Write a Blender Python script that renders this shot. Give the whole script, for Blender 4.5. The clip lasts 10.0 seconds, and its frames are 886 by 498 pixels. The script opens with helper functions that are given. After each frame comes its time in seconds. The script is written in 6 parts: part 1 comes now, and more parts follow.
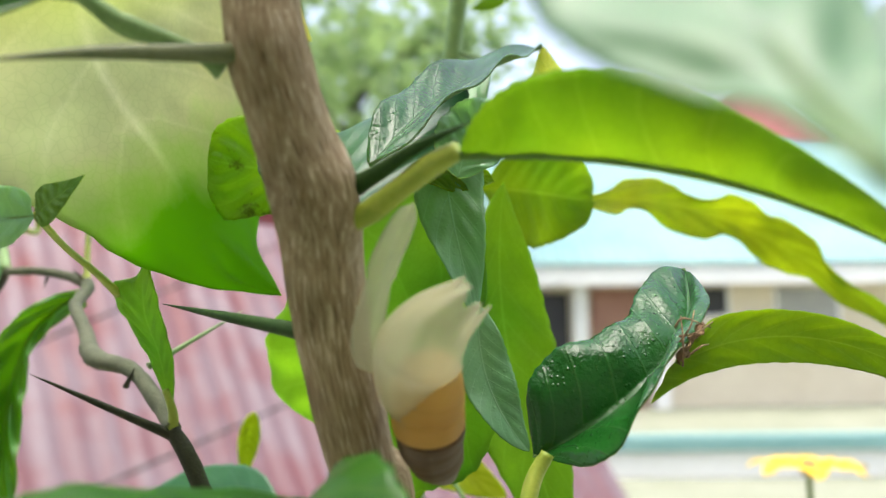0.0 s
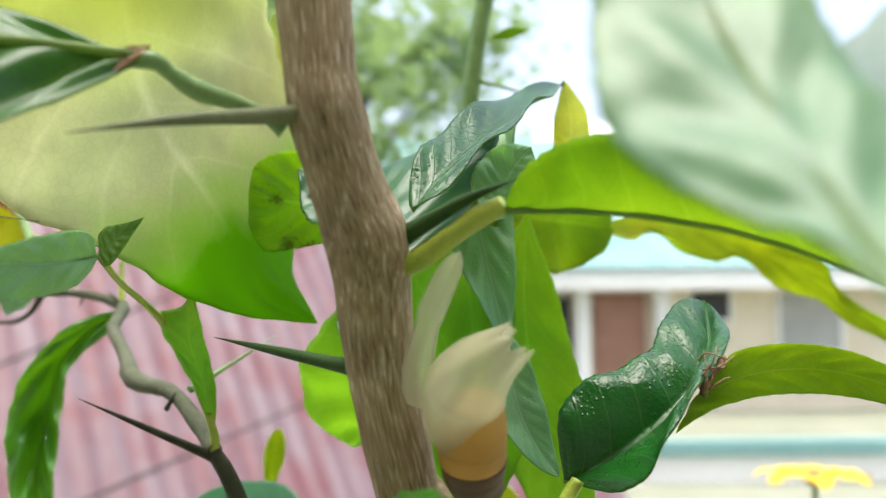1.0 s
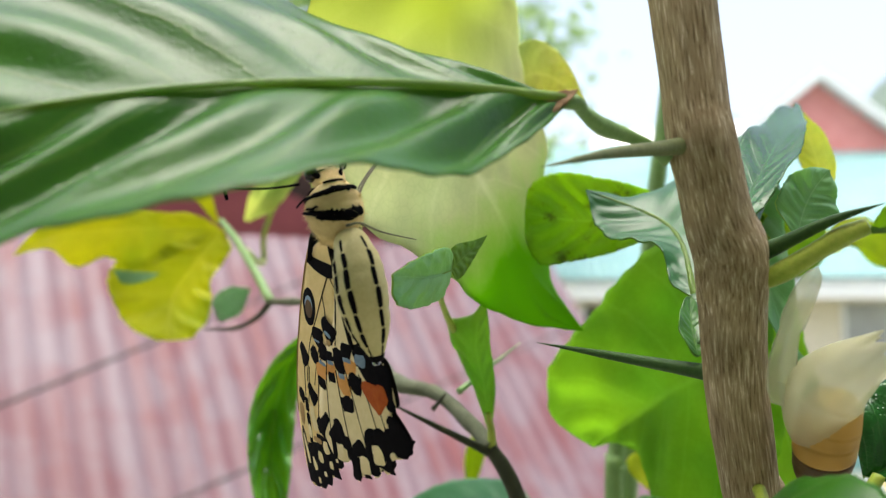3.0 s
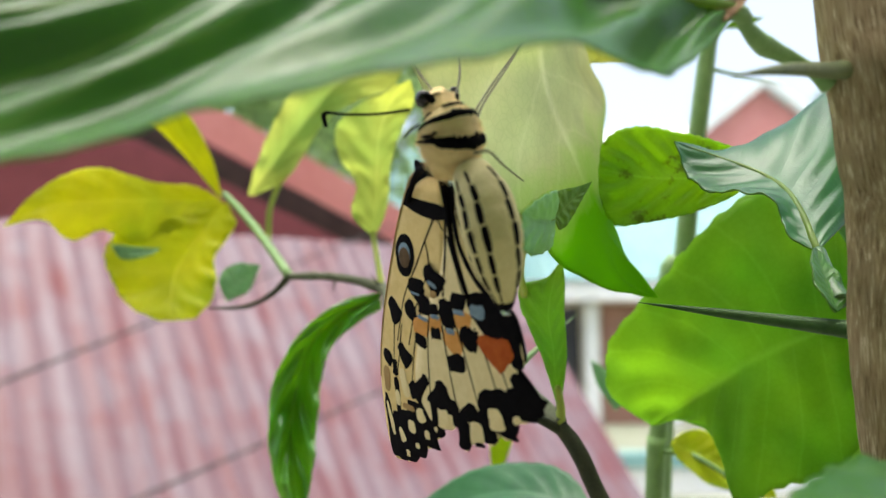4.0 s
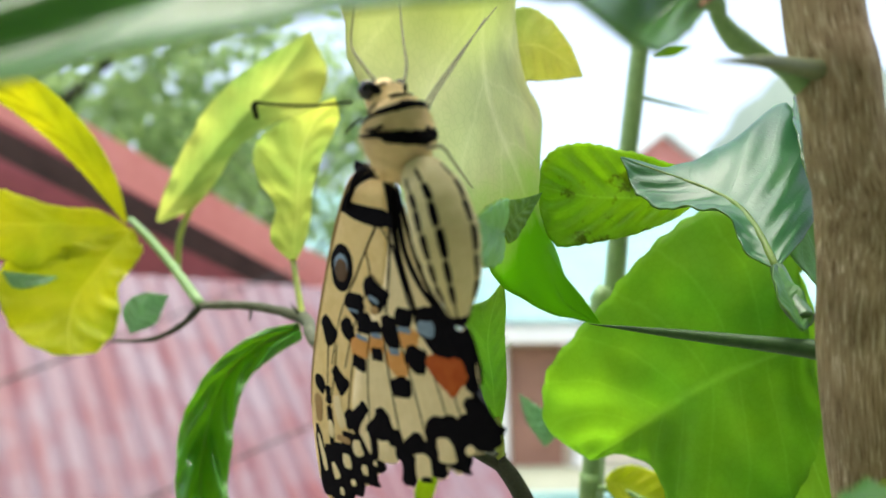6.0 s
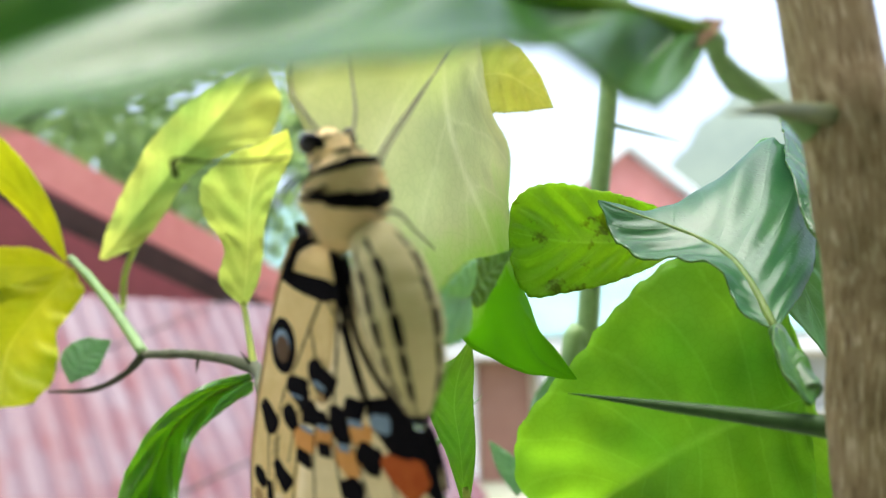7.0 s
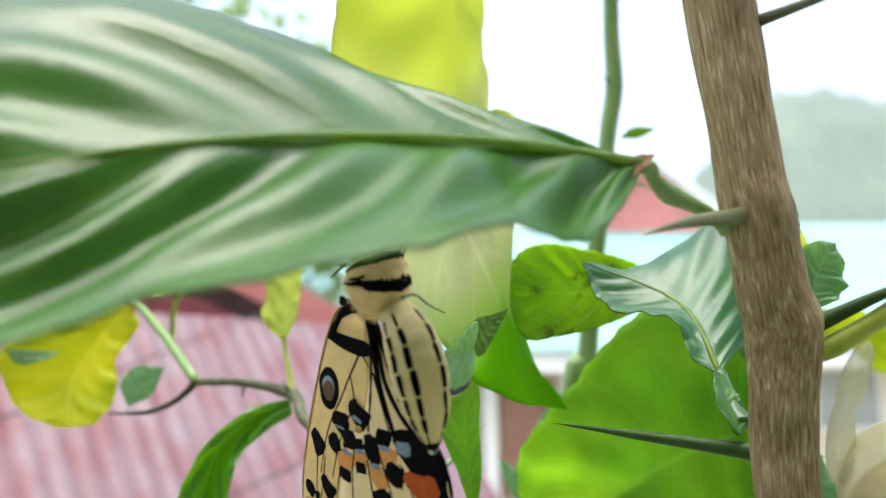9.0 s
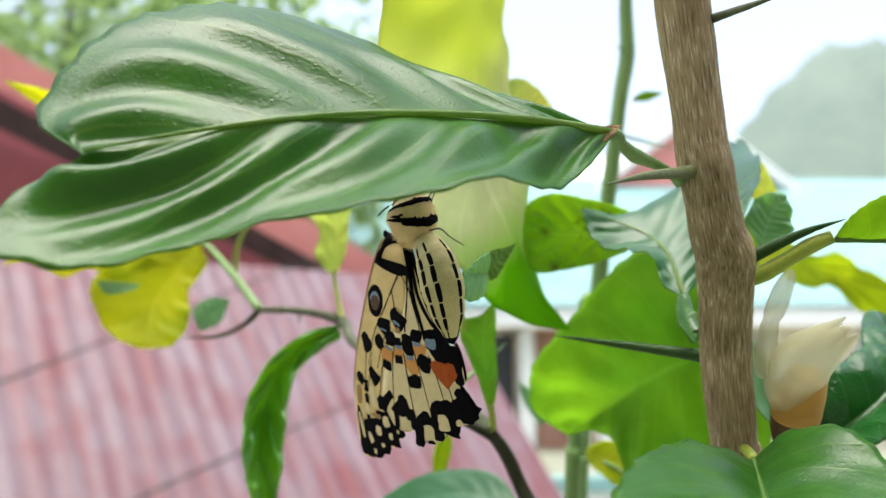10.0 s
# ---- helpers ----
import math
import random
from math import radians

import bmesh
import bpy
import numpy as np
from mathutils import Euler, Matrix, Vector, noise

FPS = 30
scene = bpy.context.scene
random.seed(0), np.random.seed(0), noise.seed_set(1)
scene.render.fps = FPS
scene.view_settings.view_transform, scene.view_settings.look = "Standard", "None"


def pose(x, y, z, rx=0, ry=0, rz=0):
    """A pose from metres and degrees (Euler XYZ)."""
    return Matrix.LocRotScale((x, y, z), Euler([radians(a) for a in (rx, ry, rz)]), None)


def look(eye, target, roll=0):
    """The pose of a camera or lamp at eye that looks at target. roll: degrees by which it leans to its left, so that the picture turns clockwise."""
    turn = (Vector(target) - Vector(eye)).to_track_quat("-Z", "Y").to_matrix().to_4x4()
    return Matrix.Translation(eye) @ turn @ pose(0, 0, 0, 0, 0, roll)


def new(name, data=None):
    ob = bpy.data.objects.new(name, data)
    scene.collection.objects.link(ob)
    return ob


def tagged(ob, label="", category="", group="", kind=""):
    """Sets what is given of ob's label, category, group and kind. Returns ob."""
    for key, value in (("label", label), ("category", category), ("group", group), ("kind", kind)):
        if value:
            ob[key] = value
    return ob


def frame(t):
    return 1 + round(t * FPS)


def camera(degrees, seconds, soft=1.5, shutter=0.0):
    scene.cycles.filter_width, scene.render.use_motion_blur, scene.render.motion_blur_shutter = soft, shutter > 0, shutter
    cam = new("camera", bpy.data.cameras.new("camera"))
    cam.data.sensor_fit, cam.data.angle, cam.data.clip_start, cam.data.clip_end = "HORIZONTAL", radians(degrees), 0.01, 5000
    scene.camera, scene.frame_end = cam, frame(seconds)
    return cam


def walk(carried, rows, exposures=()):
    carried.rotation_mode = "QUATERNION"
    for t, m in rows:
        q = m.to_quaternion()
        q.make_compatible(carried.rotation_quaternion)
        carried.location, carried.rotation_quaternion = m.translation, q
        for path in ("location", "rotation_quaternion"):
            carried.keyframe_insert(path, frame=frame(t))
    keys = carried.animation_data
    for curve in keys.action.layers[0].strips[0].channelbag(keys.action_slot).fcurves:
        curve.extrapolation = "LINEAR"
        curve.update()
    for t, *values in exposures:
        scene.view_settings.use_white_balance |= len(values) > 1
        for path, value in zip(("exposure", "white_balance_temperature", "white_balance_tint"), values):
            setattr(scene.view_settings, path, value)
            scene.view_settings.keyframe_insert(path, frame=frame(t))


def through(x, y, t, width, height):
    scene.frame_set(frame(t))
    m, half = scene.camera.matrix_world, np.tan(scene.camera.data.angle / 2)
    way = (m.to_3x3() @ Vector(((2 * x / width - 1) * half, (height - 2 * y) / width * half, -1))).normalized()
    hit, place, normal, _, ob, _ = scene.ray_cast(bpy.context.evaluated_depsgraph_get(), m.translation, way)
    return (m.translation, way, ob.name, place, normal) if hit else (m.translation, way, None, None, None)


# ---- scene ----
cam = camera(51.7, 10.0, soft=1.3)
cam.data.dof.use_dof = True
cam.data.dof.focus_distance = 0.138
cam.data.dof.aperture_fstop = 20.0
PATH = [
    (0, -0.00273, 0.00196, 1.30082, 94.523, 0.609, -0.203),
    (0.5, -0.00329, -0.00054, 1.30183, 94.638, 0.631, -0.245),
    (1, -0.00777, -0.00613, 1.30517, 94.772, 0.509, -0.080),
    (1.5, -0.02111, -0.01288, 1.30691, 95.029, 0.280, 0.092),
    (2, -0.03072, -0.01695, 1.30658, 95.194, 0.166, 1.816),
    (2.5, -0.04041, -0.01987, 1.30628, 95.201, 0.283, 2.862),
    (3, -0.04877, -0.02224, 1.30499, 95.385, 0.234, 3.321),
    (3.2, -0.05384, -0.01978, 1.30387, 95.492, 0.504, 3.373),
    (4.3, -0.07378, -0.00153, 1.29548, 95.371, 0.030, -1.205),
    (4.5, -0.07405, 0.00304, 1.29278, 95.096, -0.044, -1.805),
    (5, -0.07586, 0.01053, 1.28944, 94.597, -0.132, -2.681),
    (5.5, -0.07546, 0.00563, 1.29573, 97.211, 0.541, -4.961),
    (5.7, -0.07527, 0.00491, 1.29627, 97.515, 0.559, -5.286),
    (6.8, -0.07381, 0.00527, 1.29886, 99.612, 1.457, -6.858),
    (7, -0.07272, 0.01845, 1.30408, 98.985, 1.552, -7.474),
    (7.5, -0.06983, 0.02881, 1.30995, 99.097, 0.851, -7.271),
    (8, -0.07016, 0.02938, 1.31107, 98.777, 0.175, -5.936),
    (8.2, -0.07276, 0.02140, 1.30792, 99.169, 1.184, -6.822),
    (8.5, -0.07356, -0.00274, 1.30321, 99.945, 1.224, -6.169),
    (9, -0.07484, -0.01145, 1.30618, 99.950, 1.304, -6.180),
    (9.5, -0.07286, -0.02386, 1.30286, 98.757, 0.590, -5.331),
    (10, -0.07562, -0.04809, 1.29857, 97.040, 0.387, -3.847),
]
walk(cam, [(t, pose(x, y, z, rx, ry, rz)) for t, x, y, z, rx, ry, rz in PATH],
     exposures=[(0.0, 1.46, 6550, 10), (1.5, 1.41, 6550, 10), (2.5, 1.37, 6550, 9), (5.0, 1.42, 6550, 7), (5.6, 1.48, 6500, 7), (7.0, 1.63, 6300, 10), (8.0, 1.66, 6300, 10), (9.0, 1.56, 6400, 10), (10.0, 1.45, 6450, 9)])

# ---- light ----
world = bpy.data.worlds.new("sky")
scene.world = world
world.use_nodes = True
wn = world.node_tree
sky = wn.nodes.new("ShaderNodeTexSky")
sky.sky_type = 'NISHITA'
sky.sun_disc = False
sky.sun_elevation = radians(83)
sky.sun_rotation = radians(-153)
sky.dust_density = 5.0
pale = wn.nodes.new("ShaderNodeHueSaturation")
pale.inputs["Saturation"].default_value = 0.70
wn.links.new(sky.outputs["Color"], pale.inputs["Color"])
wn.links.new(pale.outputs["Color"], wn.nodes["Background"].inputs["Color"])
wn.nodes["Background"].inputs["Strength"].default_value = 0.158
sun = new("sun", bpy.data.lights.new("sun", 'SUN'))
sun.data.energy = 1.0
sun.data.angle = radians(50)
sun.data.color = (1.0, 0.97, 0.92)
sun.matrix_world = look((-0.7, -1.3, 11.9), (0, 0, 0))
scene.view_settings.exposure = 1.25

# ---- materials ----


def mat_base(name):
    m = bpy.data.materials.new(name)
    m.use_nodes = True
    nt = m.node_tree
    return m, nt, nt.nodes["Principled BSDF"], nt.nodes["Material Output"]


def node(nt, kind, **inputs):
    n = nt.nodes.new(kind)
    for k, v in inputs.items():
        n.inputs[k.replace("_", " ")].default_value = v
    return n


def ramp(nt, fac, stops):
    r = nt.nodes.new("ShaderNodeValToRGB")
    while len(r.color_ramp.elements) < len(stops):
        r.color_ramp.elements.new(0.5)
    for e, (p, c) in zip(r.color_ramp.elements, stops):
        e.position, e.color = p, (*c, 1)
    nt.links.new(fac, r.inputs["Fac"])
    return r.outputs["Color"]


def plain(name, dark, light, rough=0.6, scale=40.0, metal=0.0, bump=0.15, bump_dist=0.001, spec=0.5, detail=6.0):
    """A surface with two scales of tone variation and fine relief."""
    m, nt, b, out = mat_base(name)
    co = nt.nodes.new("ShaderNodeTexCoord")
    n1 = node(nt, "ShaderNodeTexNoise", Scale=scale, Detail=detail, Roughness=0.6)
    n2 = node(nt, "ShaderNodeTexNoise", Scale=scale * 7.3, Detail=3.0)
    nt.links.new(co.outputs["Object"], n1.inputs["Vector"])
    nt.links.new(co.outputs["Object"], n2.inputs["Vector"])
    mix = node(nt, "ShaderNodeMath")
    mix.operation = 'MULTIPLY_ADD'
    mix.inputs[1].default_value = 0.35
    nt.links.new(n2.outputs["Fac"], mix.inputs[0])
    half = node(nt, "ShaderNodeMath")
    half.operation = 'MULTIPLY'
    half.inputs[1].default_value = 0.65
    nt.links.new(n1.outputs["Fac"], half.inputs[0])
    nt.links.new(half.outputs[0], mix.inputs[2])
    nt.links.new(ramp(nt, mix.outputs[0], [(0.32, dark), (0.68, light)]), b.inputs["Base Color"])
    b.inputs["Roughness"].default_value = rough
    b.inputs["Metallic"].default_value = metal
    b.inputs["Specular IOR Level"].default_value = spec
    bp = node(nt, "ShaderNodeBump", Strength=bump, Distance=bump_dist)
    nt.links.new(n2.outputs["Fac"], bp.inputs["Height"])
    nt.links.new(bp.outputs["Normal"], b.inputs["Normal"])
    return m


def leaf_mat(name, dark, light, vein, through_col, through=0.4, rough=0.35, spec=0.5, bump=0.35, spots=0.0, tip=None, even=0.0):
    """Leaf skin: green with paler veins, light passing through, fine pitted relief."""
    m, nt, b, out = mat_base(name)
    co = nt.nodes.new("ShaderNodeTexCoord")
    uv = nt.nodes.new("ShaderNodeSeparateXYZ")
    nt.links.new(co.outputs["UV"], uv.inputs[0])

    def math(op, a, c=0.0):
        n = nt.nodes.new("ShaderNodeMath")
        n.operation = op
        for i, v in enumerate((a, c)):
            if isinstance(v, (int, float)):
                n.inputs[i].default_value = v
            else:
                nt.links.new(v, n.inputs[i])
        return n.outputs[0]

    big = node(nt, "ShaderNodeTexNoise", Scale=70.0, Detail=5.0, Roughness=0.6)
    fine = node(nt, "ShaderNodeTexNoise", Scale=1400.0, Detail=2.0)
    for n in (big, fine):
        nt.links.new(co.outputs["Object"], n.inputs["Vector"])
    across = math('ABSOLUTE', math('SUBTRACT', uv.outputs["Y"], 0.5))
    wob = math('MULTIPLY', big.outputs["Fac"], 0.05)
    run = math('ADD', math('SUBTRACT', uv.outputs["X"], math('MULTIPLY', across, 0.42)), wob)
    saw = math('ABSOLUTE', math('SUBTRACT', math('FRACT', math('MULTIPLY', run, 9.0)), 0.5))
    lateral = math('SUBTRACT', 1.0, math('MINIMUM', math('MULTIPLY', saw, 16.0), 1.0))
    mid = math('SUBTRACT', 1.0, math('MINIMUM', math('MULTIPLY', across, 45.0), 1.0))
    veins = math('MAXIMUM', math('MULTIPLY', lateral, 0.45), mid)
    net = node(nt, "ShaderNodeTexVoronoi", Scale=620.0)
    net.feature = 'DISTANCE_TO_EDGE'
    nt.links.new(co.outputs["Object"], net.inputs["Vector"])
    dots = node(nt, "ShaderNodeTexVoronoi", Scale=900.0)
    nt.links.new(co.outputs["Object"], dots.inputs["Vector"])
    pits = math('SUBTRACT', 1.0, math('MINIMUM', math('MULTIPLY', dots.outputs["Distance"], 4.0), 1.0))
    low = node(nt, "ShaderNodeTexNoise", Scale=32.0, Detail=3.0)
    nt.links.new(co.outputs["Object"], low.inputs["Vector"])
    blotch = ramp(nt, low.outputs["Fac"], [(0.32, (0.72, 0.86, 0.85)), (0.50, (1.0, 1.0, 1.0)), (0.68, (1.16, 1.08, 0.90))])

    def blotched(c):
        mb = nt.nodes.new("ShaderNodeMixRGB")
        mb.blend_type = 'MULTIPLY'
        mb.inputs["Fac"].default_value = 1.0 - even
        nt.links.new(c, mb.inputs["Color1"])
        nt.links.new(blotch, mb.inputs["Color2"])
        return mb.outputs["Color"]

    base = blotched(ramp(nt, big.outputs["Fac"], [(0.3, dark), (0.7, light)]))
    mx = nt.nodes.new("ShaderNodeMixRGB")
    nt.links.new(veins, mx.inputs["Fac"])
    nt.links.new(base, mx.inputs["Color1"])
    mx.inputs["Color2"].default_value = (*vein, 1)
    col = mx.outputs["Color"]
    if tip:
        # the blade greens towards its tip
        mtip = nt.nodes.new("ShaderNodeMixRGB")
        nt.links.new(ramp(nt, math('ADD', uv.outputs["X"], math('MULTIPLY', big.outputs["Fac"], 0.25)), [(0.74, (0, 0, 0)), (0.90, (1, 1, 1))]), mtip.inputs["Fac"])
        nt.links.new(col, mtip.inputs["Color1"])
        mtip.inputs["Color2"].default_value = (*tip[0], 1)
        col = mtip.outputs["Color"]
        mroot = nt.nodes.new("ShaderNodeMixRGB")
        nt.links.new(ramp(nt, uv.outputs["X"], [(0.26, (1, 1, 1)), (0.48, (0, 0, 0))]), mroot.inputs["Fac"])
        nt.links.new(col, mroot.inputs["Color1"])
        mroot.inputs["Color2"].default_value = (*tip[2], 1)
        col = mroot.outputs["Color"]
    if spots:
        sp = node(nt, "ShaderNodeTexNoise", Scale=130.0, Detail=4.0, Roughness=0.7)
        nt.links.new(co.outputs["Object"], sp.inputs["Vector"])
        ms = nt.nodes.new("ShaderNodeMixRGB")
        nt.links.new(ramp(nt, sp.outputs["Fac"], [(0.56, (0, 0, 0)), (0.62, (spots, spots, spots))]), ms.inputs["Fac"])
        nt.links.new(col, ms.inputs["Color1"])
        ms.inputs["Color2"].default_value = (0.10, 0.075, 0.02, 1)
        col = ms.outputs["Color"]
    nt.links.new(col, b.inputs["Base Color"])
    b.inputs["Roughness"].default_value = rough
    b.inputs["Specular IOR Level"].default_value = spec
    tr = nt.nodes.new("ShaderNodeBsdfTranslucent")
    mt = nt.nodes.new("ShaderNodeMixRGB")
    mt.blend_type = 'MULTIPLY'
    mt.inputs["Fac"].default_value = 0.9
    nt.links.new(ramp(nt, big.outputs["Fac"], [(0.3, tuple(c * 0.75 for c in through_col)), (0.7, through_col)]), mt.inputs["Color1"])
    nt.links.new(ramp(nt, veins, [(0.0, (0.83, 0.86, 0.77)), (1.0, (1, 1, 1))]), mt.inputs["Color2"])
    fineveins = nt.nodes.new("ShaderNodeMixRGB")
    fineveins.blend_type = 'MULTIPLY'
    fineveins.inputs["Fac"].default_value = 1.0
    nt.links.new(mt.outputs["Color"], fineveins.inputs["Color1"])
    nt.links.new(ramp(nt, net.outputs["Distance"], [(0.0, (0.93, 0.95, 0.91)), (0.10, (1, 1, 1))]), fineveins.inputs["Color2"])
    glow = blotched(fineveins.outputs["Color"])
    if tip:
        mg = nt.nodes.new("ShaderNodeMixRGB")
        nt.links.new(mtip.inputs["Fac"].links[0].from_socket, mg.inputs["Fac"])
        nt.links.new(glow, mg.inputs["Color1"])
        mg.inputs["Color2"].default_value = (*tip[1], 1)
        mh = nt.nodes.new("ShaderNodeMixRGB")
        nt.links.new(mroot.inputs["Fac"].links[0].from_socket, mh.inputs["Fac"])
        nt.links.new(mg.outputs["Color"], mh.inputs["Color1"])
        mh.inputs["Color2"].default_value = (*tip[3], 1)
        glow = mh.outputs["Color"]
    if spots:
        mk = nt.nodes.new("ShaderNodeMixRGB")
        nt.links.new(ms.inputs["Fac"].links[0].from_socket, mk.inputs["Fac"])
        nt.links.new(glow, mk.inputs["Color1"])
        mk.inputs["Color2"].default_value = (0.16, 0.15, 0.03, 1)
        glow = mk.outputs["Color"]
    nt.links.new(glow, tr.inputs["Color"])
    ms = nt.nodes.new("ShaderNodeMixShader")
    ms.inputs["Fac"].default_value = through
    nt.links.new(b.outputs[0], ms.inputs[1])
    nt.links.new(tr.outputs[0], ms.inputs[2])
    nt.links.new(ms.outputs[0], out.inputs["Surface"])
    hgt = math('ADD', math('MULTIPLY', fine.outputs["Fac"], 0.6), math('ADD', math('MULTIPLY', veins, 0.6), math('ADD', math('MULTIPLY', net.outputs["Distance"], 0.5), math('MULTIPLY', pits, 0.7))))
    bp = node(nt, "ShaderNodeBump", Strength=bump, Distance=0.0004)
    nt.links.new(hgt, bp.inputs["Height"])
    nt.links.new(bp.outputs["Normal"], b.inputs["Normal"])
    return m


M_TOP = leaf_mat("leaf_dark_top", (0.026, 0.115, 0.010), (0.050, 0.175, 0.018), (0.13, 0.25, 0.04), (0.18, 0.42, 0.03), 0.26, 0.31, 0.38, bump=0.26)
M_TOPD = leaf_mat("leaf_deep_top", (0.005, 0.070, 0.008), (0.014, 0.115, 0.016), (0.04, 0.15, 0.03), (0.10, 0.28, 0.03), 0.10, 0.27, 0.42, bump=0.55)
M_UNDER = leaf_mat("leaf_underside", (0.12, 0.25, 0.09), (0.18, 0.33, 0.12), (0.24, 0.38, 0.15), (0.42, 0.60, 0.10), 0.5, 0.55, 0.3)
M_LIME = leaf_mat("leaf_lime", (0.10, 0.28, 0.016), (0.22, 0.41, 0.04), (0.34, 0.48, 0.09), (0.62, 0.80, 0.09), 0.74, 0.45, 0.35)
M_YEL = leaf_mat("leaf_yellow", (0.50, 0.58, 0.03), (0.64, 0.68, 0.06), (0.66, 0.72, 0.14), (1.0, 1.0, 0.09), 0.75, 0.5, 0.35)
M_PALE = leaf_mat("leaf_pale", (0.50, 0.62, 0.16), (0.64, 0.72, 0.24), (0.70, 0.76, 0.36), (0.96, 1.0, 0.44), 0.78, 0.5, 0.35)
M_PALETIP = leaf_mat("leaf_pale_greening", (0.64, 0.68, 0.38), (0.74, 0.78, 0.46), (0.80, 0.84, 0.60), (1.0, 1.0, 0.72), 0.88, 0.5, 0.30, even=0.75,
                     tip=((0.10, 0.27, 0.015), (0.30, 0.58, 0.03), (0.50, 0.55, 0.15), (0.74, 0.82, 0.21)))
M_YELP = leaf_mat("leaf_pale_yellow", (0.56, 0.62, 0.16), (0.68, 0.73, 0.24), (0.74, 0.78, 0.38), (0.98, 1.0, 0.46), 0.78, 0.5, 0.35)
# next two: sky sheen of glossy leaves put into pale base colours
M_SHEEN = leaf_mat("leaf_sheen_tinted_top", (0.20, 0.42, 0.23), (0.28, 0.52, 0.31), (0.36, 0.58, 0.38), (0.45, 0.85, 0.34), 0.45, 0.35, 0.6)
M_GLARE = leaf_mat("leaf_glare_tinted_top", (0.15, 0.33, 0.15), (0.25, 0.44, 0.24), (0.34, 0.50, 0.34), (0.55, 0.80, 0.22), 0.35, 0.36, 0.62, bump=0.2)
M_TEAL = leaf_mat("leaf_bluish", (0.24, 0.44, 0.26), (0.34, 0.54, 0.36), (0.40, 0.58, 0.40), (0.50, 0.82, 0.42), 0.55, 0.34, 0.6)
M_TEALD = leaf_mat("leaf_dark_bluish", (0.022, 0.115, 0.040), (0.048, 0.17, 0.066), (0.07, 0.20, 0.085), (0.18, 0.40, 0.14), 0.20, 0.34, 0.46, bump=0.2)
M_CURL = leaf_mat("leaf_rough_green", (0.05, 0.27, 0.03), (0.15, 0.43, 0.07), (0.20, 0.42, 0.09), (0.38, 0.78, 0.06), 0.40, 0.22, 0.7, bump=0.4, spots=0.12)
M_LIMEG = leaf_mat("leaf_bright_green", (0.09, 0.26, 0.03), (0.20, 0.38, 0.065), (0.29, 0.46, 0.12), (0.57, 0.84, 0.14), 0.81, 0.45, 0.35)
M_SOFT = leaf_mat("leaf_soft_green", (0.12, 0.27, 0.04), (0.21, 0.38, 0.08), (0.28, 0.43, 0.12), (0.56, 0.82, 0.13), 0.66, 0.4, 0.45)
M_MARK = leaf_mat("leaf_stained", (0.18, 0.36, 0.04), (0.28, 0.46, 0.07), (0.34, 0.50, 0.12), (0.72, 1.0, 0.10), 0.76, 0.45, 0.35, spots=0.6)
M_RIB = leaf_mat("midrib_pale", (0.15, 0.27, 0.06), (0.21, 0.34, 0.08), (0.21, 0.34, 0.08), (0.5, 0.7, 0.15), 0.4, 0.5)
M_STEM = plain("green_stem", (0.13, 0.25, 0.07), (0.22, 0.36, 0.12), 0.45, 300)
M_STEMD = plain("dark_green_stem", (0.03, 0.09, 0.02), (0.06, 0.15, 0.03), 0.4, 300)
M_PETI = plain("yellow_green_petiole", (0.25, 0.36, 0.03), (0.40, 0.46, 0.065), 0.45, 250)
M_TWIG = plain("grey_twig", (0.075, 0.095, 0.05), (0.16, 0.17, 0.11), 0.7, 350, bump=0.4, spec=0.25)
M_TWIGD = plain("dark_twig", (0.016, 0.024, 0.009), (0.045, 0.048, 0.022), 0.6, 350, bump=0.4, spec=0.25)
M_THORN = plain("thorn_green", (0.018, 0.055, 0.012), (0.042, 0.095, 0.022), 0.55, 200, spec=0.2)
M_THORNG = plain("thorn_grey", (0.09, 0.12, 0.045), (0.17, 0.19, 0.085), 0.5, 200, spec=0.35)
M_BROWN = plain("dry_brown", (0.20, 0.11, 0.05), (0.36, 0.24, 0.13), 0.8, 400, bump=0.5)
M_RED = plain("red_paint", (0.62, 0.20, 0.18), (0.74, 0.29, 0.26), 0.6, 4.0)
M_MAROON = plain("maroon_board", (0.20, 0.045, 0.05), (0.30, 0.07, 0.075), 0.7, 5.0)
M_DARKBROWN = plain("dark_brown", (0.03, 0.02, 0.018), (0.07, 0.045, 0.04), 0.8, 8.0)
M_CREAM = plain("cream_plaster", (0.66, 0.58, 0.44), (0.76, 0.68, 0.53), 0.85, 2.0)
M_WHITE = plain("white_paint", (0.72, 0.72, 0.70), (0.82, 0.82, 0.80), 0.6, 2.0)
M_MINT = plain("mint_roof_paint", (0.15, 0.31, 0.30), (0.23, 0.39, 0.375), 0.5, 1.2)
M_BLACK = plain("dark_opening", (0.012, 0.012, 0.014), (0.03, 0.03, 0.032), 0.5, 3.0)
M_BRICK = plain("brown_door_paint", (0.26, 0.12, 0.08), (0.36, 0.19, 0.13), 0.6, 3.0)
M_GRASS = plain("bare_yard_soil", (0.20, 0.22, 0.15), (0.30, 0.31, 0.23), 0.9, 1.5)
# hill green paled and greyed, distance haze mixed into the colour
M_HILL = plain("wooded_hill_hazed", (0.12, 0.165, 0.14), (0.18, 0.23, 0.18), 0.95, 0.06)
# far foliage lightened, its haze put into the leaf colour
M_FOL = leaf_mat("tree_leaf_hazed", (0.13, 0.22, 0.10), (0.23, 0.33, 0.16), (0.23, 0.33, 0.15), (0.42, 0.58, 0.22), 0.5, 0.5)
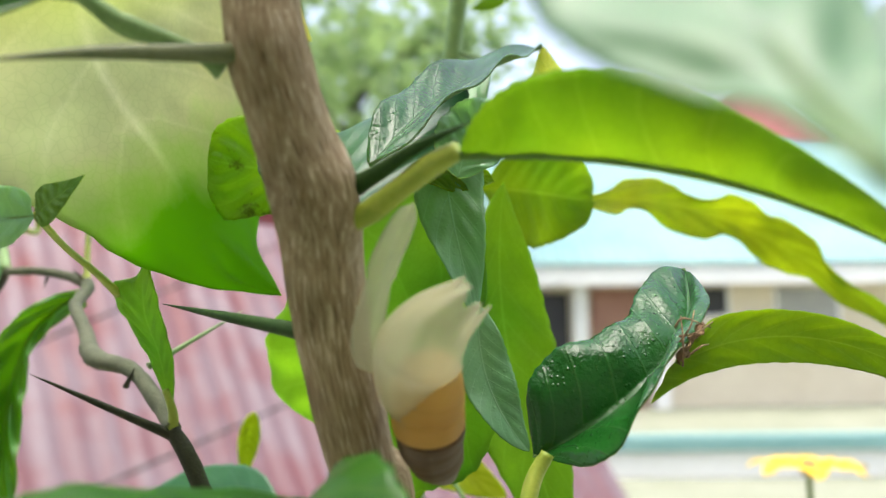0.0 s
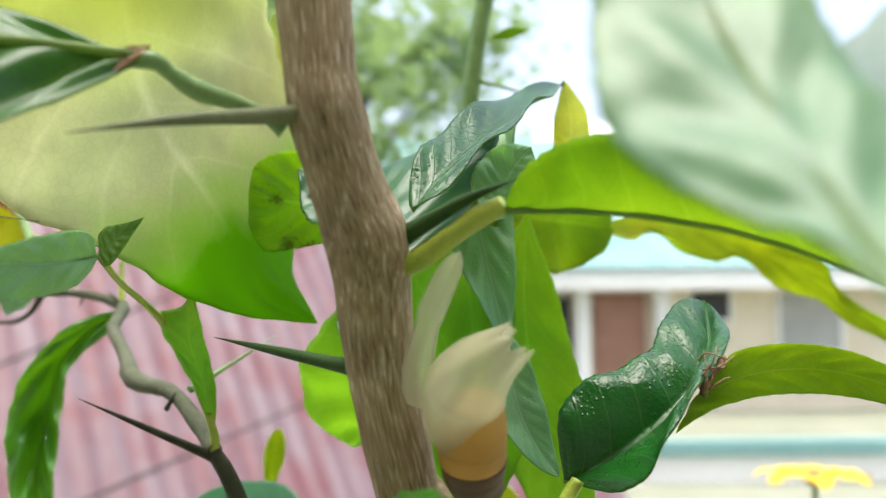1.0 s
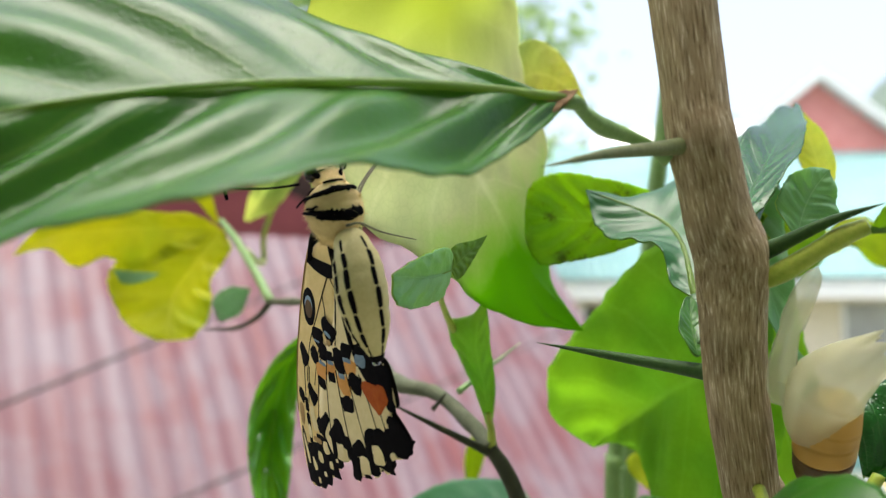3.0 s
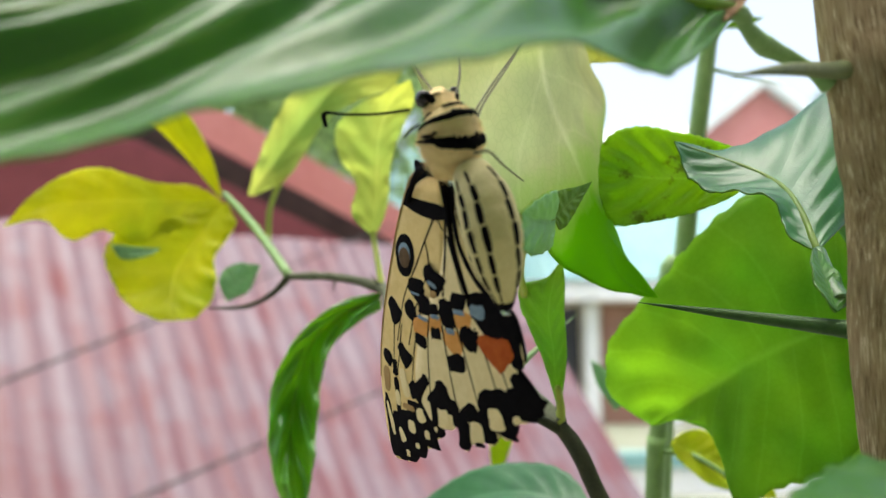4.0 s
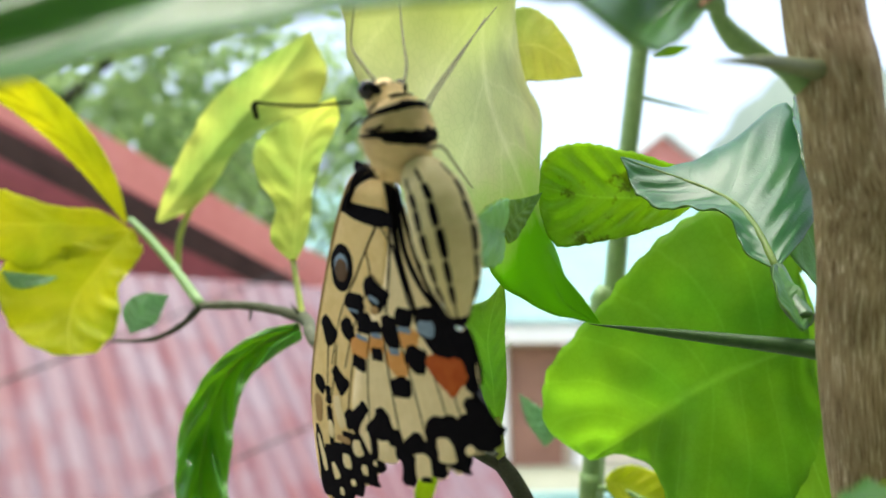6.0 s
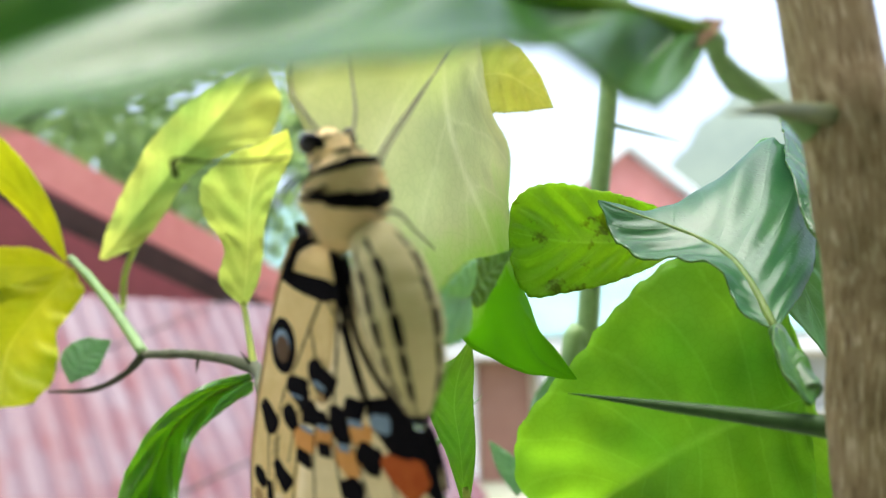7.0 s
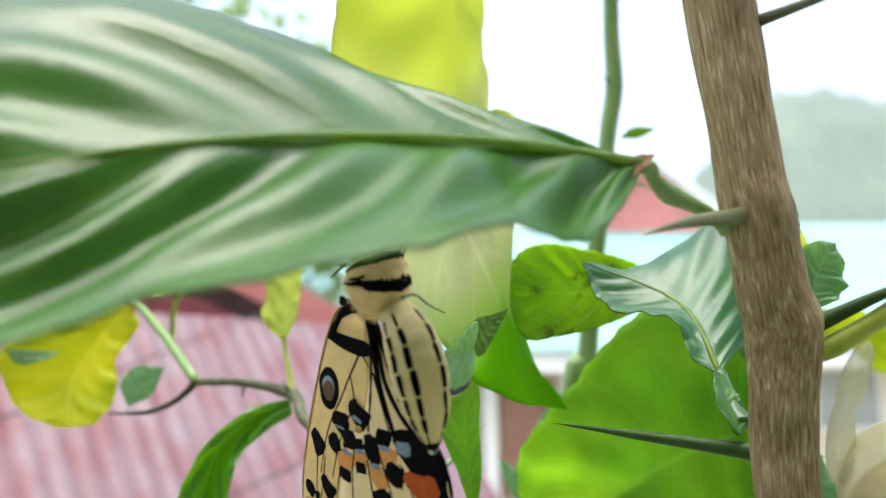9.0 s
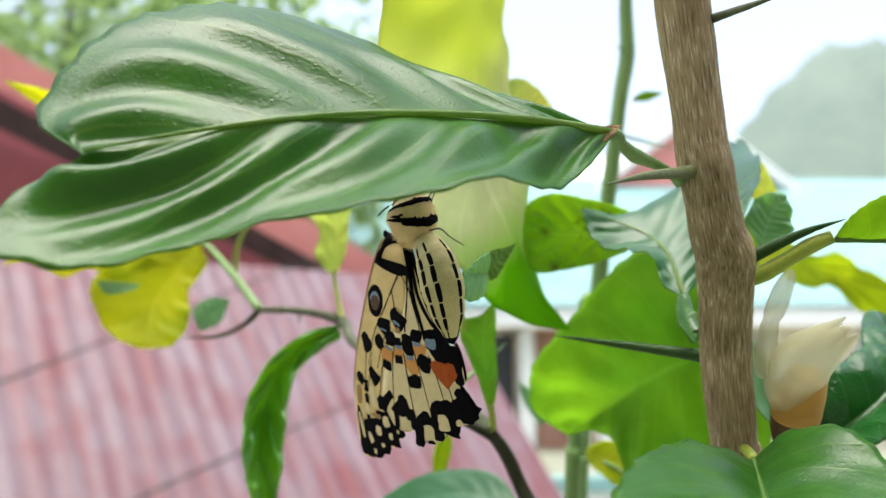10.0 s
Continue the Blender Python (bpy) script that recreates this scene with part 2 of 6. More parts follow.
M_FLOWER = plain("yellow_petal", (0.85, 0.52, 0.01), (0.92, 0.62, 0.02), 0.6, 60)


def corrugated_mat():
    """Faded pinkish red paint on sheet iron, streaked down the ribs."""
    m, nt, b, out = mat_base("faded_red_iron")
    co = nt.nodes.new("ShaderNodeTexCoord")
    mp = nt.nodes.new("ShaderNodeMapping")
    mp.inputs["Scale"].default_value = (11.0, 0.9, 1.0)
    nt.links.new(co.outputs["UV"], mp.inputs["Vector"])
    n1 = node(nt, "ShaderNodeTexNoise", Scale=1.5, Detail=5.0, Roughness=0.6)
    nt.links.new(mp.outputs[0], n1.inputs["Vector"])
    mp2 = nt.nodes.new("ShaderNodeMapping")
    mp2.inputs["Scale"].default_value = (5.0, 5.0, 1.0)
    nt.links.new(co.outputs["UV"], mp2.inputs["Vector"])
    n2 = node(nt, "ShaderNodeTexNoise", Scale=1.0, Detail=5.0)
    nt.links.new(mp2.outputs[0], n2.inputs["Vector"])
    c1 = ramp(nt, n1.outputs["Fac"], [(0.36, (0.145, 0.030, 0.034)), (0.47, (0.14, 0.070, 0.086)), (0.60, (0.190, 0.147, 0.170))])
    c2 = ramp(nt, n2.outputs["Fac"], [(0.40, (0.145, 0.030, 0.030)), (0.56, (0.180, 0.124, 0.138))])
    mx = nt.nodes.new("ShaderNodeMixRGB")
    mx.inputs["Fac"].default_value = 0.5
    nt.links.new(c1, mx.inputs["Color1"])
    nt.links.new(c2, mx.inputs["Color2"])
    nt.links.new(mx.outputs[0], b.inputs["Base Color"])
    b.inputs["Roughness"].default_value = 0.55
    return m


def bark_mat():
    """Grey-brown bark with fine pale fibres running along the stem."""
    m, nt, b, out = mat_base("bark")
    co = nt.nodes.new("ShaderNodeTexCoord")
    mp = nt.nodes.new("ShaderNodeMapping")
    mp.inputs["Scale"].default_value = (42.0, 0.75, 1.0)
    nt.links.new(co.outputs["UV"], mp.inputs["Vector"])
    n1 = node(nt, "ShaderNodeTexNoise", Scale=2.2, Detail=6.0, Roughness=0.62, Distortion=0.5)
    nt.links.new(mp.outputs[0], n1.inputs["Vector"])
    n2 = node(nt, "ShaderNodeTexNoise", Scale=110.0, Detail=4.0)
    nt.links.new(co.outputs["Object"], n2.inputs["Vector"])
    n3 = node(nt, "ShaderNodeTexNoise", Scale=900.0, Detail=3.0)
    nt.links.new(co.outputs["Object"], n3.inputs["Vector"])
    c1 = ramp(nt, n1.outputs["Fac"], [(0.34, (0.17, 0.12, 0.065)), (0.45, (0.39, 0.30, 0.18)), (0.57, (0.50, 0.41, 0.265)), (0.65, (0.86, 0.78, 0.60))])
    c2 = ramp(nt, n2.outputs["Fac"], [(0.35, (0.66, 0.64, 0.56)), (0.65, (1.0, 0.98, 0.94))])
    mx = nt.nodes.new("ShaderNodeMixRGB")
    mx.blend_type = 'MULTIPLY'
    mx.inputs["Fac"].default_value = 1.0
    nt.links.new(c1, mx.inputs["Color1"])
    nt.links.new(c2, mx.inputs["Color2"])
    nt.links.new(mx.outputs[0], b.inputs["Base Color"])
    b.inputs["Roughness"].default_value = 0.8
    b.inputs["Specular IOR Level"].default_value = 0.25
    ad = nt.nodes.new("ShaderNodeMath")
    ad.operation = 'MULTIPLY_ADD'
    ad.inputs[1].default_value = 0.25
    nt.links.new(n3.outputs["Fac"], ad.inputs[0])
    nt.links.new(n1.outputs["Fac"], ad.inputs[2])
    bp = node(nt, "ShaderNodeBump", Strength=0.9, Distance=0.0007)
    nt.links.new(ad.outputs[0], bp.inputs["Height"])
    nt.links.new(bp.outputs["Normal"], b.inputs["Normal"])
    return m


def drop_mat():
    m, nt, b, out = mat_base("water")
    b.inputs["Transmission Weight"].default_value = 1.0
    b.inputs["Roughness"].default_value = 0.02
    b.inputs["IOR"].default_value = 1.33
    return m


M_WATER = drop_mat()
M_IRON = corrugated_mat()
M_BARK = bark_mat()

# ---- building blocks ----


def to_mesh(name, verts, faces, mats, smooth=True, slots=None, uvs=None):
    me = bpy.data.meshes.new(name)
    me.from_pydata([tuple(v) for v in verts], [], faces)
    for m in (mats if isinstance(mats, (list, tuple)) else [mats]):
        me.materials.append(m)
    if slots:
        me.polygons.foreach_set("material_index", slots)
    if uvs:
        lay = me.uv_layers.new(name="UVMap")
        for lo in me.loops:
            lay.data[lo.index].uv = uvs[lo.vertex_index]
    if smooth:
        me.polygons.foreach_set("use_smooth", [True] * len(me.polygons))
    me.update()
    return me


def part(name, me, parent=None, label="", m=None):
    ob = new(name, me)
    if parent is not None:
        ob.parent = parent
    if m is not None:
        ob.matrix_basis = m
    if label:
        ob["label"] = label
    return ob


def thing(name, label, category, group="", kind="", at=(0, 0, 0)):
    ob = new(name)
    ob.location = at
    ob.empty_display_size = 0.01
    return tagged(ob, label, category, group, kind)


def bez(pts, s):
    """A point of the Bezier curve with these control points."""
    p = [Vector(q) for q in pts]
    while len(p) > 1:
        p = [a.lerp(b, s) for a, b in zip(p, p[1:])]
    return p[0]


def spline(pts, s):
    """A point of a smooth curve through the points (Catmull-Rom)."""
    p = [Vector(q) for q in pts]
    n = len(p) - 1
    x = min(max(s, 0.0), 1.0) * n
    i = min(int(x), n - 1)
    f = x - i
    a, b = p[i], p[i + 1]
    z = p[i - 1] if i > 0 else a * 2 - b
    c = p[i + 2] if i + 2 <= n else b * 2 - a
    return 0.5 * ((2 * a) + (b - z) * f + (2 * z - 5 * a + 4 * b - c) * f * f + (3 * a - z - 3 * b + c) * f ** 3)


def tube(pts, radii, rings=24, seg=12, rough=0.0, grain=300.0, closed=True):
    """Verts and faces of a round stem through the points, with an uneven skin."""
    verts, faces = [], []
    prev = Vector((1, 0.2, 0.1))
    for i in range(rings + 1):
        s = i / rings
        c = spline(pts, s)
        d = (spline(pts, min(1, s + 0.01)) - spline(pts, max(0, s - 0.01))).normalized()
        x = (prev - d * prev.dot(d)).normalized()
        prev = x
        y = d.cross(x)
        k = s * (len(radii) - 1)
        j = min(int(k), len(radii) - 2)
        r = radii[j] + (radii[j + 1] - radii[j]) * (k - j)
        for a in range(seg):
            w = 2 * math.pi * a / seg
            v = c + (x * math.cos(w) + y * math.sin(w)) * r
            if rough:
                v += (v - c) * rough * noise.noise(Vector((v.x * grain, v.y * grain, v.z * grain * 0.22)))
            verts.append(v)
    for i in range(rings):
        for a in range(seg):
            b = (a + 1) % seg
            faces.append((i * seg + a, i * seg + b, (i + 1) * seg + b, (i + 1) * seg + a))
    if closed:
        faces.append(tuple(reversed(range(seg))))
        faces.append(tuple(range(rings * seg, rings * seg + seg)))
    return verts, faces


def stem(name, pts, radii, mat, parent, label="", rings=24, seg=12, rough=0.0, grain=300.0):
    return part(name, to_mesh(name, *tube(pts, radii, rings, seg, rough, grain), mat), parent, label)


def leaf(parent, pts, side, width, top=None, under=None, label="", side2=None, fold=8.0, curl=0.0, wave=0.05, waves=2.5, quilt=0.35,
         tip=1.0, shape=0.85, bites=0.0, seed=1, bow=0.0, nu=44, nv=18, name="leaf", thick=0.00028, rib=True, halves=(1.0, 1.0), laterals=8.0, front="top"):
    """A citrus leaf along the midrib's control points. side: the way across the blade at the base (side2: at the tip); the
    top skin faces midrib x side. fold: degrees by which each half rises; curl: bend of the margins; bites: eaten margin."""
    top, under = top or M_TOP, under or M_UNDER
    rng = random.Random(seed)
    ph = rng.uniform(0, 6)
    side, side2 = Vector(side).normalized(), Vector(side2 or side).normalized()
    if front:
        # turn the wanted skin towards the open side of the plant
        c, t = bez(pts, 0.5), bez(pts, 0.52) - bez(pts, 0.48)
        away = t.cross(side.lerp(side2, 0.5)).dot(Vector((-0.04, -0.02, 1.305)) - c) < 0
        if away == (front == "top"):
            side, side2, halves = -side, -side2, halves[::-1]
    rib = rib and top not in (M_LIME, M_LIMEG, M_YEL, M_YELP, M_PALE, M_MARK)
    length = sum((bez(pts, (i + 1) / 20) - bez(pts, i / 20)).length for i in range(20))
    grid, norm, uvs = [], [], []
    for i in range(nu + 1):
        s = i / nu
        c = bez(pts, s)
        t = (bez(pts, min(1, s + 0.005)) - bez(pts, max(0, s - 0.005))).normalized()
        sd = side.lerp(side2, s)
        sd = (sd - t * sd.dot(t)).normalized()
        n = t.cross(sd).normalized()
        prof = max(0.0, math.sin(math.pi * min(1.0, s ** shape))) ** 0.72
        if tip < 1.0 and s > 0.6:
            prof = max(prof, (1.0 - tip) * math.sqrt(max(0.0, 1 - ((s - 0.6) / 0.4) ** 4)))
        row = []
        for j in range(nv + 1):
            v = j / nv * 2 - 1
            a = abs(v)
            w = width / 2 * prof * (halves[0] if v < 0 else halves[1])
            edge = 1 + 0.020 * math.sin(s * 95 + ph) * a ** 6
            if bites:
                edge -= bites * a ** 2 * max(0.0, noise.noise(Vector((s * 7 + seed * 3.1, (5 if v > 0 else -5), seed))) + 0.12)
            w *= edge
            ang = radians(fold)
            out = math.cos(ang) * w * a
            lift = math.sin(ang) * w * a + curl * w * a * a
            lift += wave * width * a * a * math.sin(s * waves * 2 * math.pi + ph + (1.3 if v > 0 else 0))
            lift += quilt * 0.001 * math.sin((s - 0.20 * a) * 2 * math.pi * laterals) * math.sin(math.pi * min(1, a * 1.1)) * prof
            lift += bow * w * math.sin(math.pi * a)
            p = c + sd * out * (1 if v > 0 else -1) + n * lift
            if tip < 1.0:
                p += t * length * 0.06 * a * max(0.0, (s - 0.6) / 0.4) ** 2
            row.append(p)
            uvs.append((s, j / nv))
        grid.append(row)
        norm.append(n)
    verts = [p for r in grid for p in r]
    m = len(verts)
    verts += [p - norm[i] * thick for i, r in enumerate(grid) for p in r]
    faces, slots = [], []
    W = nv + 1
    for i in range(nu):
        for j in range(nv):
            a, b, c, d = i * W + j, i * W + j + 1, (i + 1) * W + j + 1, (i + 1) * W + j
            faces += [(a, d, c, b), (m + a, m + b, m + c, m + d)]
            slots += [0, 1]
        for j in (0, nv):
            a, d = i * W + j, (i + 1) * W + j
            faces.append((a, m + a, m + d, d) if j == 0 else (a, d, m + d, m + a))
            slots.append(1)
    ob = part(name, to_mesh(name, verts, faces, [top, under], True, slots, uvs + uvs), parent, label)
    if rib:
        path = [bez(pts, k / 8) - norm[min(nu, int(k / 8 * nu))] * thick * 0.9 for k in range(8)]
        r0 = min(0.0006, width * 0.012)
        part("midrib", to_mesh("midrib", *tube(path, [r0, r0 * 0.75, r0 * 0.3], 20, 6), M_RIB), ob)
    return ob


def loft_leaf(parent, mid, edge_a, edge_b, top, under, label="", bow=0.10, bow_b=None, quilt=0.6, quilt_a=None, laterals=7.0, wave=0.0, blunt=0.1, seed=1, nu=72, nv=28, thick=0.00028, rib=0.0005, name="leaf"):
    """A leaf spread between its midrib and its two margins, each a Bezier curve from base to tip. Top skin on the side of
    (along x from a to b); bow: how the halves arch; blunt: the last share of the length in which the margins close."""
    length = sum((bez(mid, (i + 1) / 20) - bez(mid, i / 20)).length for i in range(20))
    end = bez(mid, 1)
    grid, norm, uvs, line = [], [], [], []
    for i in range(nu + 1):
        s = i / nu
        m, a, b = bez(mid, s), bez(edge_a, s), bez(edge_b, s)
        if s > 1 - blunt:
            f = (s - 1 + blunt) / blunt
            f = 1 - math.sqrt(max(0.0, 1 - f * f))
            a, b = a.lerp(end, f), b.lerp(end, f)
        t = (bez(mid, min(1, s + 0.02)) - bez(mid, max(0, s - 0.02))).normalized()
        across = (b - a) if (b - a).length > 1e-5 else Vector((1, 0, 0))
        n = t.cross(across).normalized()
        row = []
        for j in range(nv + 1):
            v = j / nv * 2 - 1
            e = b if v > 0 else a
            k = abs(v)
            w = (e - m).length
            p = m.lerp(e, k)
            lift = (bow_b if v > 0 and bow_b is not None else bow) * w * 4 * k * (1 - k) * 0.5
            lift += (quilt_a if v < 0 and quilt_a is not None else quilt) * 0.001 * math.sin((s - 0.22 * k ** 1.3) * 2 * math.pi * laterals + seed) * math.sin(math.pi * min(1, k * 1.1)) * min(1.0, w / 0.008)
            lift += wave * 0.001 * k * k * math.sin(s * 31 + seed + (2 if v > 0 else 0))
            p = p + n * lift + (e - m) * 0.010 * k ** 6 * math.sin(s * 120 + seed)
            row.append(p)
            uvs.append((s, j / nv))
        grid.append(row)
        norm.append(n)
        line.append(m - n * thick * 0.8)
    verts = [p for r in grid for p in r]
    q = len(verts)
    verts += [p - norm[i] * thick for i, r in enumerate(grid) for p in r]
    faces, slots, W = [], [], nv + 1
    for i in range(nu):
        for j in range(nv):
            a, b, c, d = i * W + j, i * W + j + 1, (i + 1) * W + j + 1, (i + 1) * W + j
            faces += [(a, d, c, b), (q + a, q + b, q + c, q + d)]
            slots += [0, 1]
        for j in (0, nv):
            a, d = i * W + j, (i + 1) * W + j
            faces.append((a, q + a, q + d, d) if j == 0 else (a, d, q + d, q + a))
            slots.append(1)
    ob = part(name, to_mesh(name, verts, faces, [top, under], True, slots, uvs + uvs), parent, label)
    if rib:
        part("midrib", to_mesh("midrib", *tube([tuple(p) for p in line[::6]], [rib, rib * 0.75, rib * 0.3], 30, 6), M_RIB), ob)
    return ob


def sheet_leaf(parent, mid, edge_a, edge_b, top, under, label="", bow=0.08, bow_b=None, quilt=0.4, quilt_a=None, laterals=7.0, wave=0.2, seed=1, nu=72, nv=28,
               thick=0.00028, rib=0.0005, teeth=0.012):
    """A leaf between its midrib and its two margins, each a smooth curve through points from base to tip. Top skin on the side
    of (along x from a to b); bow: how the halves arch; quilt: swelling between the side veins; wave: rippling of the margin."""
    grid, norm, uvs, line = [], [], [], []
    for i in range(nu + 1):
        s = i / nu
        m, a, b = spline(mid, s), spline(edge_a, s), spline(edge_b, s)
        t = (spline(mid, min(1, s + 0.03)) - spline(mid, max(0, s - 0.03))).normalized()
        across = (b - a) if (b - a).length > 2e-4 else (spline(edge_b, 0.5) - spline(edge_a, 0.5))
        n = t.cross(across).normalized()
        row = []
        for j in range(nv + 1):
            v = j / nv * 2 - 1
            e, k = (b if v > 0 else a), abs(v)
            w = (e - m).length
            lift = (bow_b if v > 0 and bow_b is not None else bow) * w * 2 * k * (1 - k)
            puff = quilt_a if v < 0 and quilt_a is not None else quilt
            lift += puff * 0.001 * math.sin((s - 0.20 * k ** 1.3) * 2 * math.pi * laterals + seed) * math.sin(math.pi * min(1, k * 1.1)) * min(1.0, w / 0.008)
            lift += puff * 0.0012 * noise.noise(Vector((s * 5, v * 2, seed))) * min(1.0, w / 0.008)
            lift += wave * 0.001 * k * k * (math.sin(s * 31 + seed + (2 if v > 0 else 0)) + 0.6 * math.sin(s * 57 + 2 * seed)) * min(1.0, w / 0.004)
            out = teeth * k ** 6 * (math.sin(s * 120 + seed) + 1.2 * noise.noise(Vector((s * 23, v * 3, seed + 7))))
            row.append(m.lerp(e, k) + n * lift + (e - m) * out)
            uvs.append((s, j / nv))
        grid.append(row)
        norm.append(n)
        line.append(m - n * thick * 0.8)
    verts = [p for r in grid for p in r]
    q = len(verts)
    verts += [p - norm[i] * thick for i, r in enumerate(grid) for p in r]
    faces, slots, W = [], [], nv + 1
    for i in range(nu):
        for j in range(nv):
            a, b, c, d = i * W + j, i * W + j + 1, (i + 1) * W + j + 1, (i + 1) * W + j
            faces += [(a, d, c, b), (q + a, q + b, q + c, q + d)]
            slots += [0, 1]
        for j in (0, nv):
            a, d = i * W + j, (i + 1) * W + j
            faces.append((a, q + a, q + d, d) if j == 0 else (a, d, q + d, q + a))
            slots.append(1)
    ob = part("leaf", to_mesh("leaf", verts, faces, [top, under], True, slots, uvs + uvs), parent, label)
    if rib:
        part("midrib", to_mesh("midrib", *tube([tuple(p) for p in line[::6]], [rib, rib * 0.75, rib * 0.3], 30, 6), M_RIB), ob)
    return ob


def box(lo, hi):
    x0, y0, z0 = lo
    x1, y1, z1 = hi
    v = [(x0, y0, z0), (x1, y0, z0), (x1, y1, z0), (x0, y1, z0), (x0, y0, z1), (x1, y0, z1), (x1, y1, z1), (x0, y1, z1)]
    f = [(0, 3, 2, 1), (4, 5, 6, 7), (0, 1, 5, 4), (1, 2, 6, 5), (2, 3, 7, 6), (3, 0, 4, 7)]
    return v, f


def slab(name, lo, hi, mat, parent=None, label="", m=None, bevel=0.0):
    bm = bmesh.new()
    v, f = box(lo, hi)
    vs = [bm.verts.new(p) for p in v]
    for q in f:
        bm.faces.new([vs[k] for k in q])
    if bevel:
        bmesh.ops.bevel(bm, geom=bm.edges[:], offset=bevel, segments=2, affect='EDGES')
    me = bpy.data.meshes.new(name)
    bm.to_mesh(me)
    bm.free()
    me.materials.append(mat)
    return part(name, me, parent, label, m)

# ---- ground, hills, far trees ----


def ground_mesh():
    n, verts, faces = 40, [], []
    for i in range(n + 1):
        for j in range(n + 1):
            u, v = i / n * 2 - 1, j / n * 2 - 1
            x, y = 900 * u * abs(u) ** 2, 900 * v * abs(v) ** 2
            verts.append((x, y, 0.06 * noise.noise(Vector((x * 0.4, y * 0.4, 0)))))
    for i in range(n):
        for j in range(n):
            a = i * (n + 1) + j
            faces.append((a, a + n + 1, a + n + 2, a + 1))
    return to_mesh("ground", verts, faces, M_GRASS)


# unseen wall and dark roof, added behind the viewer to shape leaf reflections
tagged(slab("wall_unseen_bounce", (-5, -1.75, 0), (5, -1.6, 3.1), M_CREAM), "plain cream wall, unseen, added behind the viewer to bounce light", "wall", kind="structure")
tagged(slab("ceiling_unseen_dark", (-5.5, -1.6, 3.0), (5.5, -0.45, 3.06), M_DARKBROWN), "dark roof, unseen, added overhead to darken leaf reflections", "ceiling", kind="structure")
tagged(part("ground", ground_mesh()), "bare grey-brown soil of the yard", "ground", kind="structure")


def hill(name, x0, x1, y, height, peak, seed, mat):
    n, m, verts, faces = 60, 10, [], []
    for i in range(n + 1):
        u = i / n
        h = height * (0.14 + 0.86 * math.exp(-((u - peak) / (0.22 if u < peak else 0.55)) ** 2))
        h *= 1 + 0.05 * noise.noise(Vector((u * 6, seed, 0))) + 0.018 * noise.noise(Vector((u * 60, seed, 3)))
        for j in range(m + 1):
            v = j / m
            verts.append((x0 + (x1 - x0) * u, y + 60 * v, -1 + (h + 1) * math.sin(v * math.pi / 2) * (1 + 0.05 * noise.noise(Vector((u * 40, v * 9, seed))))))
    for i in range(n):
        for j in range(m):
            a = i * (m + 1) + j
            faces.append((a, a + m + 1, a + m + 2, a + 1))
    return tagged(part(name, to_mesh(name, verts, faces, mat)), "green wooded hill in the distance, haze put into its colour", "hill", kind="structure")


hill("backdrop_hill_1", 20, 200, 140, 74, 0.48, 2.0, M_HILL)
hill("backdrop_hill_3", -20, 60, 215, 58, 0.45, 8.0, M_HILL)
hill("backdrop_hill_2", -160, 60, 260, 34, 0.6, 5.0, M_HILL)


def far_tree(x, y, h, spread, seed, leaves=1500, size=0.16, low=0.28):
    rng = random.Random(seed)
    t = thing("tree", "leafy green broad-leaved tree behind the houses", "tree", group="background trees", at=(x, y, 0))
    trunk = [(0, 0, 0), (0.1, 0, h * 0.3), (-0.05, 0.1, h * 0.55), (0.05, 0, h * 0.8)]
    stem("trunk", trunk, [h * 0.03, h * 0.02, h * 0.012, h * 0.006], M_TWIGD, t, rings=16, seg=8, rough=0.1, grain=6)
    tips = []
    for k in range(9):
        a = k * 2.4 + rng.uniform(-0.3, 0.3)
        b = h * rng.uniform(low, 0.65)
        r = spread * rng.uniform(0.5, 0.9)
        end = Vector((math.cos(a) * r, math.sin(a) * r, b + h * rng.uniform(0.12, 0.32)))
        stem("limb", [(0, 0, b), tuple(Vector((0, 0, b)).lerp(end, 0.5) + Vector((0, 0, h * 0.03))), tuple(end)], [h * 0.010, h * 0.006, h * 0.002], M_TWIGD, t, rings=6, seg=6)
        tips.append(end)
    verts, faces, uvs = [], [], []
    for k in range(leaves):
        c = rng.choice(tips) + Vector((rng.gauss(0, 1), rng.gauss(0, 1), rng.gauss(0, 0.8))) * spread * 0.24
        d = Vector((rng.uniform(-1, 1), rng.uniform(-1, 1), rng.uniform(-0.9, 0.3))).normalized() * size * rng.uniform(0.6, 1.3)
        s = d.cross(Vector((rng.uniform(-1, 1), rng.uniform(-1, 1), 1))).normalized() * d.length * 0.42
        n = len(verts)
        up = d.cross(s).normalized() * d.length * 0.1
        verts += [c, c + d * 0.5 + s + up, c + d, c + d * 0.5 - s + up]
        uvs += [(0, 0.5), (0.5, 0.9), (1, 0.5), (0.5, 0.1)]
        faces += [(n, n + 1, n + 2), (n, n + 2, n + 3)]
    crown = part("crown", to_mesh("crown", verts, faces, M_FOL, False, None, uvs), t)
    crown["kind"] = "stuff"
    return t


far_tree(-3.4, 9.5, 6.5, 2.3, 1, 3200, 0.20)
far_tree(-1.2, 13.0, 7.0, 2.2, 2, 2600, 0.22)
far_tree(-6.0, 12.0, 8.0, 3.0, 3, 2600, 0.24)
for k, (x, y, h, s) in enumerate([(0.2, 22, 6.0, 2.1), (3.2, 26, 5.6, 2.0), (-3, 24, 8, 3.5), (6.6, 30, 5.6, 2.5), (16, 27, 4.6, 2.4), (19, 26, 4.2, 2.2), (13.2, 32, 4.8, 2.2)]):
    far_tree(x, y, h, s, 10 + k, 1300, 0.34)

# ---- house with the mint roof ----


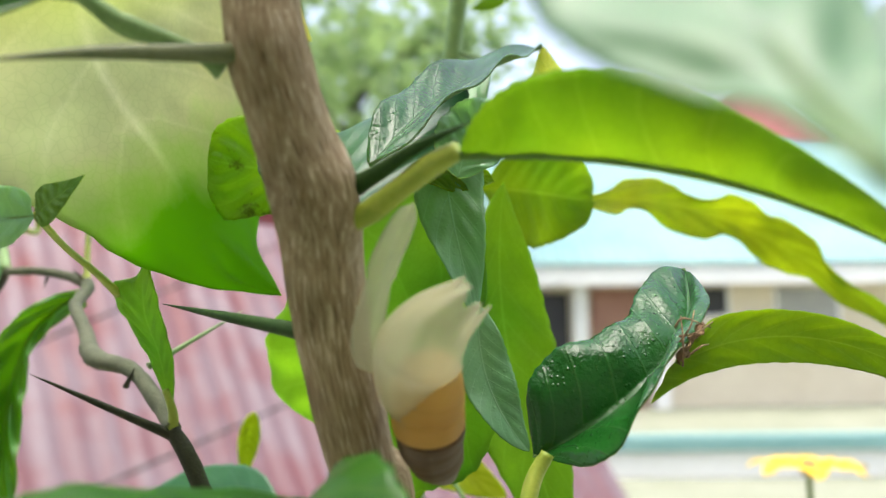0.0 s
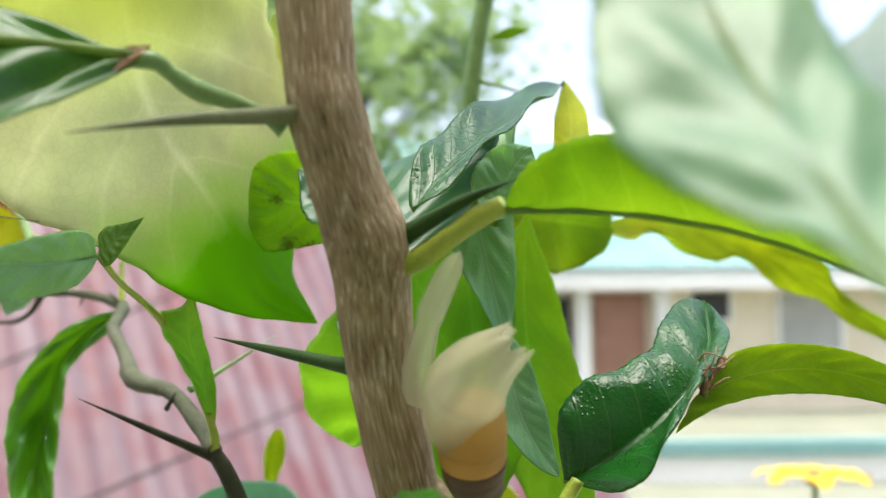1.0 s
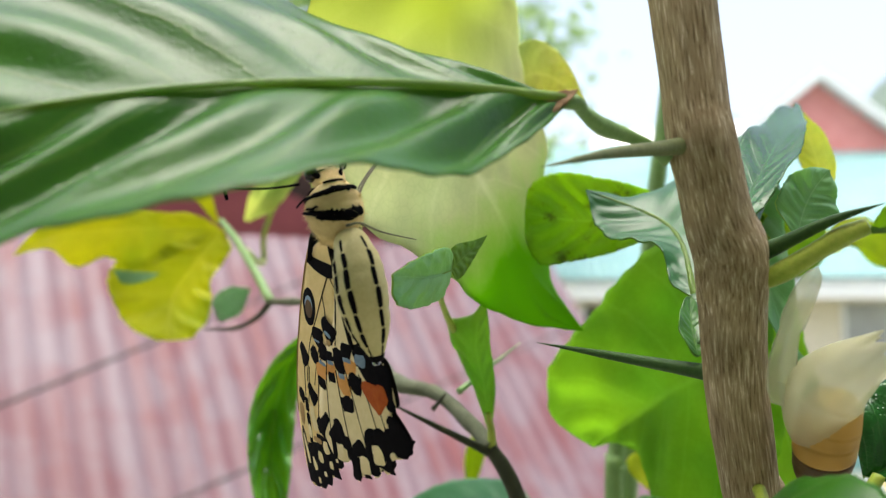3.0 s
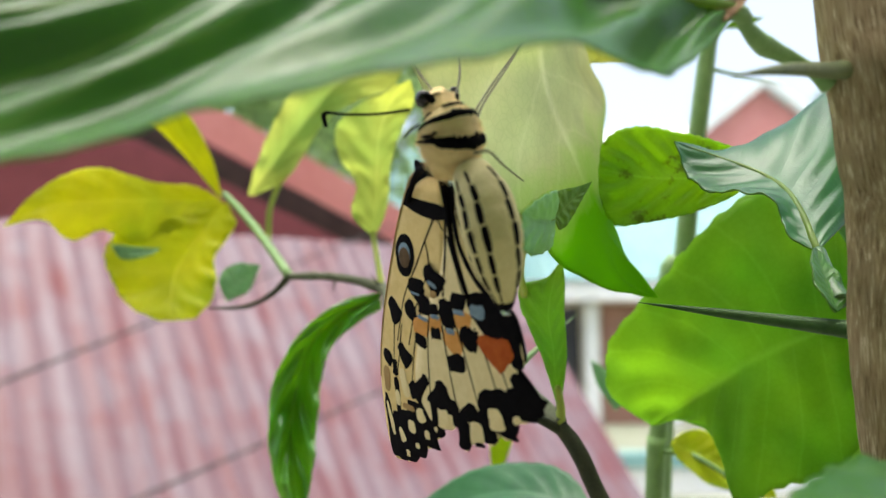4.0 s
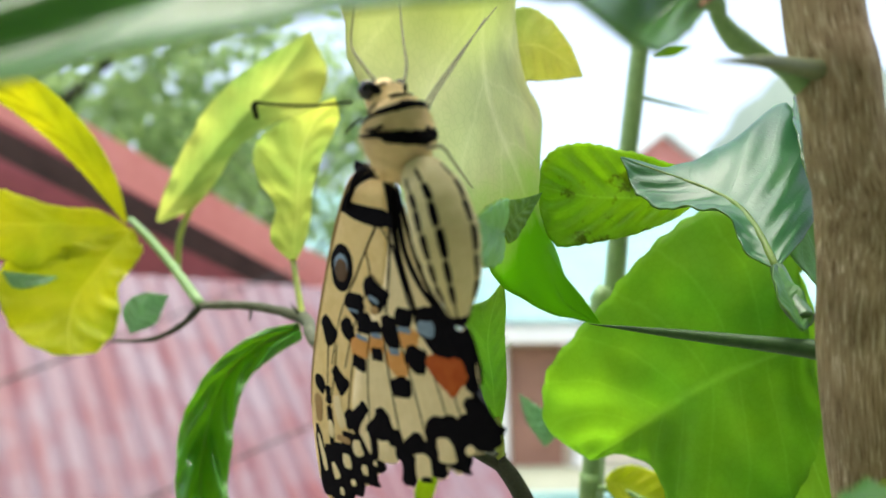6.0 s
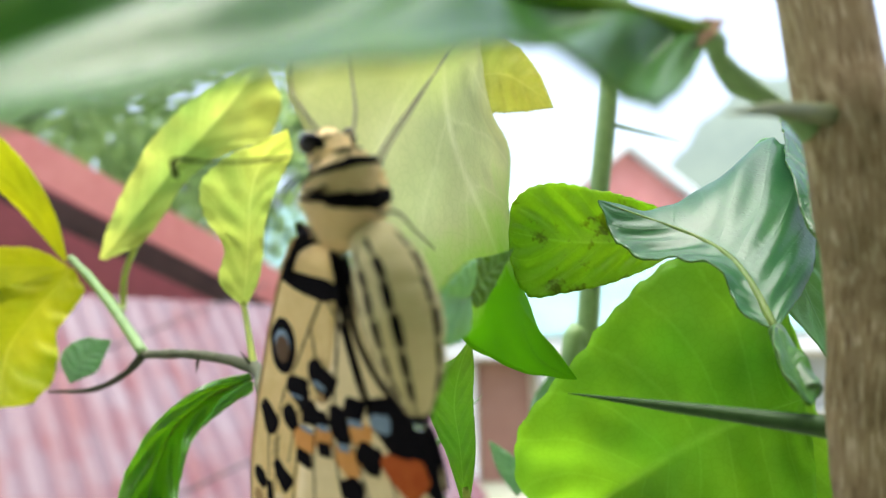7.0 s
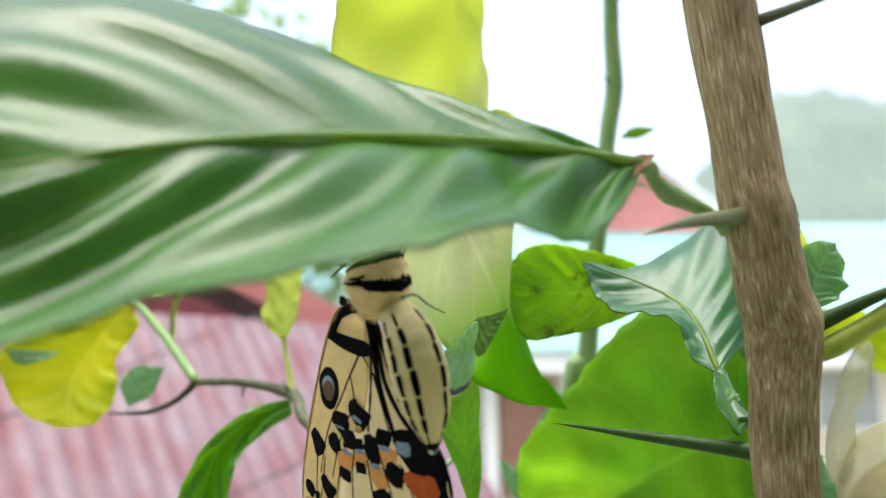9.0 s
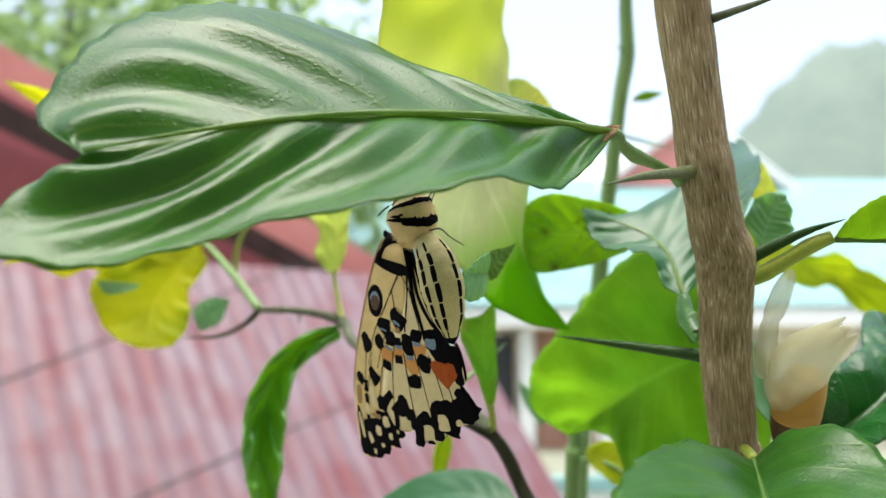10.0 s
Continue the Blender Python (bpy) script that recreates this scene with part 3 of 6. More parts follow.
def mint_house():
    h = thing("house", "low cream house with a mint green sheet roof and white fascia", "house", at=(0, 0, 0))
    y = 13.6
    slab("wall", (-0.6, y, 0), (12.5, y + 0.15, 1.98), M_CREAM, h)
    slab("side_wall", (-0.6, y + 0.15, 0), (-0.45, y + 6, 1.98), M_CREAM, h)
    d = slab("door", (1.27, y - 0.05, 0.0), (1.90, y - 0.004, 1.70), M_BLACK, h, "dark open doorway")
    slab("frame", (1.19, y - 0.07, 0), (1.27, y - 0.002, 1.76), M_WHITE, d)
    slab("pillar", (1.95, y - 0.3, 0), (2.15, y - 0.08, 1.86), M_WHITE, h)
    d = slab("door", (2.23, y - 0.05, 0.0), (3.01, y - 0.004, 1.76), M_BRICK, h, "brown timber door")
    for k in range(3):
        slab("panel", (2.33, y - 0.065, 0.2 + k * 0.52), (2.91, y - 0.052, 0.62 + k * 0.52), M_BRICK, d, bevel=0.01)
    slab("pillar", (3.11, y - 0.3, 0), (3.33, y - 0.08, 1.86), M_WHITE, h)
    for x0, x1, z0, z1, mt in ((3.70, 4.26, 1.36, 1.76, M_BLACK), (5.0, 5.9, 0.90, 1.74, M_WINDOW), (7.2, 8.2, 0.90, 1.74, M_WINDOW)):
        w = slab("window", (x0, y - 0.03, z0), (x1, y - 0.004, z1), mt, h)
        slab("sill", (x0 - 0.05, y - 0.08, z0 - 0.06), (x1 + 0.05, y - 0.004, z0 - 0.005), M_WHITE, w)
        for a, b in ((x0 - 0.05, x0), (x1, x1 + 0.05)):
            slab("jamb", (a, y - 0.05, z0), (b, y - 0.004, z1), M_WHITE, w)
    slab("fascia", (-1.2, y - 0.62, 1.79), (13.2, y - 0.56, 2.08), M_WHITE, h)
    slab("soffit", (-1.2, y - 0.56, 1.90), (13.2, y, 1.94), M_WHITE, h)
    verts, faces = [], []
    n = 150
    for i in range(n + 1):
        x = -1.3 + i / n * 14.7
        z = 0.03 * (i % 2)
        verts += [(x, y - 0.66, 2.08 + z), (x, y + 5.3, 5.17 + z)]
    for i in range(n):
        faces.append((2 * i, 2 * i + 2, 2 * i + 3, 2 * i + 1))
    m = len(verts)
    verts += [(a, b, c - 0.03) for a, b, c in verts]
    faces += [tuple(m + k for k in reversed(f)) for f in faces]
    part("roof", to_mesh("roof", verts, faces, M_MINT, False), h, "mint green ribbed sheet roof")
    # gabled upper part with a red end wall
    gx, gy, gz, gw = 6.44, 18.4, 6.34, 1.62
    v = [(gx - gw, gy, 4.2), (gx + gw, gy, 4.2), (gx + gw, gy, 5.05), (gx, gy, gz), (gx - gw, gy, 5.05)]
    v += [(a, b + 0.2, c) for a, b, c in v]
    f = [(0, 1, 2, 3, 4), (9, 8, 7, 6, 5)] + [(k, k + 5, (k + 1) % 5 + 5, (k + 1) % 5) for k in range(5)]
    part("gable", to_mesh("gable", v, f, M_RED, False), h, "red painted gable wall")
    for s in (-1, 1):
        e = (gx + s * (gw + 0.5), gz - (gw + 0.5) * 0.80)
        vv = [(gx, gy - 0.3, gz + 0.02), (e[0], gy - 0.3, e[1] + 0.02), (e[0], gy + 6, e[1] + 0.02), (gx, gy + 6, gz + 0.02)]
        vv += [(a, b, c + 0.22) for a, b, c in vv]
        ff = [(0, 3, 2, 1), (4, 5, 6, 7), (0, 1, 5, 4), (1, 2, 6, 5), (2, 3, 7, 6), (3, 0, 4, 7)]
        part("gable_roof", to_mesh("gable_roof", vv, ff, M_WHITE, False), h, "pale grey gable roof")
    vv = [(1.9, 20, 5.0), (6.2, 20, 5.0), (6.2, 23, 6.5), (2.6, 23, 6.3)]
    vv += [(a, b, c + 0.1) for a, b, c in vv]
    part("rear_roof", to_mesh("rear_roof", vv, ff, M_WHITE, False), h, "pale grey rear roof")
    return h


M_WINDOW = plain("dusty_window", (0.30, 0.31, 0.30), (0.42, 0.42, 0.40), 0.2, 2.0)
mint_house()


def brown_house():
    h = thing("house", "small far house with a brown and blue sheet roof", "house", at=(4.2, 27, 0))
    slab("wall", (-1.2, 0, 0), (1.2, 2.5, 6.5), M_WHITE, h)
    v = [(-1.5, -0.4, 6.4), (1.5, -0.4, 6.4), (0.9, 1.5, 7.6), (-0.9, 1.5, 7.6)]
    v += [(a, b, c + 0.08) for a, b, c in v]
    f = [(0, 3, 2, 1), (4, 5, 6, 7), (0, 1, 5, 4), (1, 2, 6, 5), (2, 3, 7, 6), (3, 0, 4, 7)]
    part("roof", to_mesh("roof", v, f, M_ROOFB, False), h, "weathered brown roof")


M_ROOFB = plain("weathered_roof", (0.34, 0.26, 0.22), (0.46, 0.36, 0.30), 0.7, 2.0)
brown_house()

lw = thing("garden_wall", "low mint green and white garden wall", "wall")
slab("wall", (0.9, 7.6, 0), (9.0, 7.75, 0.22), M_WHITE, lw)
slab("coping", (0.85, 7.55, 0.22), (9.05, 7.80, 0.34), M_MINT, lw, bevel=0.01)

# ---- red sheet-iron shed ----


def red_shed():
    """A low lean-to roof of ribbed iron, its ridge line running right and away, below a higher red verge."""
    s = thing("shed", "weathered red sheet iron shed with a faded pink ribbed roof", "shed")
    top = Vector((-0.8908, 3.0418, 1.6491))
    turn, slope = radians(36.6), radians(50)
    a = Vector((math.cos(turn), math.sin(turn), 0))
    up = Vector((-math.sin(turn) * math.cos(slope), math.cos(turn) * math.cos(slope), math.sin(slope)))
    out = a.cross(up)
    pitch, x0, x1, low = 0.076, -2.6, 1.30, 1.5
    n = int((x1 - x0) / pitch) * 6
    verts, faces, rows = [], [], 5
    for i in range(n + 1):
        x = x0 + (x1 - x0) * i / n
        off = 0.0036 * math.sin(2 * math.pi * x / pitch)
        for j in range(rows):
            d = -low * j / (rows - 1)
            p = top + a * x + up * d + out * off
            verts.append(p)
    for i in range(n):
        for j in range(rows - 1):
            k = i * rows + j
            faces.append((k, k + 1, k + rows + 1, k + rows))
    m = len(verts)
    verts += [p - out * 0.004 for p in verts]
    faces += [tuple(m + k for k in reversed(f)) for f in faces]
    uvs = [(x0 + (x1 - x0) * (k // rows) / n, -low * (k % rows) / (rows - 1)) for k in range(m)] * 2
    part("ribbed_roof", to_mesh("ribbed_roof", verts, faces, M_IRON, True, None, uvs), s, "faded pink-red ribbed iron sheets")
    foot = top - up * (low - 0.1)
    w = [foot + a * x0, foot + a * x1]
    v = [(p.x, p.y, z) for p in w for z in (0.0, p.z)]
    v += [(x - 0.05 * out.x, y + 0.08, z) for x, y, z in v]
    part("wall", to_mesh("wall", v, [(0, 2, 3, 1), (4, 5, 7, 6), (0, 1, 5, 4), (2, 6, 7, 3), (1, 3, 7, 5), (0, 4, 6, 2)], M_MAROON, False), s)

    def beam(name, p, q, w, h, mat, label=""):
        p, q = Vector(p), Vector(q)
        d = (q - p).normalized()
        side = d.cross(Vector((0, -1, 0))).normalized()
        depth = side.cross(d).normalized()
        v = [e + side * sw * w / 2 + depth * sd * h / 2 for e in (p, q) for sw in (-1, 1) for sd in (-1, 1)]
        return part(name, to_mesh(name, v, [(0, 1, 3, 2), (4, 6, 7, 5), (0, 4, 5, 1), (2, 3, 7, 6), (0, 2, 6, 4), (1, 5, 7, 3)], mat, False), s, label)

    beam("verge_board", (-1.7664, 2.9105, 2.5134), (-0.0504, 3.8978, 1.6440), 0.135, 0.03, M_RED, "salmon red verge board")
    # shaded gap below the verge, built as a dark coloured strip
    beam("verge_shade", (-1.8809, 3.1288, 2.4073), (-0.2469, 4.0105, 1.6401), 0.10, 0.04, M_DARKBROWN, "dark strip standing for the shaded gap under the verge")
    a0, a1 = Vector((-2.1146, 3.5180, 2.6917)), Vector((-0.0452, 4.5021, 1.6352))
    v = [(p.x, p.y + dy, z) for dy in (0.0, 0.08) for p in (a0, a1) for z in (0.0, p.z)]
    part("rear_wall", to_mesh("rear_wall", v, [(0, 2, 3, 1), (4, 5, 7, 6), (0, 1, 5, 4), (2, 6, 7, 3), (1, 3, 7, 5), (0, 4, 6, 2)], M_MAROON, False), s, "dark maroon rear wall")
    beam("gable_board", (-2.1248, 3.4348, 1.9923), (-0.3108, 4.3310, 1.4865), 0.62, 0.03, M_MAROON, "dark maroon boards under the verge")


def cable(a, b, r, sag):
    a, b = Vector(a), Vector(b)
    t = thing("cable", "thin dark overhead cable", "cable", group="overhead cables")
    stem("wire", [tuple(a), tuple(a.lerp(b, 0.5) - Vector((0, 0, sag))), tuple(b)], [r, r * 0.75, r * 0.3], M_BLACK, t, rings=12, seg=6)


red_shed()
cable((-1.6423, 1.7474, 0.9231), (-0.2269, 2.7019, 1.6316), 0.006, 0.0)
cable((-1.0492, 1.7212, 0.8267), (0.3073, 2.2901, 1.3956), 0.005, 0.0)


def flower_plant():
    c = Vector((0.2412, 0.6181, 1.2006))
    f = thing("flower", "yellow garden flower on a thin green stalk", "flower", at=tuple(c))
    stem("stalk", [(0, 0, 0), (0.01, 0.01, -0.3), (0.0, 0.02, -c.z)], [0.002, 0.0025, 0.004], M_STEM, f, rings=12, seg=8)
    for k in range(7):
        a = k * 2 * math.pi / 7
        d = Vector((math.cos(a), math.sin(a), 0.12))
        pts = [tuple(d * 0.004), tuple(d * 0.022 + Vector((0, 0, 0.004))), tuple(d * 0.038 - Vector((0, 0, 0.004)))]
        leaf(f, pts, (-math.sin(a), math.cos(a), 0), 0.022, M_FLOWER, M_FLOWER, name="petal", tip=0.4, quilt=0.2, nu=10, nv=6, rib=False)
    part("disc", to_mesh("disc", *tube([(0, 0, -0.004), (0, 0, 0.002), (0, 0, 0.006)], [0.004, 0.007, 0.003], 6, 12), M_BROWN), f)


flower_plant()

# ---- the citrus plant ----
plant = thing("citrus_plant", "young thorny citrus plant with glossy green and yellow leaves", "plant", at=(0, 0, 0))

TRUNK = [(-0.0262, 0.0995, 1.3802), (-0.0242, 0.0995, 1.3597), (-0.0232, 0.0995, 1.3503), (-0.0225, 0.0995, 1.3426), (-0.0218, 0.0995, 1.3349), (-0.0211, 0.0995, 1.3304), (-0.0198, 0.1010, 1.3254), (-0.0184, 0.1027, 1.3203), (-0.0170, 0.1040, 1.3166), (-0.0165, 0.1053, 1.3129), (-0.0161, 0.1066, 1.3091), (-0.0157, 0.1084, 1.3037), (-0.0150, 0.1105, 1.2973), (-0.0135, 0.1133, 1.2892), (-0.0121, 0.1156, 1.2824), (-0.0097, 0.1191, 1.2722), (-0.0087, 0.1211, 1.1900), (-0.0047, 0.1371, 1.1000), (0.0056, 0.1525, 0.9800), (0.0096, 0.1585, 0.7000), (0.0200, 0.1740, 0.4000), (0.0200, 0.1800, -0.0200)]
TR_R = [0.0047, 0.0047, 0.0046, 0.0044, 0.0044, 0.0045, 0.0045, 0.0047, 0.0051, 0.0049, 0.0047, 0.0046, 0.0044, 0.0043, 0.0042, 0.0041, 0.0050, 0.0050, 0.0055, 0.0065, 0.0075, 0.0090]
tv, tf = tube(TRUNK, TR_R, 260, 48, 0.06, 420.0)
tuv = [((i % 48) / 48, (i // 48) / 260 * (len(TRUNK) - 1)) for i in range(len(tv))]
part("trunk", to_mesh("trunk", tv, tf, M_BARK, True, None, tuv), plant, "rough grey-brown main stem")


def thorn(a, b, r, mat, bend=0.0, parent=plant, label=""):
    a, b = Vector(a), Vector(b)
    mid = a.lerp(b, 0.55) + Vector((0, 0, bend))
    return stem("thorn", [tuple(a.lerp(b, -0.06)), tuple(a.lerp(b, 0.08)), tuple(mid), tuple(b)], [r * 1.25, r, r * 0.62, 0.00004], mat, parent, label, rings=18, seg=10)


thorn((-0.0246, 0.0972, 1.3295), (-0.0435, 0.0799, 1.3238), 0.0011, M_THORNG, 0.0004, label="grey-green thorn with a dry brown tip")
thorn((-0.0186, 0.1151, 1.2995), (-0.0420, 0.1320, 1.3037), 0.0011, M_THORN, 0.0, label="dark green thorn")
thorn((-0.0113, 0.1041, 1.3166), (0.0008, 0.0958, 1.3215), 0.0011, M_THORN, 0.0005)
thorn((-0.0509, 0.1651, 1.2817), (-0.0716, 0.1557, 1.2930), 0.0009, M_TWIGD, 0.0, label="nearly black thorn")
thorn((-0.0199, 0.0985, 1.3562), (-0.0163, 0.0754, 1.3516), 0.0008, M_TWIG, 0.0)

# petioles
stem("petiole", [(-0.0123, 0.1045, 1.3123), (-0.0100, 0.1035, 1.3134), (-0.0065, 0.1015, 1.3157), (-0.0035, 0.0998, 1.3176), (-0.0006, 0.0980, 1.3189)], [0.0013, 0.0015, 0.0013, 0.0014, 0.0011], M_PETI, plant, "yellow-green winged leaf stalk")
stem("petiole", [(-0.0258, 0.0985, 1.3280), (-0.0278, 0.0980, 1.3294), (-0.0311, 0.0965, 1.3307), (-0.0348, 0.0945, 1.3316), (-0.0374, 0.0925, 1.3331), (-0.0388, 0.0905, 1.3339), (-0.0426, 0.0893, 1.3336)], [0.0012, 0.0008, 0.0009, 0.0012, 0.0008, 0.0011, 0.0007], M_STEM, plant, rings=40, rough=0.15, grain=500)
stem("petiole", [(-0.0181, 0.1160, 1.3031), (-0.0184, 0.1190, 1.3056), (-0.0172, 0.1248, 1.3107)], [0.0013, 0.0015, 0.001], M_STEMD, plant)
stem("petiole", [(0.0120, 0.1302, 1.2824), (0.0098, 0.1294, 1.2787), (0.0059, 0.1247, 1.2692), (-0.0044, 0.1173, 1.2671)], [.0010, .0012, .0012, .0012], M_PETI, plant)

# side branch
stem("branch", [(-0.0285, 0.1400, 1.2552), (-0.0331, 0.1500, 1.2594), (-0.0383, 0.1580, 1.2641), (-0.0422, 0.1636, 1.2672), (-0.0466, 0.1645, 1.2770), (-0.0501, 0.1656, 1.2821)],
     [.0020, .0018, .0017, .0017, .0016, .0013], M_TWIGD, plant, "dark side branch", rings=60, seg=14, rough=0.12, grain=500)
stem("branch", [(-0.0501, 0.1656, 1.2821), (-0.0535, 0.1700, 1.2859), (-0.0618, 0.1780, 1.2923), (-0.0714, 0.1848, 1.2944), (-0.0776, 0.1960, 1.2998), (-0.0840, 0.2070, 1.3053), (-0.0871, 0.2213, 1.3106), (-0.0995, 0.2280, 1.3140), (-0.1126, 0.2343, 1.3147)],
     [.0016, .0016, .0015, .0019, .0015, .0014, .0015, .0011, .0010], M_TWIG, plant, "grey side branch", rings=90, seg=14, rough=0.22, grain=500)
stem("twig", [(-0.1126, 0.2343, 1.3147), (-0.1231, 0.2520, 1.3265), (-0.1330, 0.2680, 1.3365), (-0.1410, 0.2789, 1.3437)], [0.0013, 0.0012, 0.0012, 0.001], M_STEM, plant, rings=20)
stem("twig", [(-0.1126, 0.2343, 1.3147), (-0.1188, 0.2430, 1.3104), (-0.1282, 0.2530, 1.3073), (-0.1406, 0.2614, 1.3072)], [0.0011, 0.0008, 0.0007, 0.0003], M_TWIGD, plant, rings=16, rough=0.15, grain=600)
stem("petiole", [(-0.0871, 0.2213, 1.3106), (-0.0886, 0.2250, 1.3182), (-0.0901, 0.2293, 1.3255)], [0.0009, 0.0007, 0.0007], M_PETI, plant)
stem("petiole", [(-0.1276, 0.2620, 1.3319), (-0.1289, 0.2877, 1.3301), (-0.1276, 0.2850, 1.3407), (-0.1214, 0.2820, 1.3535), (-0.1138, 0.2800, 1.3654)], [0.0008, 0.001, 0.0009, 0.0008, 0.0005], M_PETI, plant)
stem("petiole", [(-0.0501, 0.1656, 1.2821), (-0.0499, 0.1650, 1.2853), (-0.0506, 0.1630, 1.2894)], [0.0011, 0.0008, 0.0006], M_PETI, plant)
stem("petiole", [(-0.0571, 0.1570, 1.3061), (-0.0583, 0.1500, 1.3093), (-0.0585, 0.1380, 1.3125), (-0.0559, 0.1220, 1.3154)], [0.0008, 0.0006, 0.0005, 0.0005], M_PETI, plant)

# the large glossy leaf in front, and the pale hanging leaf behind it
B_MID = [(-0.0395, 0.0893, 1.3337), (-0.0541, 0.0836, 1.3340), (-0.0686, 0.0777, 1.3331), (-0.0828, 0.0717, 1.3310), (-0.0968, 0.0657, 1.3275), (-0.1109, 0.0604, 1.3233)]
B_UP = [(-0.0395, 0.0893, 1.3338), (-0.0502, 0.0919, 1.3379), (-0.0609, 0.0928, 1.3421), (-0.0712, 0.0954, 1.3472), (-0.0820, 0.0952, 1.3517), (-0.0926, 0.0904, 1.3533), (-0.1029, 0.0849, 1.3517), (-0.1114, 0.0787, 1.3466), (-0.1166, 0.0720, 1.3385), (-0.1183, 0.0651, 1.3292), (-0.1109, 0.0604, 1.3233)]
B_LOW = [(-0.0395, 0.0893, 1.3337), (-0.0443, 0.0828, 1.3278), (-0.0492, 0.0753, 1.3233), (-0.0548, 0.0673, 1.3212), (-0.0612, 0.0597, 1.3213), (-0.0691, 0.0548, 1.3182), (-0.0786, 0.0535, 1.3155), (-0.0885, 0.0550, 1.3145), (-0.0976, 0.0531, 1.3111), (-0.1069, 0.0504, 1.3088), (-0.1166, 0.0491, 1.3104), (-0.1169, 0.0549, 1.3173), (-0.1109, 0.0604, 1.3231)]


big_leaf = sheet_leaf(plant, B_MID, B_UP, B_LOW, M_TOP, M_UNDER, "large glossy dark green leaf, notched at its tip", bow=0.10, bow_b=-0.06, quilt=1.25, quilt_a=0.75, laterals=6.0, seed=3, nu=120, nv=40, rib=0)
part("midrib", to_mesh("midrib", *tube([Vector(p) + Vector((0, -0.0004, 0.0003)) for p in B_MID], [0.0006, 0.0006, 0.0005, 0.0004, 0.0003, 0.0001], 60, 8), M_RIB), big_leaf, "pale green midrib")
sheet_leaf(plant, [(-0.0561, 0.1250, 1.3857), (-0.0565, 0.1283, 1.3697), (-0.0565, 0.1322, 1.3538), (-0.0544, 0.1404, 1.3399), (-0.0481, 0.1496, 1.3279), (-0.0410, 0.1584, 1.3161), (-0.0310, 0.1661, 1.3058)],
           [(-0.0561, 0.1250, 1.3862), (-0.0649, 0.1152, 1.3779), (-0.0740, 0.1103, 1.3663), (-0.0772, 0.1111, 1.3515), (-0.0755, 0.1162, 1.3367), (-0.0703, 0.1225, 1.3238), (-0.0607, 0.1331, 1.3178), (-0.0526, 0.1450, 1.3118), (-0.0430, 0.1562, 1.3071), (-0.0310, 0.1661, 1.3058)],
           [(-0.0561, 0.1250, 1.3862), (-0.0510, 0.1408, 1.3896), (-0.0467, 0.1569, 1.3873), (-0.0443, 0.1709, 1.3785), (-0.0426, 0.1806, 1.3647), (-0.0374, 0.1845, 1.3492), (-0.0371, 0.1830, 1.3326), (-0.0376, 0.1750, 1.3178), (-0.0310, 0.1661, 1.3058)],
           M_PALETIP, M_PALETIP, "pale yellow-green hanging leaf lit from behind", bow=0.06, quilt=0.5, laterals=7, seed=5, wave=0.5, rib=0)
sheet_leaf(plant, [(-0.0444, 0.1850, 1.3626), (-0.0411, 0.1847, 1.3646), (-0.0374, 0.1843, 1.3646), (-0.0339, 0.1841, 1.3628), (-0.0308, 0.1838, 1.3605), (-0.0281, 0.1835, 1.3578)],
           [(-0.0444, 0.1850, 1.3626), (-0.0442, 0.1848, 1.3597), (-0.0430, 0.1845, 1.3571), (-0.0400, 0.1843, 1.3567), (-0.0370, 0.1841, 1.3569), (-0.0341, 0.1839, 1.3571), (-0.0311, 0.1837, 1.3574), (-0.0281, 0.1835, 1.3578)],
           [(-0.0444, 0.1850, 1.3626), (-0.0444, 0.1848, 1.3674), (-0.0431, 0.1846, 1.3718), (-0.0386, 0.1843, 1.3728), (-0.0346, 0.1841, 1.3703), (-0.0315, 0.1839, 1.3666), (-0.0296, 0.1837, 1.3623), (-0.0281, 0.1835, 1.3578)],
           M_YELP, M_YELP, "", seed=6, rib=0)

leaf(plant, [(-0.0448, 0.0872, 1.3316), (-0.0427, 0.0876, 1.3325), (-0.0406, 0.0880, 1.3337), (-0.0384, 0.0885, 1.3350)], (0.1, 0.3, 0.9), .0026, M_BROWN, M_BROWN, "brown eaten bit at the leaf base", seed=51, bites=0.8, quilt=0.1, rib=False, nu=16, nv=8)
# leaf at the right stalk and the near one beyond it
L_LOW = [(-0.0003, 0.0980, 1.3185), (0.0127, 0.0964, 1.3177), (0.0246, 0.0946, 1.3164), (0.0345, 0.0931, 1.3126), (0.0433, 0.0918, 1.3075), (0.0518, 0.0906, 1.3018)]
L_UP = [(-0.0004, 0.0979, 1.3186), (0.0000, 0.0942, 1.3218), (0.0031, 0.0914, 1.3263), (0.0102, 0.0891, 1.3292), (0.0213, 0.0882, 1.3264), (0.0355, 0.0890, 1.3166), (0.0517, 0.0905, 1.3019)]
L_MID = [tuple(Vector(a).lerp(bez(L_UP, k / 5), 0.12)) for k, a in enumerate(L_LOW)]
loft_leaf(plant, L_MID, L_UP, L_LOW, M_LIME, M_LIME, "bright green leaf with its underside lit through", bow=-0.2, quilt=0.4, blunt=0.01, seed=8, rib=0.0006)
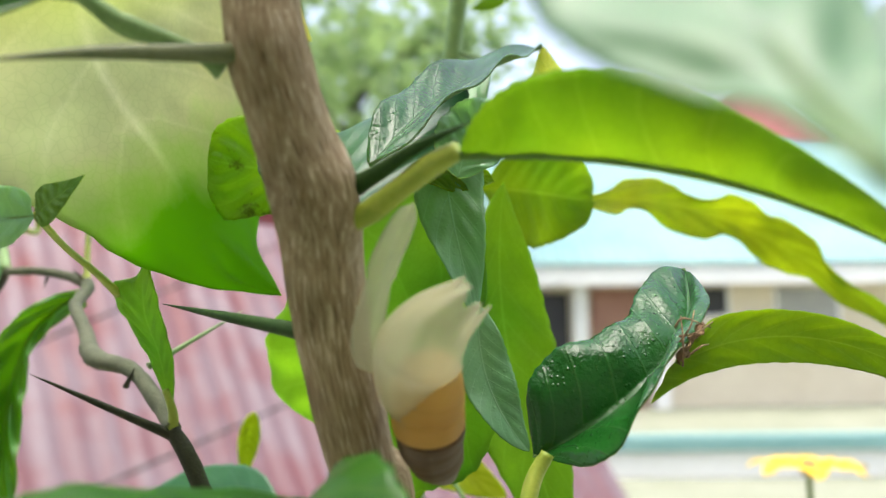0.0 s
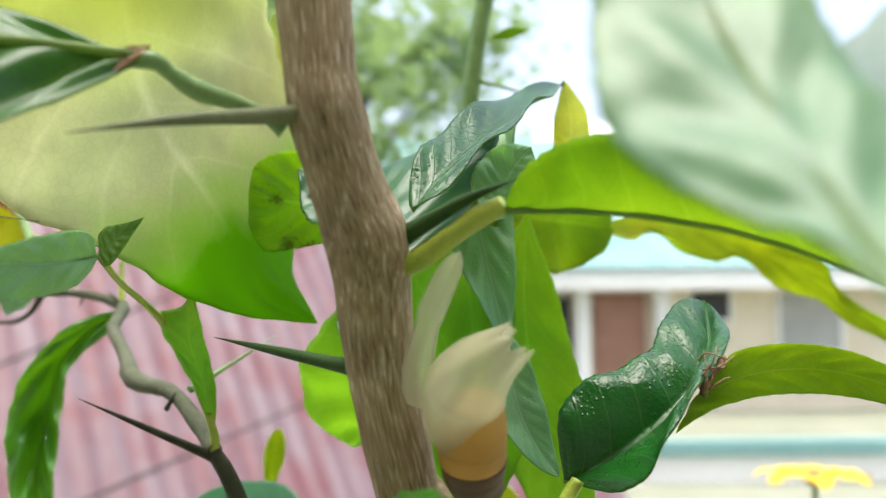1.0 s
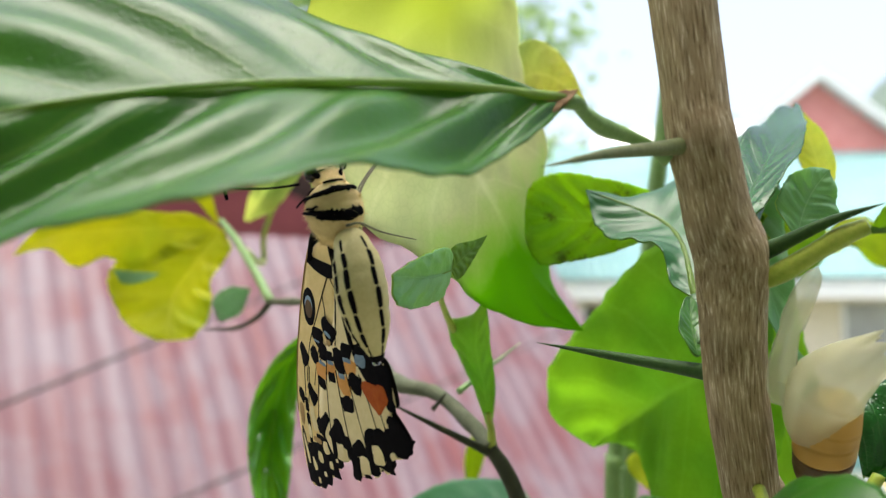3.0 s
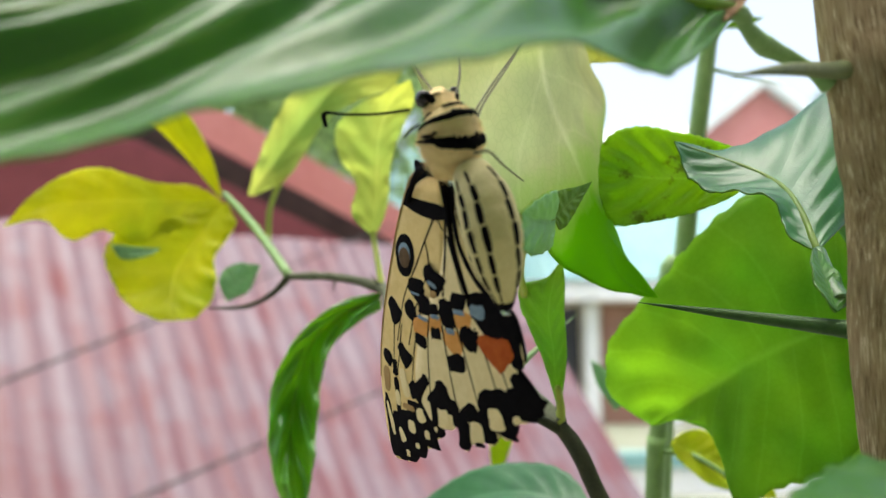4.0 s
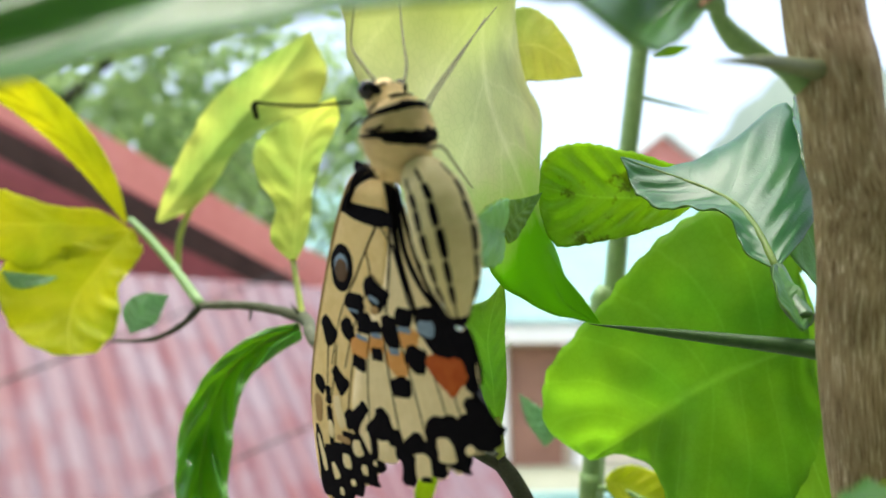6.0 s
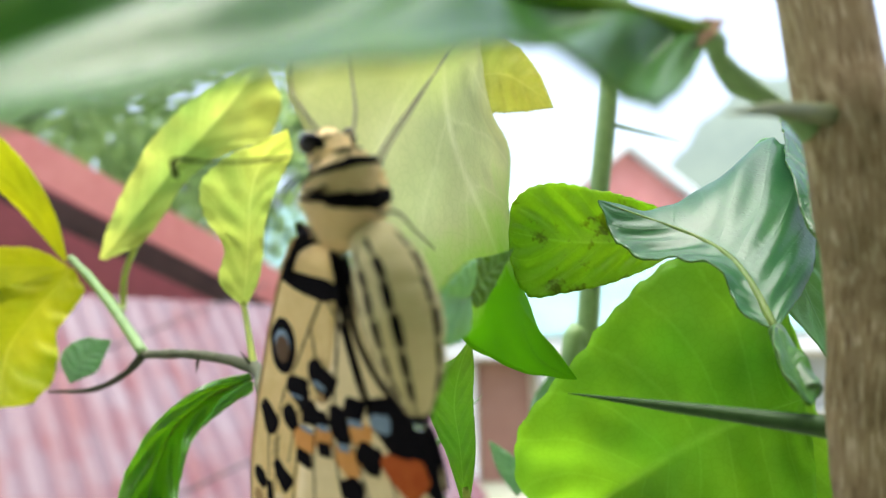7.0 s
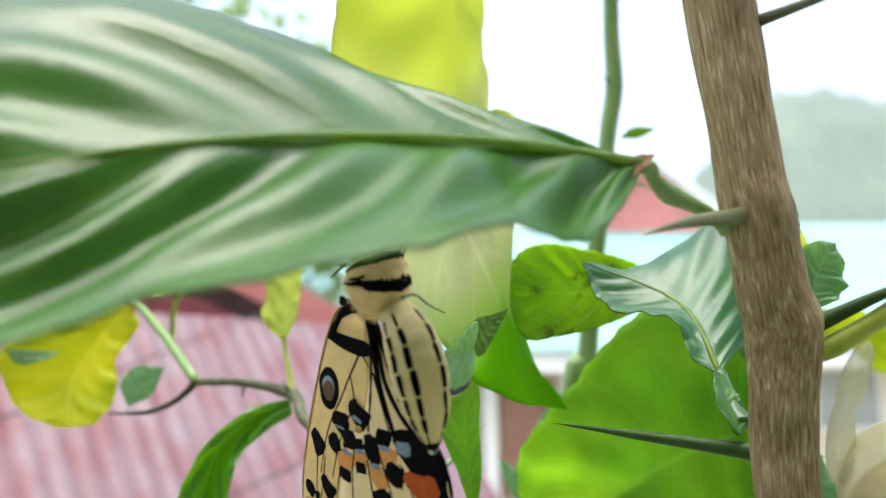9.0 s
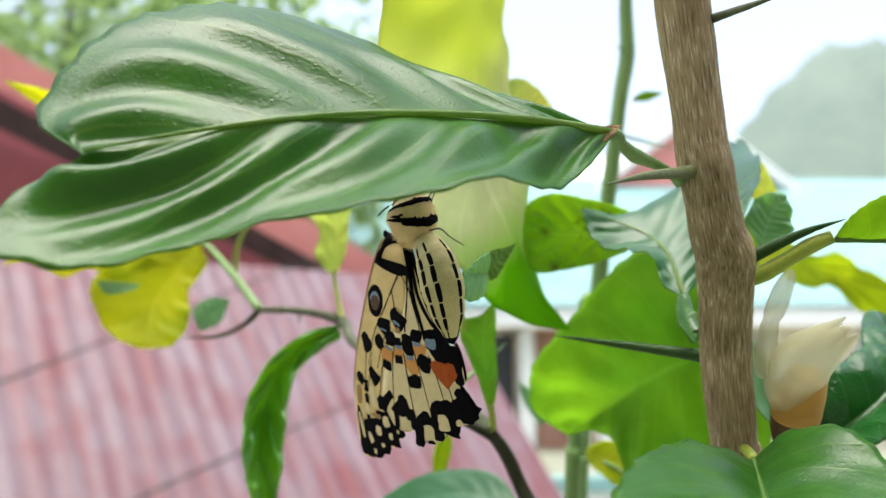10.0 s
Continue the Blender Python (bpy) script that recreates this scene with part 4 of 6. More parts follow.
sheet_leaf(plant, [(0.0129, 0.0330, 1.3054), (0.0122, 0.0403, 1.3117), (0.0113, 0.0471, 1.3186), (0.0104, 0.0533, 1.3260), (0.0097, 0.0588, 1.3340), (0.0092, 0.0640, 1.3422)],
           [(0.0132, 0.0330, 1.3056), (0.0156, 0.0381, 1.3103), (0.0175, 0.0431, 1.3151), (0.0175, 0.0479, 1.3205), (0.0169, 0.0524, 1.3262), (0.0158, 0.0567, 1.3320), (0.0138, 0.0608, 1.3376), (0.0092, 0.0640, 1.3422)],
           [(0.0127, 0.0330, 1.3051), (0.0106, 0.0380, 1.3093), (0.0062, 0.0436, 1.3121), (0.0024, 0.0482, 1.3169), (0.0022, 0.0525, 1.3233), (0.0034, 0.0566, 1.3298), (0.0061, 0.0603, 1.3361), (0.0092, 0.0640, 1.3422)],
           M_GLARE, M_UNDER, "glossy green leaf close by, silvery sheen in its base colour", seed=9, bow=0.08, quilt=0.4, laterals=4, wave=0.2, rib=0.0005)

# small leaf with silvery sheen in its colour, and the winged one below it
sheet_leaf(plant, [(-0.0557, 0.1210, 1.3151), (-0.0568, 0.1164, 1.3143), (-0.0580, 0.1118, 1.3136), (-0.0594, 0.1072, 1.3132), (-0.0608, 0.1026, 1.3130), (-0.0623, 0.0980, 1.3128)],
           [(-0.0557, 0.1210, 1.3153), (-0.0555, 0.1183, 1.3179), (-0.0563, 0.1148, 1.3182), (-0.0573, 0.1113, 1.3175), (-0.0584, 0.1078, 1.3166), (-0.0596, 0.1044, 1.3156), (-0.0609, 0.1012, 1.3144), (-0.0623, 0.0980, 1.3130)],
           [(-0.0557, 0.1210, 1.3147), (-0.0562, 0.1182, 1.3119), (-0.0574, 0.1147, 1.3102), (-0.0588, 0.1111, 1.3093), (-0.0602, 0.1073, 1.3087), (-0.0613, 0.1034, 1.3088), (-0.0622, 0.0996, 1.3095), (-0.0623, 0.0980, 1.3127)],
           M_SHEEN, M_LIME, "small green leaf, bluish silvery sheen in its base colour", seed=11, bow=0.12, quilt=0.35, laterals=5, rib=0.0003)
sheet_leaf(plant, [(-0.0557, 0.1215, 1.3154), (-0.0546, 0.1219, 1.3165), (-0.0535, 0.1223, 1.3176), (-0.0523, 0.1227, 1.3187), (-0.0512, 0.1229, 1.3198), (-0.0500, 0.1232, 1.3209)],
           [(-0.0557, 0.1215, 1.3149), (-0.0549, 0.1218, 1.3137), (-0.0538, 0.1222, 1.3145), (-0.0530, 0.1224, 1.3157), (-0.0522, 0.1226, 1.3170), (-0.0515, 0.1228, 1.3183), (-0.0507, 0.1230, 1.3196), (-0.0500, 0.1232, 1.3209)],
           [(-0.0557, 0.1215, 1.3158), (-0.0558, 0.1216, 1.3171), (-0.0558, 0.1217, 1.3184), (-0.0549, 0.1220, 1.3194), (-0.0537, 0.1223, 1.3197), (-0.0524, 0.1226, 1.3200), (-0.0512, 0.1229, 1.3204), (-0.0500, 0.1232, 1.3209)],
           M_UNDER, M_LIME, "", seed=12, rib=0)
sheet_leaf(plant, [(-0.0504, 0.1650, 1.2859), (-0.0510, 0.1633, 1.2915), (-0.0517, 0.1610, 1.2970), (-0.0527, 0.1581, 1.3021), (-0.0523, 0.1550, 1.3071), (-0.0510, 0.1518, 1.3119)],
           [(-0.0500, 0.1650, 1.2859), (-0.0494, 0.1636, 1.2898), (-0.0491, 0.1621, 1.2937), (-0.0493, 0.1601, 1.2975), (-0.0498, 0.1580, 1.3011), (-0.0501, 0.1558, 1.3047), (-0.0503, 0.1534, 1.3081), (-0.0510, 0.1518, 1.3119)],
           [(-0.0507, 0.1650, 1.2859), (-0.0521, 0.1639, 1.2905), (-0.0537, 0.1626, 1.2951), (-0.0557, 0.1610, 1.2994), (-0.0576, 0.1590, 1.3036), (-0.0580, 0.1565, 1.3077), (-0.0535, 0.1549, 1.3089), (-0.0510, 0.1518, 1.3119)],
           M_SOFT, M_SOFT, "narrow green leaf with an eaten margin", seed=13, bow=0.15, rib=0)
# arching curled leaf
sheet_leaf(plant, [(-0.0877, 0.2215, 1.3085), (-0.0969, 0.2274, 1.3049), (-0.1052, 0.2315, 1.2981), (-0.1096, 0.2330, 1.2877), (-0.1113, 0.2326, 1.2763), (-0.1105, 0.2304, 1.2651), (-0.1070, 0.2270, 1.2547)],
           [(-0.0880, 0.2210, 1.3096), (-0.0968, 0.2220, 1.3077), (-0.1044, 0.2220, 1.3027), (-0.1104, 0.2220, 1.2958), (-0.1142, 0.2220, 1.2875), (-0.1153, 0.2219, 1.2784), (-0.1147, 0.2221, 1.2693), (-0.1128, 0.2230, 1.2604), (-0.1071, 0.2270, 1.2547)],
           [(-0.0873, 0.2210, 1.3061), (-0.0942, 0.2218, 1.3014), (-0.1001, 0.2236, 1.2957), (-0.1025, 0.2246, 1.2877), (-0.1034, 0.2250, 1.2793), (-0.1041, 0.2250, 1.2709), (-0.1049, 0.2253, 1.2626), (-0.1070, 0.2270, 1.2547)],
           M_CURL, M_LIME, "arching dark green leaf rolled along its midrib", seed=14, bow=0.34, quilt=2.2, laterals=5, wave=1.2, rib=0.0004)

# yellow shoot
sheet_leaf(plant, [(-0.1423, 0.2790, 1.3431), (-0.1502, 0.2758, 1.3571), (-0.1605, 0.2707, 1.3688), (-0.1724, 0.2650, 1.3786), (-0.1854, 0.2585, 1.3862), (-0.1987, 0.2500, 1.3907)],
           [(-0.1420, 0.2790, 1.3438), (-0.1449, 0.2766, 1.3555), (-0.1501, 0.2732, 1.3661), (-0.1574, 0.2691, 1.3751), (-0.1661, 0.2644, 1.3824), (-0.1762, 0.2594, 1.3872), (-0.1874, 0.2546, 1.3892), (-0.1987, 0.2500, 1.3907)],
           [(-0.1428, 0.2790, 1.3427), (-0.1499, 0.2770, 1.3515), (-0.1573, 0.2745, 1.3599), (-0.1652, 0.2708, 1.3674), (-0.1737, 0.2665, 1.3739), (-0.1826, 0.2619, 1.3794), (-0.1909, 0.2562, 1.3850), (-0.1987, 0.2500, 1.3907)],
           M_YEL, M_YEL, "fresh yellow leaf", seed=15, bow=0.1, quilt=0.3, rib=0)
sheet_leaf(plant, [(-0.1341, 0.2860, 1.3444), (-0.1249, 0.2814, 1.3554), (-0.1154, 0.2761, 1.3658), (-0.1057, 0.2702, 1.3757), (-0.0960, 0.2633, 1.3848), (-0.0877, 0.2550, 1.3942)],
           [(-0.1334, 0.2860, 1.3441), (-0.1226, 0.2816, 1.3484), (-0.1151, 0.2762, 1.3565), (-0.1080, 0.2707, 1.3650), (-0.0978, 0.2657, 1.3702), (-0.0866, 0.2614, 1.3734), (-0.0832, 0.2586, 1.3833), (-0.0877, 0.2550, 1.3942)],
           [(-0.1352, 0.2860, 1.3444), (-0.1316, 0.2799, 1.3531), (-0.1268, 0.2755, 1.3621), (-0.1214, 0.2711, 1.3708), (-0.1148, 0.2658, 1.3781), (-0.1066, 0.2616, 1.3843), (-0.0973, 0.2582, 1.3895), (-0.0877, 0.2550, 1.3942)],
           M_YELP, M_YELP, "fresh pale yellow leaf", seed=16, bow=0.12, quilt=0.3, wave=0.8, rib=0)
sheet_leaf(plant, [(-0.0900, 0.2293, 1.3247), (-0.0892, 0.2273, 1.3331), (-0.0886, 0.2248, 1.3413), (-0.0879, 0.2216, 1.3493), (-0.0850, 0.2182, 1.3566), (-0.0797, 0.2140, 1.3619)],
           [(-0.0895, 0.2293, 1.3247), (-0.0868, 0.2277, 1.3301), (-0.0856, 0.2261, 1.3359), (-0.0852, 0.2244, 1.3418), (-0.0836, 0.2223, 1.3473), (-0.0813, 0.2198, 1.3525), (-0.0787, 0.2171, 1.3574), (-0.0797, 0.2140, 1.3619)],
           [(-0.0904, 0.2293, 1.3247), (-0.0955, 0.2270, 1.3303), (-0.0941, 0.2248, 1.3375), (-0.0981, 0.2229, 1.3440), (-0.0990, 0.2203, 1.3511), (-0.0939, 0.2171, 1.3557), (-0.0869, 0.2152, 1.3588), (-0.0797, 0.2140, 1.3619)],
           M_PALE, M_PALE, "fresh yellow-green leaf", seed=17, bow=0.12, quilt=0.3, wave=0.6, rib=0)
sheet_leaf(plant, [(-0.1413, 0.2770, 1.3410), (-0.1528, 0.2709, 1.3406), (-0.1626, 0.2624, 1.3395), (-0.1727, 0.2543, 1.3379), (-0.1836, 0.2475, 1.3357), (-0.1917, 0.2400, 1.3290)],
           [(-0.1413, 0.2770, 1.3415), (-0.1491, 0.2719, 1.3455), (-0.1578, 0.2665, 1.3452), (-0.1657, 0.2603, 1.3471), (-0.1735, 0.2541, 1.3480), (-0.1814, 0.2491, 1.3439), (-0.1875, 0.2444, 1.3372), (-0.1917, 0.2400, 1.3290)],
           [(-0.1412, 0.2770, 1.3403), (-0.1483, 0.2725, 1.3348), (-0.1558, 0.2677, 1.3301), (-0.1637, 0.2627, 1.3267), (-0.1704, 0.2564, 1.3298), (-0.1773, 0.2504, 1.3262), (-0.1840, 0.2458, 1.3315), (-0.1917, 0.2400, 1.3290)],
           M_YEL, M_YEL, "fresh yellow leaf", seed=18, bow=0.1, quilt=0.15, wave=0.5, rib=0)
sheet_leaf(plant, [(-0.1404, 0.2770, 1.3407), (-0.1446, 0.2741, 1.3336), (-0.1487, 0.2714, 1.3265), (-0.1527, 0.2691, 1.3191), (-0.1533, 0.2658, 1.3113), (-0.1516, 0.2620, 1.3036)],
           [(-0.1409, 0.2770, 1.3407), (-0.1492, 0.2717, 1.3370), (-0.1578, 0.2670, 1.3336), (-0.1672, 0.2634, 1.3309), (-0.1716, 0.2602, 1.3237), (-0.1682, 0.2600, 1.3138), (-0.1614, 0.2599, 1.3061), (-0.1516, 0.2620, 1.3036)],
           [(-0.1399, 0.2770, 1.3407), (-0.1366, 0.2764, 1.3346), (-0.1389, 0.2741, 1.3287), (-0.1419, 0.2716, 1.3230), (-0.1408, 0.2697, 1.3164), (-0.1416, 0.2675, 1.3098), (-0.1453, 0.2647, 1.3049), (-0.1516, 0.2620, 1.3036)],
           M_YEL, M_YEL, "broad yellow leaf", seed=19, bow=0.08, quilt=0.15, wave=0.8, rib=0)
sheet_leaf(plant, [(-0.1362, 0.2640, 1.3092), (-0.1350, 0.2639, 1.3120), (-0.1336, 0.2638, 1.3146), (-0.1314, 0.2637, 1.3167), (-0.1289, 0.2636, 1.3183), (-0.1263, 0.2635, 1.3200)],
           [(-0.1362, 0.2640, 1.3092), (-0.1341, 0.2639, 1.3100), (-0.1320, 0.2639, 1.3108), (-0.1300, 0.2638, 1.3118), (-0.1287, 0.2638, 1.3137), (-0.1279, 0.2637, 1.3158), (-0.1271, 0.2636, 1.3179), (-0.1263, 0.2635, 1.3200)],
           [(-0.1362, 0.2640, 1.3092), (-0.1376, 0.2639, 1.3120), (-0.1387, 0.2639, 1.3149), (-0.1378, 0.2638, 1.3177), (-0.1354, 0.2637, 1.3197), (-0.1325, 0.2636, 1.3207), (-0.1294, 0.2636, 1.3204), (-0.1263, 0.2635, 1.3200)],
           M_TEAL, M_TEAL, "", seed=20, rib=0)
# bluish reflection on the broad yellow leaf, laid over it as a coloured blade
sheet_leaf(plant, [(-0.1692, 0.2585, 1.3261), (-0.1666, 0.2593, 1.3249), (-0.1640, 0.2600, 1.3239), (-0.1612, 0.2607, 1.3239), (-0.1584, 0.2614, 1.3244), (-0.1556, 0.2620, 1.3250)],
           [(-0.1692, 0.2585, 1.3261), (-0.1681, 0.2590, 1.3239), (-0.1667, 0.2595, 1.3219), (-0.1644, 0.2600, 1.3214), (-0.1620, 0.2603, 1.3218), (-0.1596, 0.2607, 1.3225), (-0.1573, 0.2612, 1.3234), (-0.1556, 0.2620, 1.3250)],
           [(-0.1692, 0.2585, 1.3261), (-0.1673, 0.2591, 1.3258), (-0.1654, 0.2597, 1.3256), (-0.1634, 0.2602, 1.3254), (-0.1615, 0.2607, 1.3253), (-0.1595, 0.2611, 1.3252), (-0.1576, 0.2616, 1.3251), (-0.1556, 0.2620, 1.3250)],
           M_TEAL, M_TEAL, "", seed=44, rib=0)

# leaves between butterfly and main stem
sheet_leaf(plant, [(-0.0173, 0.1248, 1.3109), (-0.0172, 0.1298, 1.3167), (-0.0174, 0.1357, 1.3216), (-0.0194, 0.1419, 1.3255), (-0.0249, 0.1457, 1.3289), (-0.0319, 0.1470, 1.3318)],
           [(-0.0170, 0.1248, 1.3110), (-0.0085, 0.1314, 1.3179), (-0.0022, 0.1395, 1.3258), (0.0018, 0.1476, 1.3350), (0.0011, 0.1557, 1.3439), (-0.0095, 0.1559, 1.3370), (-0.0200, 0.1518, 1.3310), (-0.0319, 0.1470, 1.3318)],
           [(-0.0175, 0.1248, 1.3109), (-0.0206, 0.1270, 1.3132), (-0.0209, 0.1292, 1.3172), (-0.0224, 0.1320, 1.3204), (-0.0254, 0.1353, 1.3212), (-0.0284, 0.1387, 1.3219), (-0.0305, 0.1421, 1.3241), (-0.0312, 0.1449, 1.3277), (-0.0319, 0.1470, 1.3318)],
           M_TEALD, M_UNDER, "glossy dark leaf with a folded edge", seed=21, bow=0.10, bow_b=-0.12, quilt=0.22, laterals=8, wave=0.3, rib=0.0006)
sheet_leaf(plant, [(-0.0132, 0.1600, 1.3286), (-0.0191, 0.1600, 1.3279), (-0.0251, 0.1600, 1.3275), (-0.0311, 0.1600, 1.3275), (-0.0371, 0.1600, 1.3282), (-0.0429, 0.1600, 1.3294)],
           [(-0.0132, 0.1600, 1.3283), (-0.0175, 0.1600, 1.3245), (-0.0228, 0.1600, 1.3221), (-0.0283, 0.1600, 1.3204), (-0.0341, 0.1600, 1.3194), (-0.0398, 0.1600, 1.3189), (-0.0426, 0.1600, 1.3236), (-0.0429, 0.1600, 1.3294)],
           [(-0.0132, 0.1600, 1.3289), (-0.0169, 0.1600, 1.3326), (-0.0217, 0.1600, 1.3348), (-0.0269, 0.1600, 1.3360), (-0.0321, 0.1600, 1.3371), (-0.0374, 0.1600, 1.3372), (-0.0418, 0.1600, 1.3345), (-0.0429, 0.1600, 1.3294)],
           M_MARK, M_MARK, "green leaf with brown feeding marks", seed=22, bow=0.06, quilt=0.4, wave=0.3, rib=0)
sheet_leaf(plant, [(0.0050, 0.1600, 1.3017), (-0.0037, 0.1645, 1.2983), (-0.0115, 0.1698, 1.2942), (-0.0168, 0.1771, 1.2894), (-0.0218, 0.1847, 1.2843), (-0.0270, 0.1920, 1.2793)],
           [(0.0050, 0.1600, 1.3022), (0.0054, 0.1628, 1.3137), (0.0030, 0.1659, 1.3245), (-0.0078, 0.1687, 1.3278), (-0.0175, 0.1715, 1.3222), (-0.0250, 0.1748, 1.3137), (-0.0318, 0.1795, 1.3052), (-0.0373, 0.1853, 1.2965), (-0.0362, 0.1910, 1.2866), (-0.0270, 0.1920, 1.2793)],
           [(0.0049, 0.1600, 1.3012), (0.0070, 0.1620, 1.2913), (0.0066, 0.1642, 1.2813), (0.0014, 0.1665, 1.2731), (-0.0082, 0.1684, 1.2702), (-0.0151, 0.1719, 1.2669), (-0.0165, 0.1764, 1.2758), (-0.0206, 0.1844, 1.2809), (-0.0270, 0.1920, 1.2793)],
           M_LIMEG, M_LIMEG, "broad bright green leaf lit from behind", seed=23, bow=0.12, quilt=0.7, laterals=6, wave=0.5, rib=0)
sheet_leaf(plant, [(-0.0229, 0.2570, 1.2773), (-0.0237, 0.2570, 1.2804), (-0.0248, 0.2570, 1.2835), (-0.0262, 0.2570, 1.2863), (-0.0280, 0.2570, 1.2890), (-0.0298, 0.2570, 1.2918)],
           [(-0.0229, 0.2570, 1.2773), (-0.0205, 0.2570, 1.2794), (-0.0183, 0.2570, 1.2817), (-0.0192, 0.2570, 1.2845), (-0.0218, 0.2570, 1.2864), (-0.0244, 0.2570, 1.2883), (-0.0270, 0.2570, 1.2901), (-0.0298, 0.2570, 1.2918)],
           [(-0.0229, 0.2570, 1.2773), (-0.0243, 0.2570, 1.2791), (-0.0257, 0.2570, 1.2810), (-0.0270, 0.2570, 1.2829), (-0.0281, 0.2570, 1.2850), (-0.0288, 0.2570, 1.2872), (-0.0293, 0.2570, 1.2895), (-0.0298, 0.2570, 1.2918)],
           M_TEAL, M_TEAL, "", seed=24, rib=0)
leaf(plant, [(-0.0203, 0.2534, 1.2860), (-0.0142, 0.2537, 1.2968), (-0.0016, 0.2604, 1.3169)], (0.8, 0.2, 0.4), .014, M_TEAL, M_UNDER, "bluish leaf behind", seed=45, fold=15)

leaf(plant, [(-0.0070, 0.1799, 1.2976), (-0.0080, 0.1836, 1.2800), (-0.0115, 0.1816, 1.2639)], (1, 0.2, 0.1), .0175, M_LIMEG, M_LIMEG, "green leaf behind the broad one", seed=52, fold=16, quilt=0.4)
leaf(plant, [(-0.0193, 0.1143, 1.3018), (-0.0199, 0.1167, 1.3059), (-0.0188, 0.1213, 1.3102)], (0.8, 0.1, -0.3), .0050, M_TOP, M_UNDER, "dark green wing of a leaf stalk", seed=53, fold=14, quilt=0.1, tip=0.4)

# right of the main stem
leaf(plant, [(-0.0117, 0.1217, 1.3213), (-0.0052, 0.1294, 1.3316), (0.0034, 0.1436, 1.3409), (0.0187, 0.1845, 1.3561)], (0.89, -0.43, -0.15), .0115, M_TOPD, M_UNDER, "dark leaf with a rolled edge", fold=24, seed=25, quilt=0.3, wave=0.07, waves=3)
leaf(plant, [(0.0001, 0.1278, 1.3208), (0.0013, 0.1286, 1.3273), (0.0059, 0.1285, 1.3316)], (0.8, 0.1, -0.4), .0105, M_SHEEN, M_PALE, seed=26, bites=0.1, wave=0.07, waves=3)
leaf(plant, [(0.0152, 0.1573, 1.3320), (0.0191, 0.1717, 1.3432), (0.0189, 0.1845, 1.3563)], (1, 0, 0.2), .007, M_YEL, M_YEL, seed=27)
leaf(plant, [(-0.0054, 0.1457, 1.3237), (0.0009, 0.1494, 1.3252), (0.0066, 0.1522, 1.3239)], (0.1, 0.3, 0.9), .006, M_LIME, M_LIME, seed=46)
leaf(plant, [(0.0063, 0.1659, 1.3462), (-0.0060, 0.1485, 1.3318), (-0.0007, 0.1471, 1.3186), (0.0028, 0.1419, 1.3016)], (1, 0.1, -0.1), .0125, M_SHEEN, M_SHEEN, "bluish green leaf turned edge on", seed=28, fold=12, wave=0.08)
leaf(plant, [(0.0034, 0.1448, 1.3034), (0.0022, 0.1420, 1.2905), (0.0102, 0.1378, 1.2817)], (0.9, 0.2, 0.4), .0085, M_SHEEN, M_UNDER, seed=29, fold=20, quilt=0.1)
leaf(plant, [(0.0103, 0.1805, 1.3282), (0.0062, 0.1792, 1.3012), (0.0127, 0.1804, 1.2817), (0.0203, 0.1772, 1.2587)], (1, 0.2, 0.1), .020, M_LIMEG, M_LIMEG, "broad bright green leaf lit from behind", seed=30, fold=6, shape=1.1)
leaf(plant, [(0.0058, 0.1903, 1.3284), (0.0157, 0.1966, 1.3290), (0.0308, 0.2042, 1.3272)], (0, 0.3, -1), .024, M_LIME, M_LIME, seed=31, tip=0.35, shape=1.3)
leaf(plant, [(0.0284, 0.2091, 1.3279), (0.0641, 0.2548, 1.3372), (0.1063, 0.2787, 1.3260), (0.1253, 0.2360, 1.2881)], (0.1, 0.3, -0.9), .015, M_YEL, M_LIME, "yellowing leaf with an eaten ragged margin", seed=32, bites=1.5, wave=0.10)
Y_MID = [(0.0106, 0.1322, 1.2818), (0.0223, 0.1281, 1.2874), (0.0356, 0.1307, 1.2989), (0.0352, 0.1401, 1.2995), (0.0378, 0.1525, 1.3089)]
Y_LEFT = [(0.0103, 0.1323, 1.2815), (0.0073, 0.1317, 1.2969), (0.0099, 0.1351, 1.3002), (0.0254, 0.1327, 1.2966), (0.0293, 0.1368, 1.2978), (0.0239, 0.1481, 1.3109), (0.0376, 0.1526, 1.3090)]
Y_RIGHT = [(0.0106, 0.1323, 1.2819), (0.0209, 0.1216, 1.2794), (0.0219, 0.1169, 1.2826), (0.0193, 0.1185, 1.2936), (0.0287, 0.1223, 1.2999), (0.0427, 0.1320, 1.3006), (0.0378, 0.1526, 1.3089)]
loft_leaf(plant, Y_MID, Y_RIGHT, Y_LEFT, M_TOPD, M_UNDER, "deep green glossy leaf, curled at its tip", bow=0.25, quilt=0.3, laterals=6, blunt=0.01, seed=33, wave=0.4, rib=0)
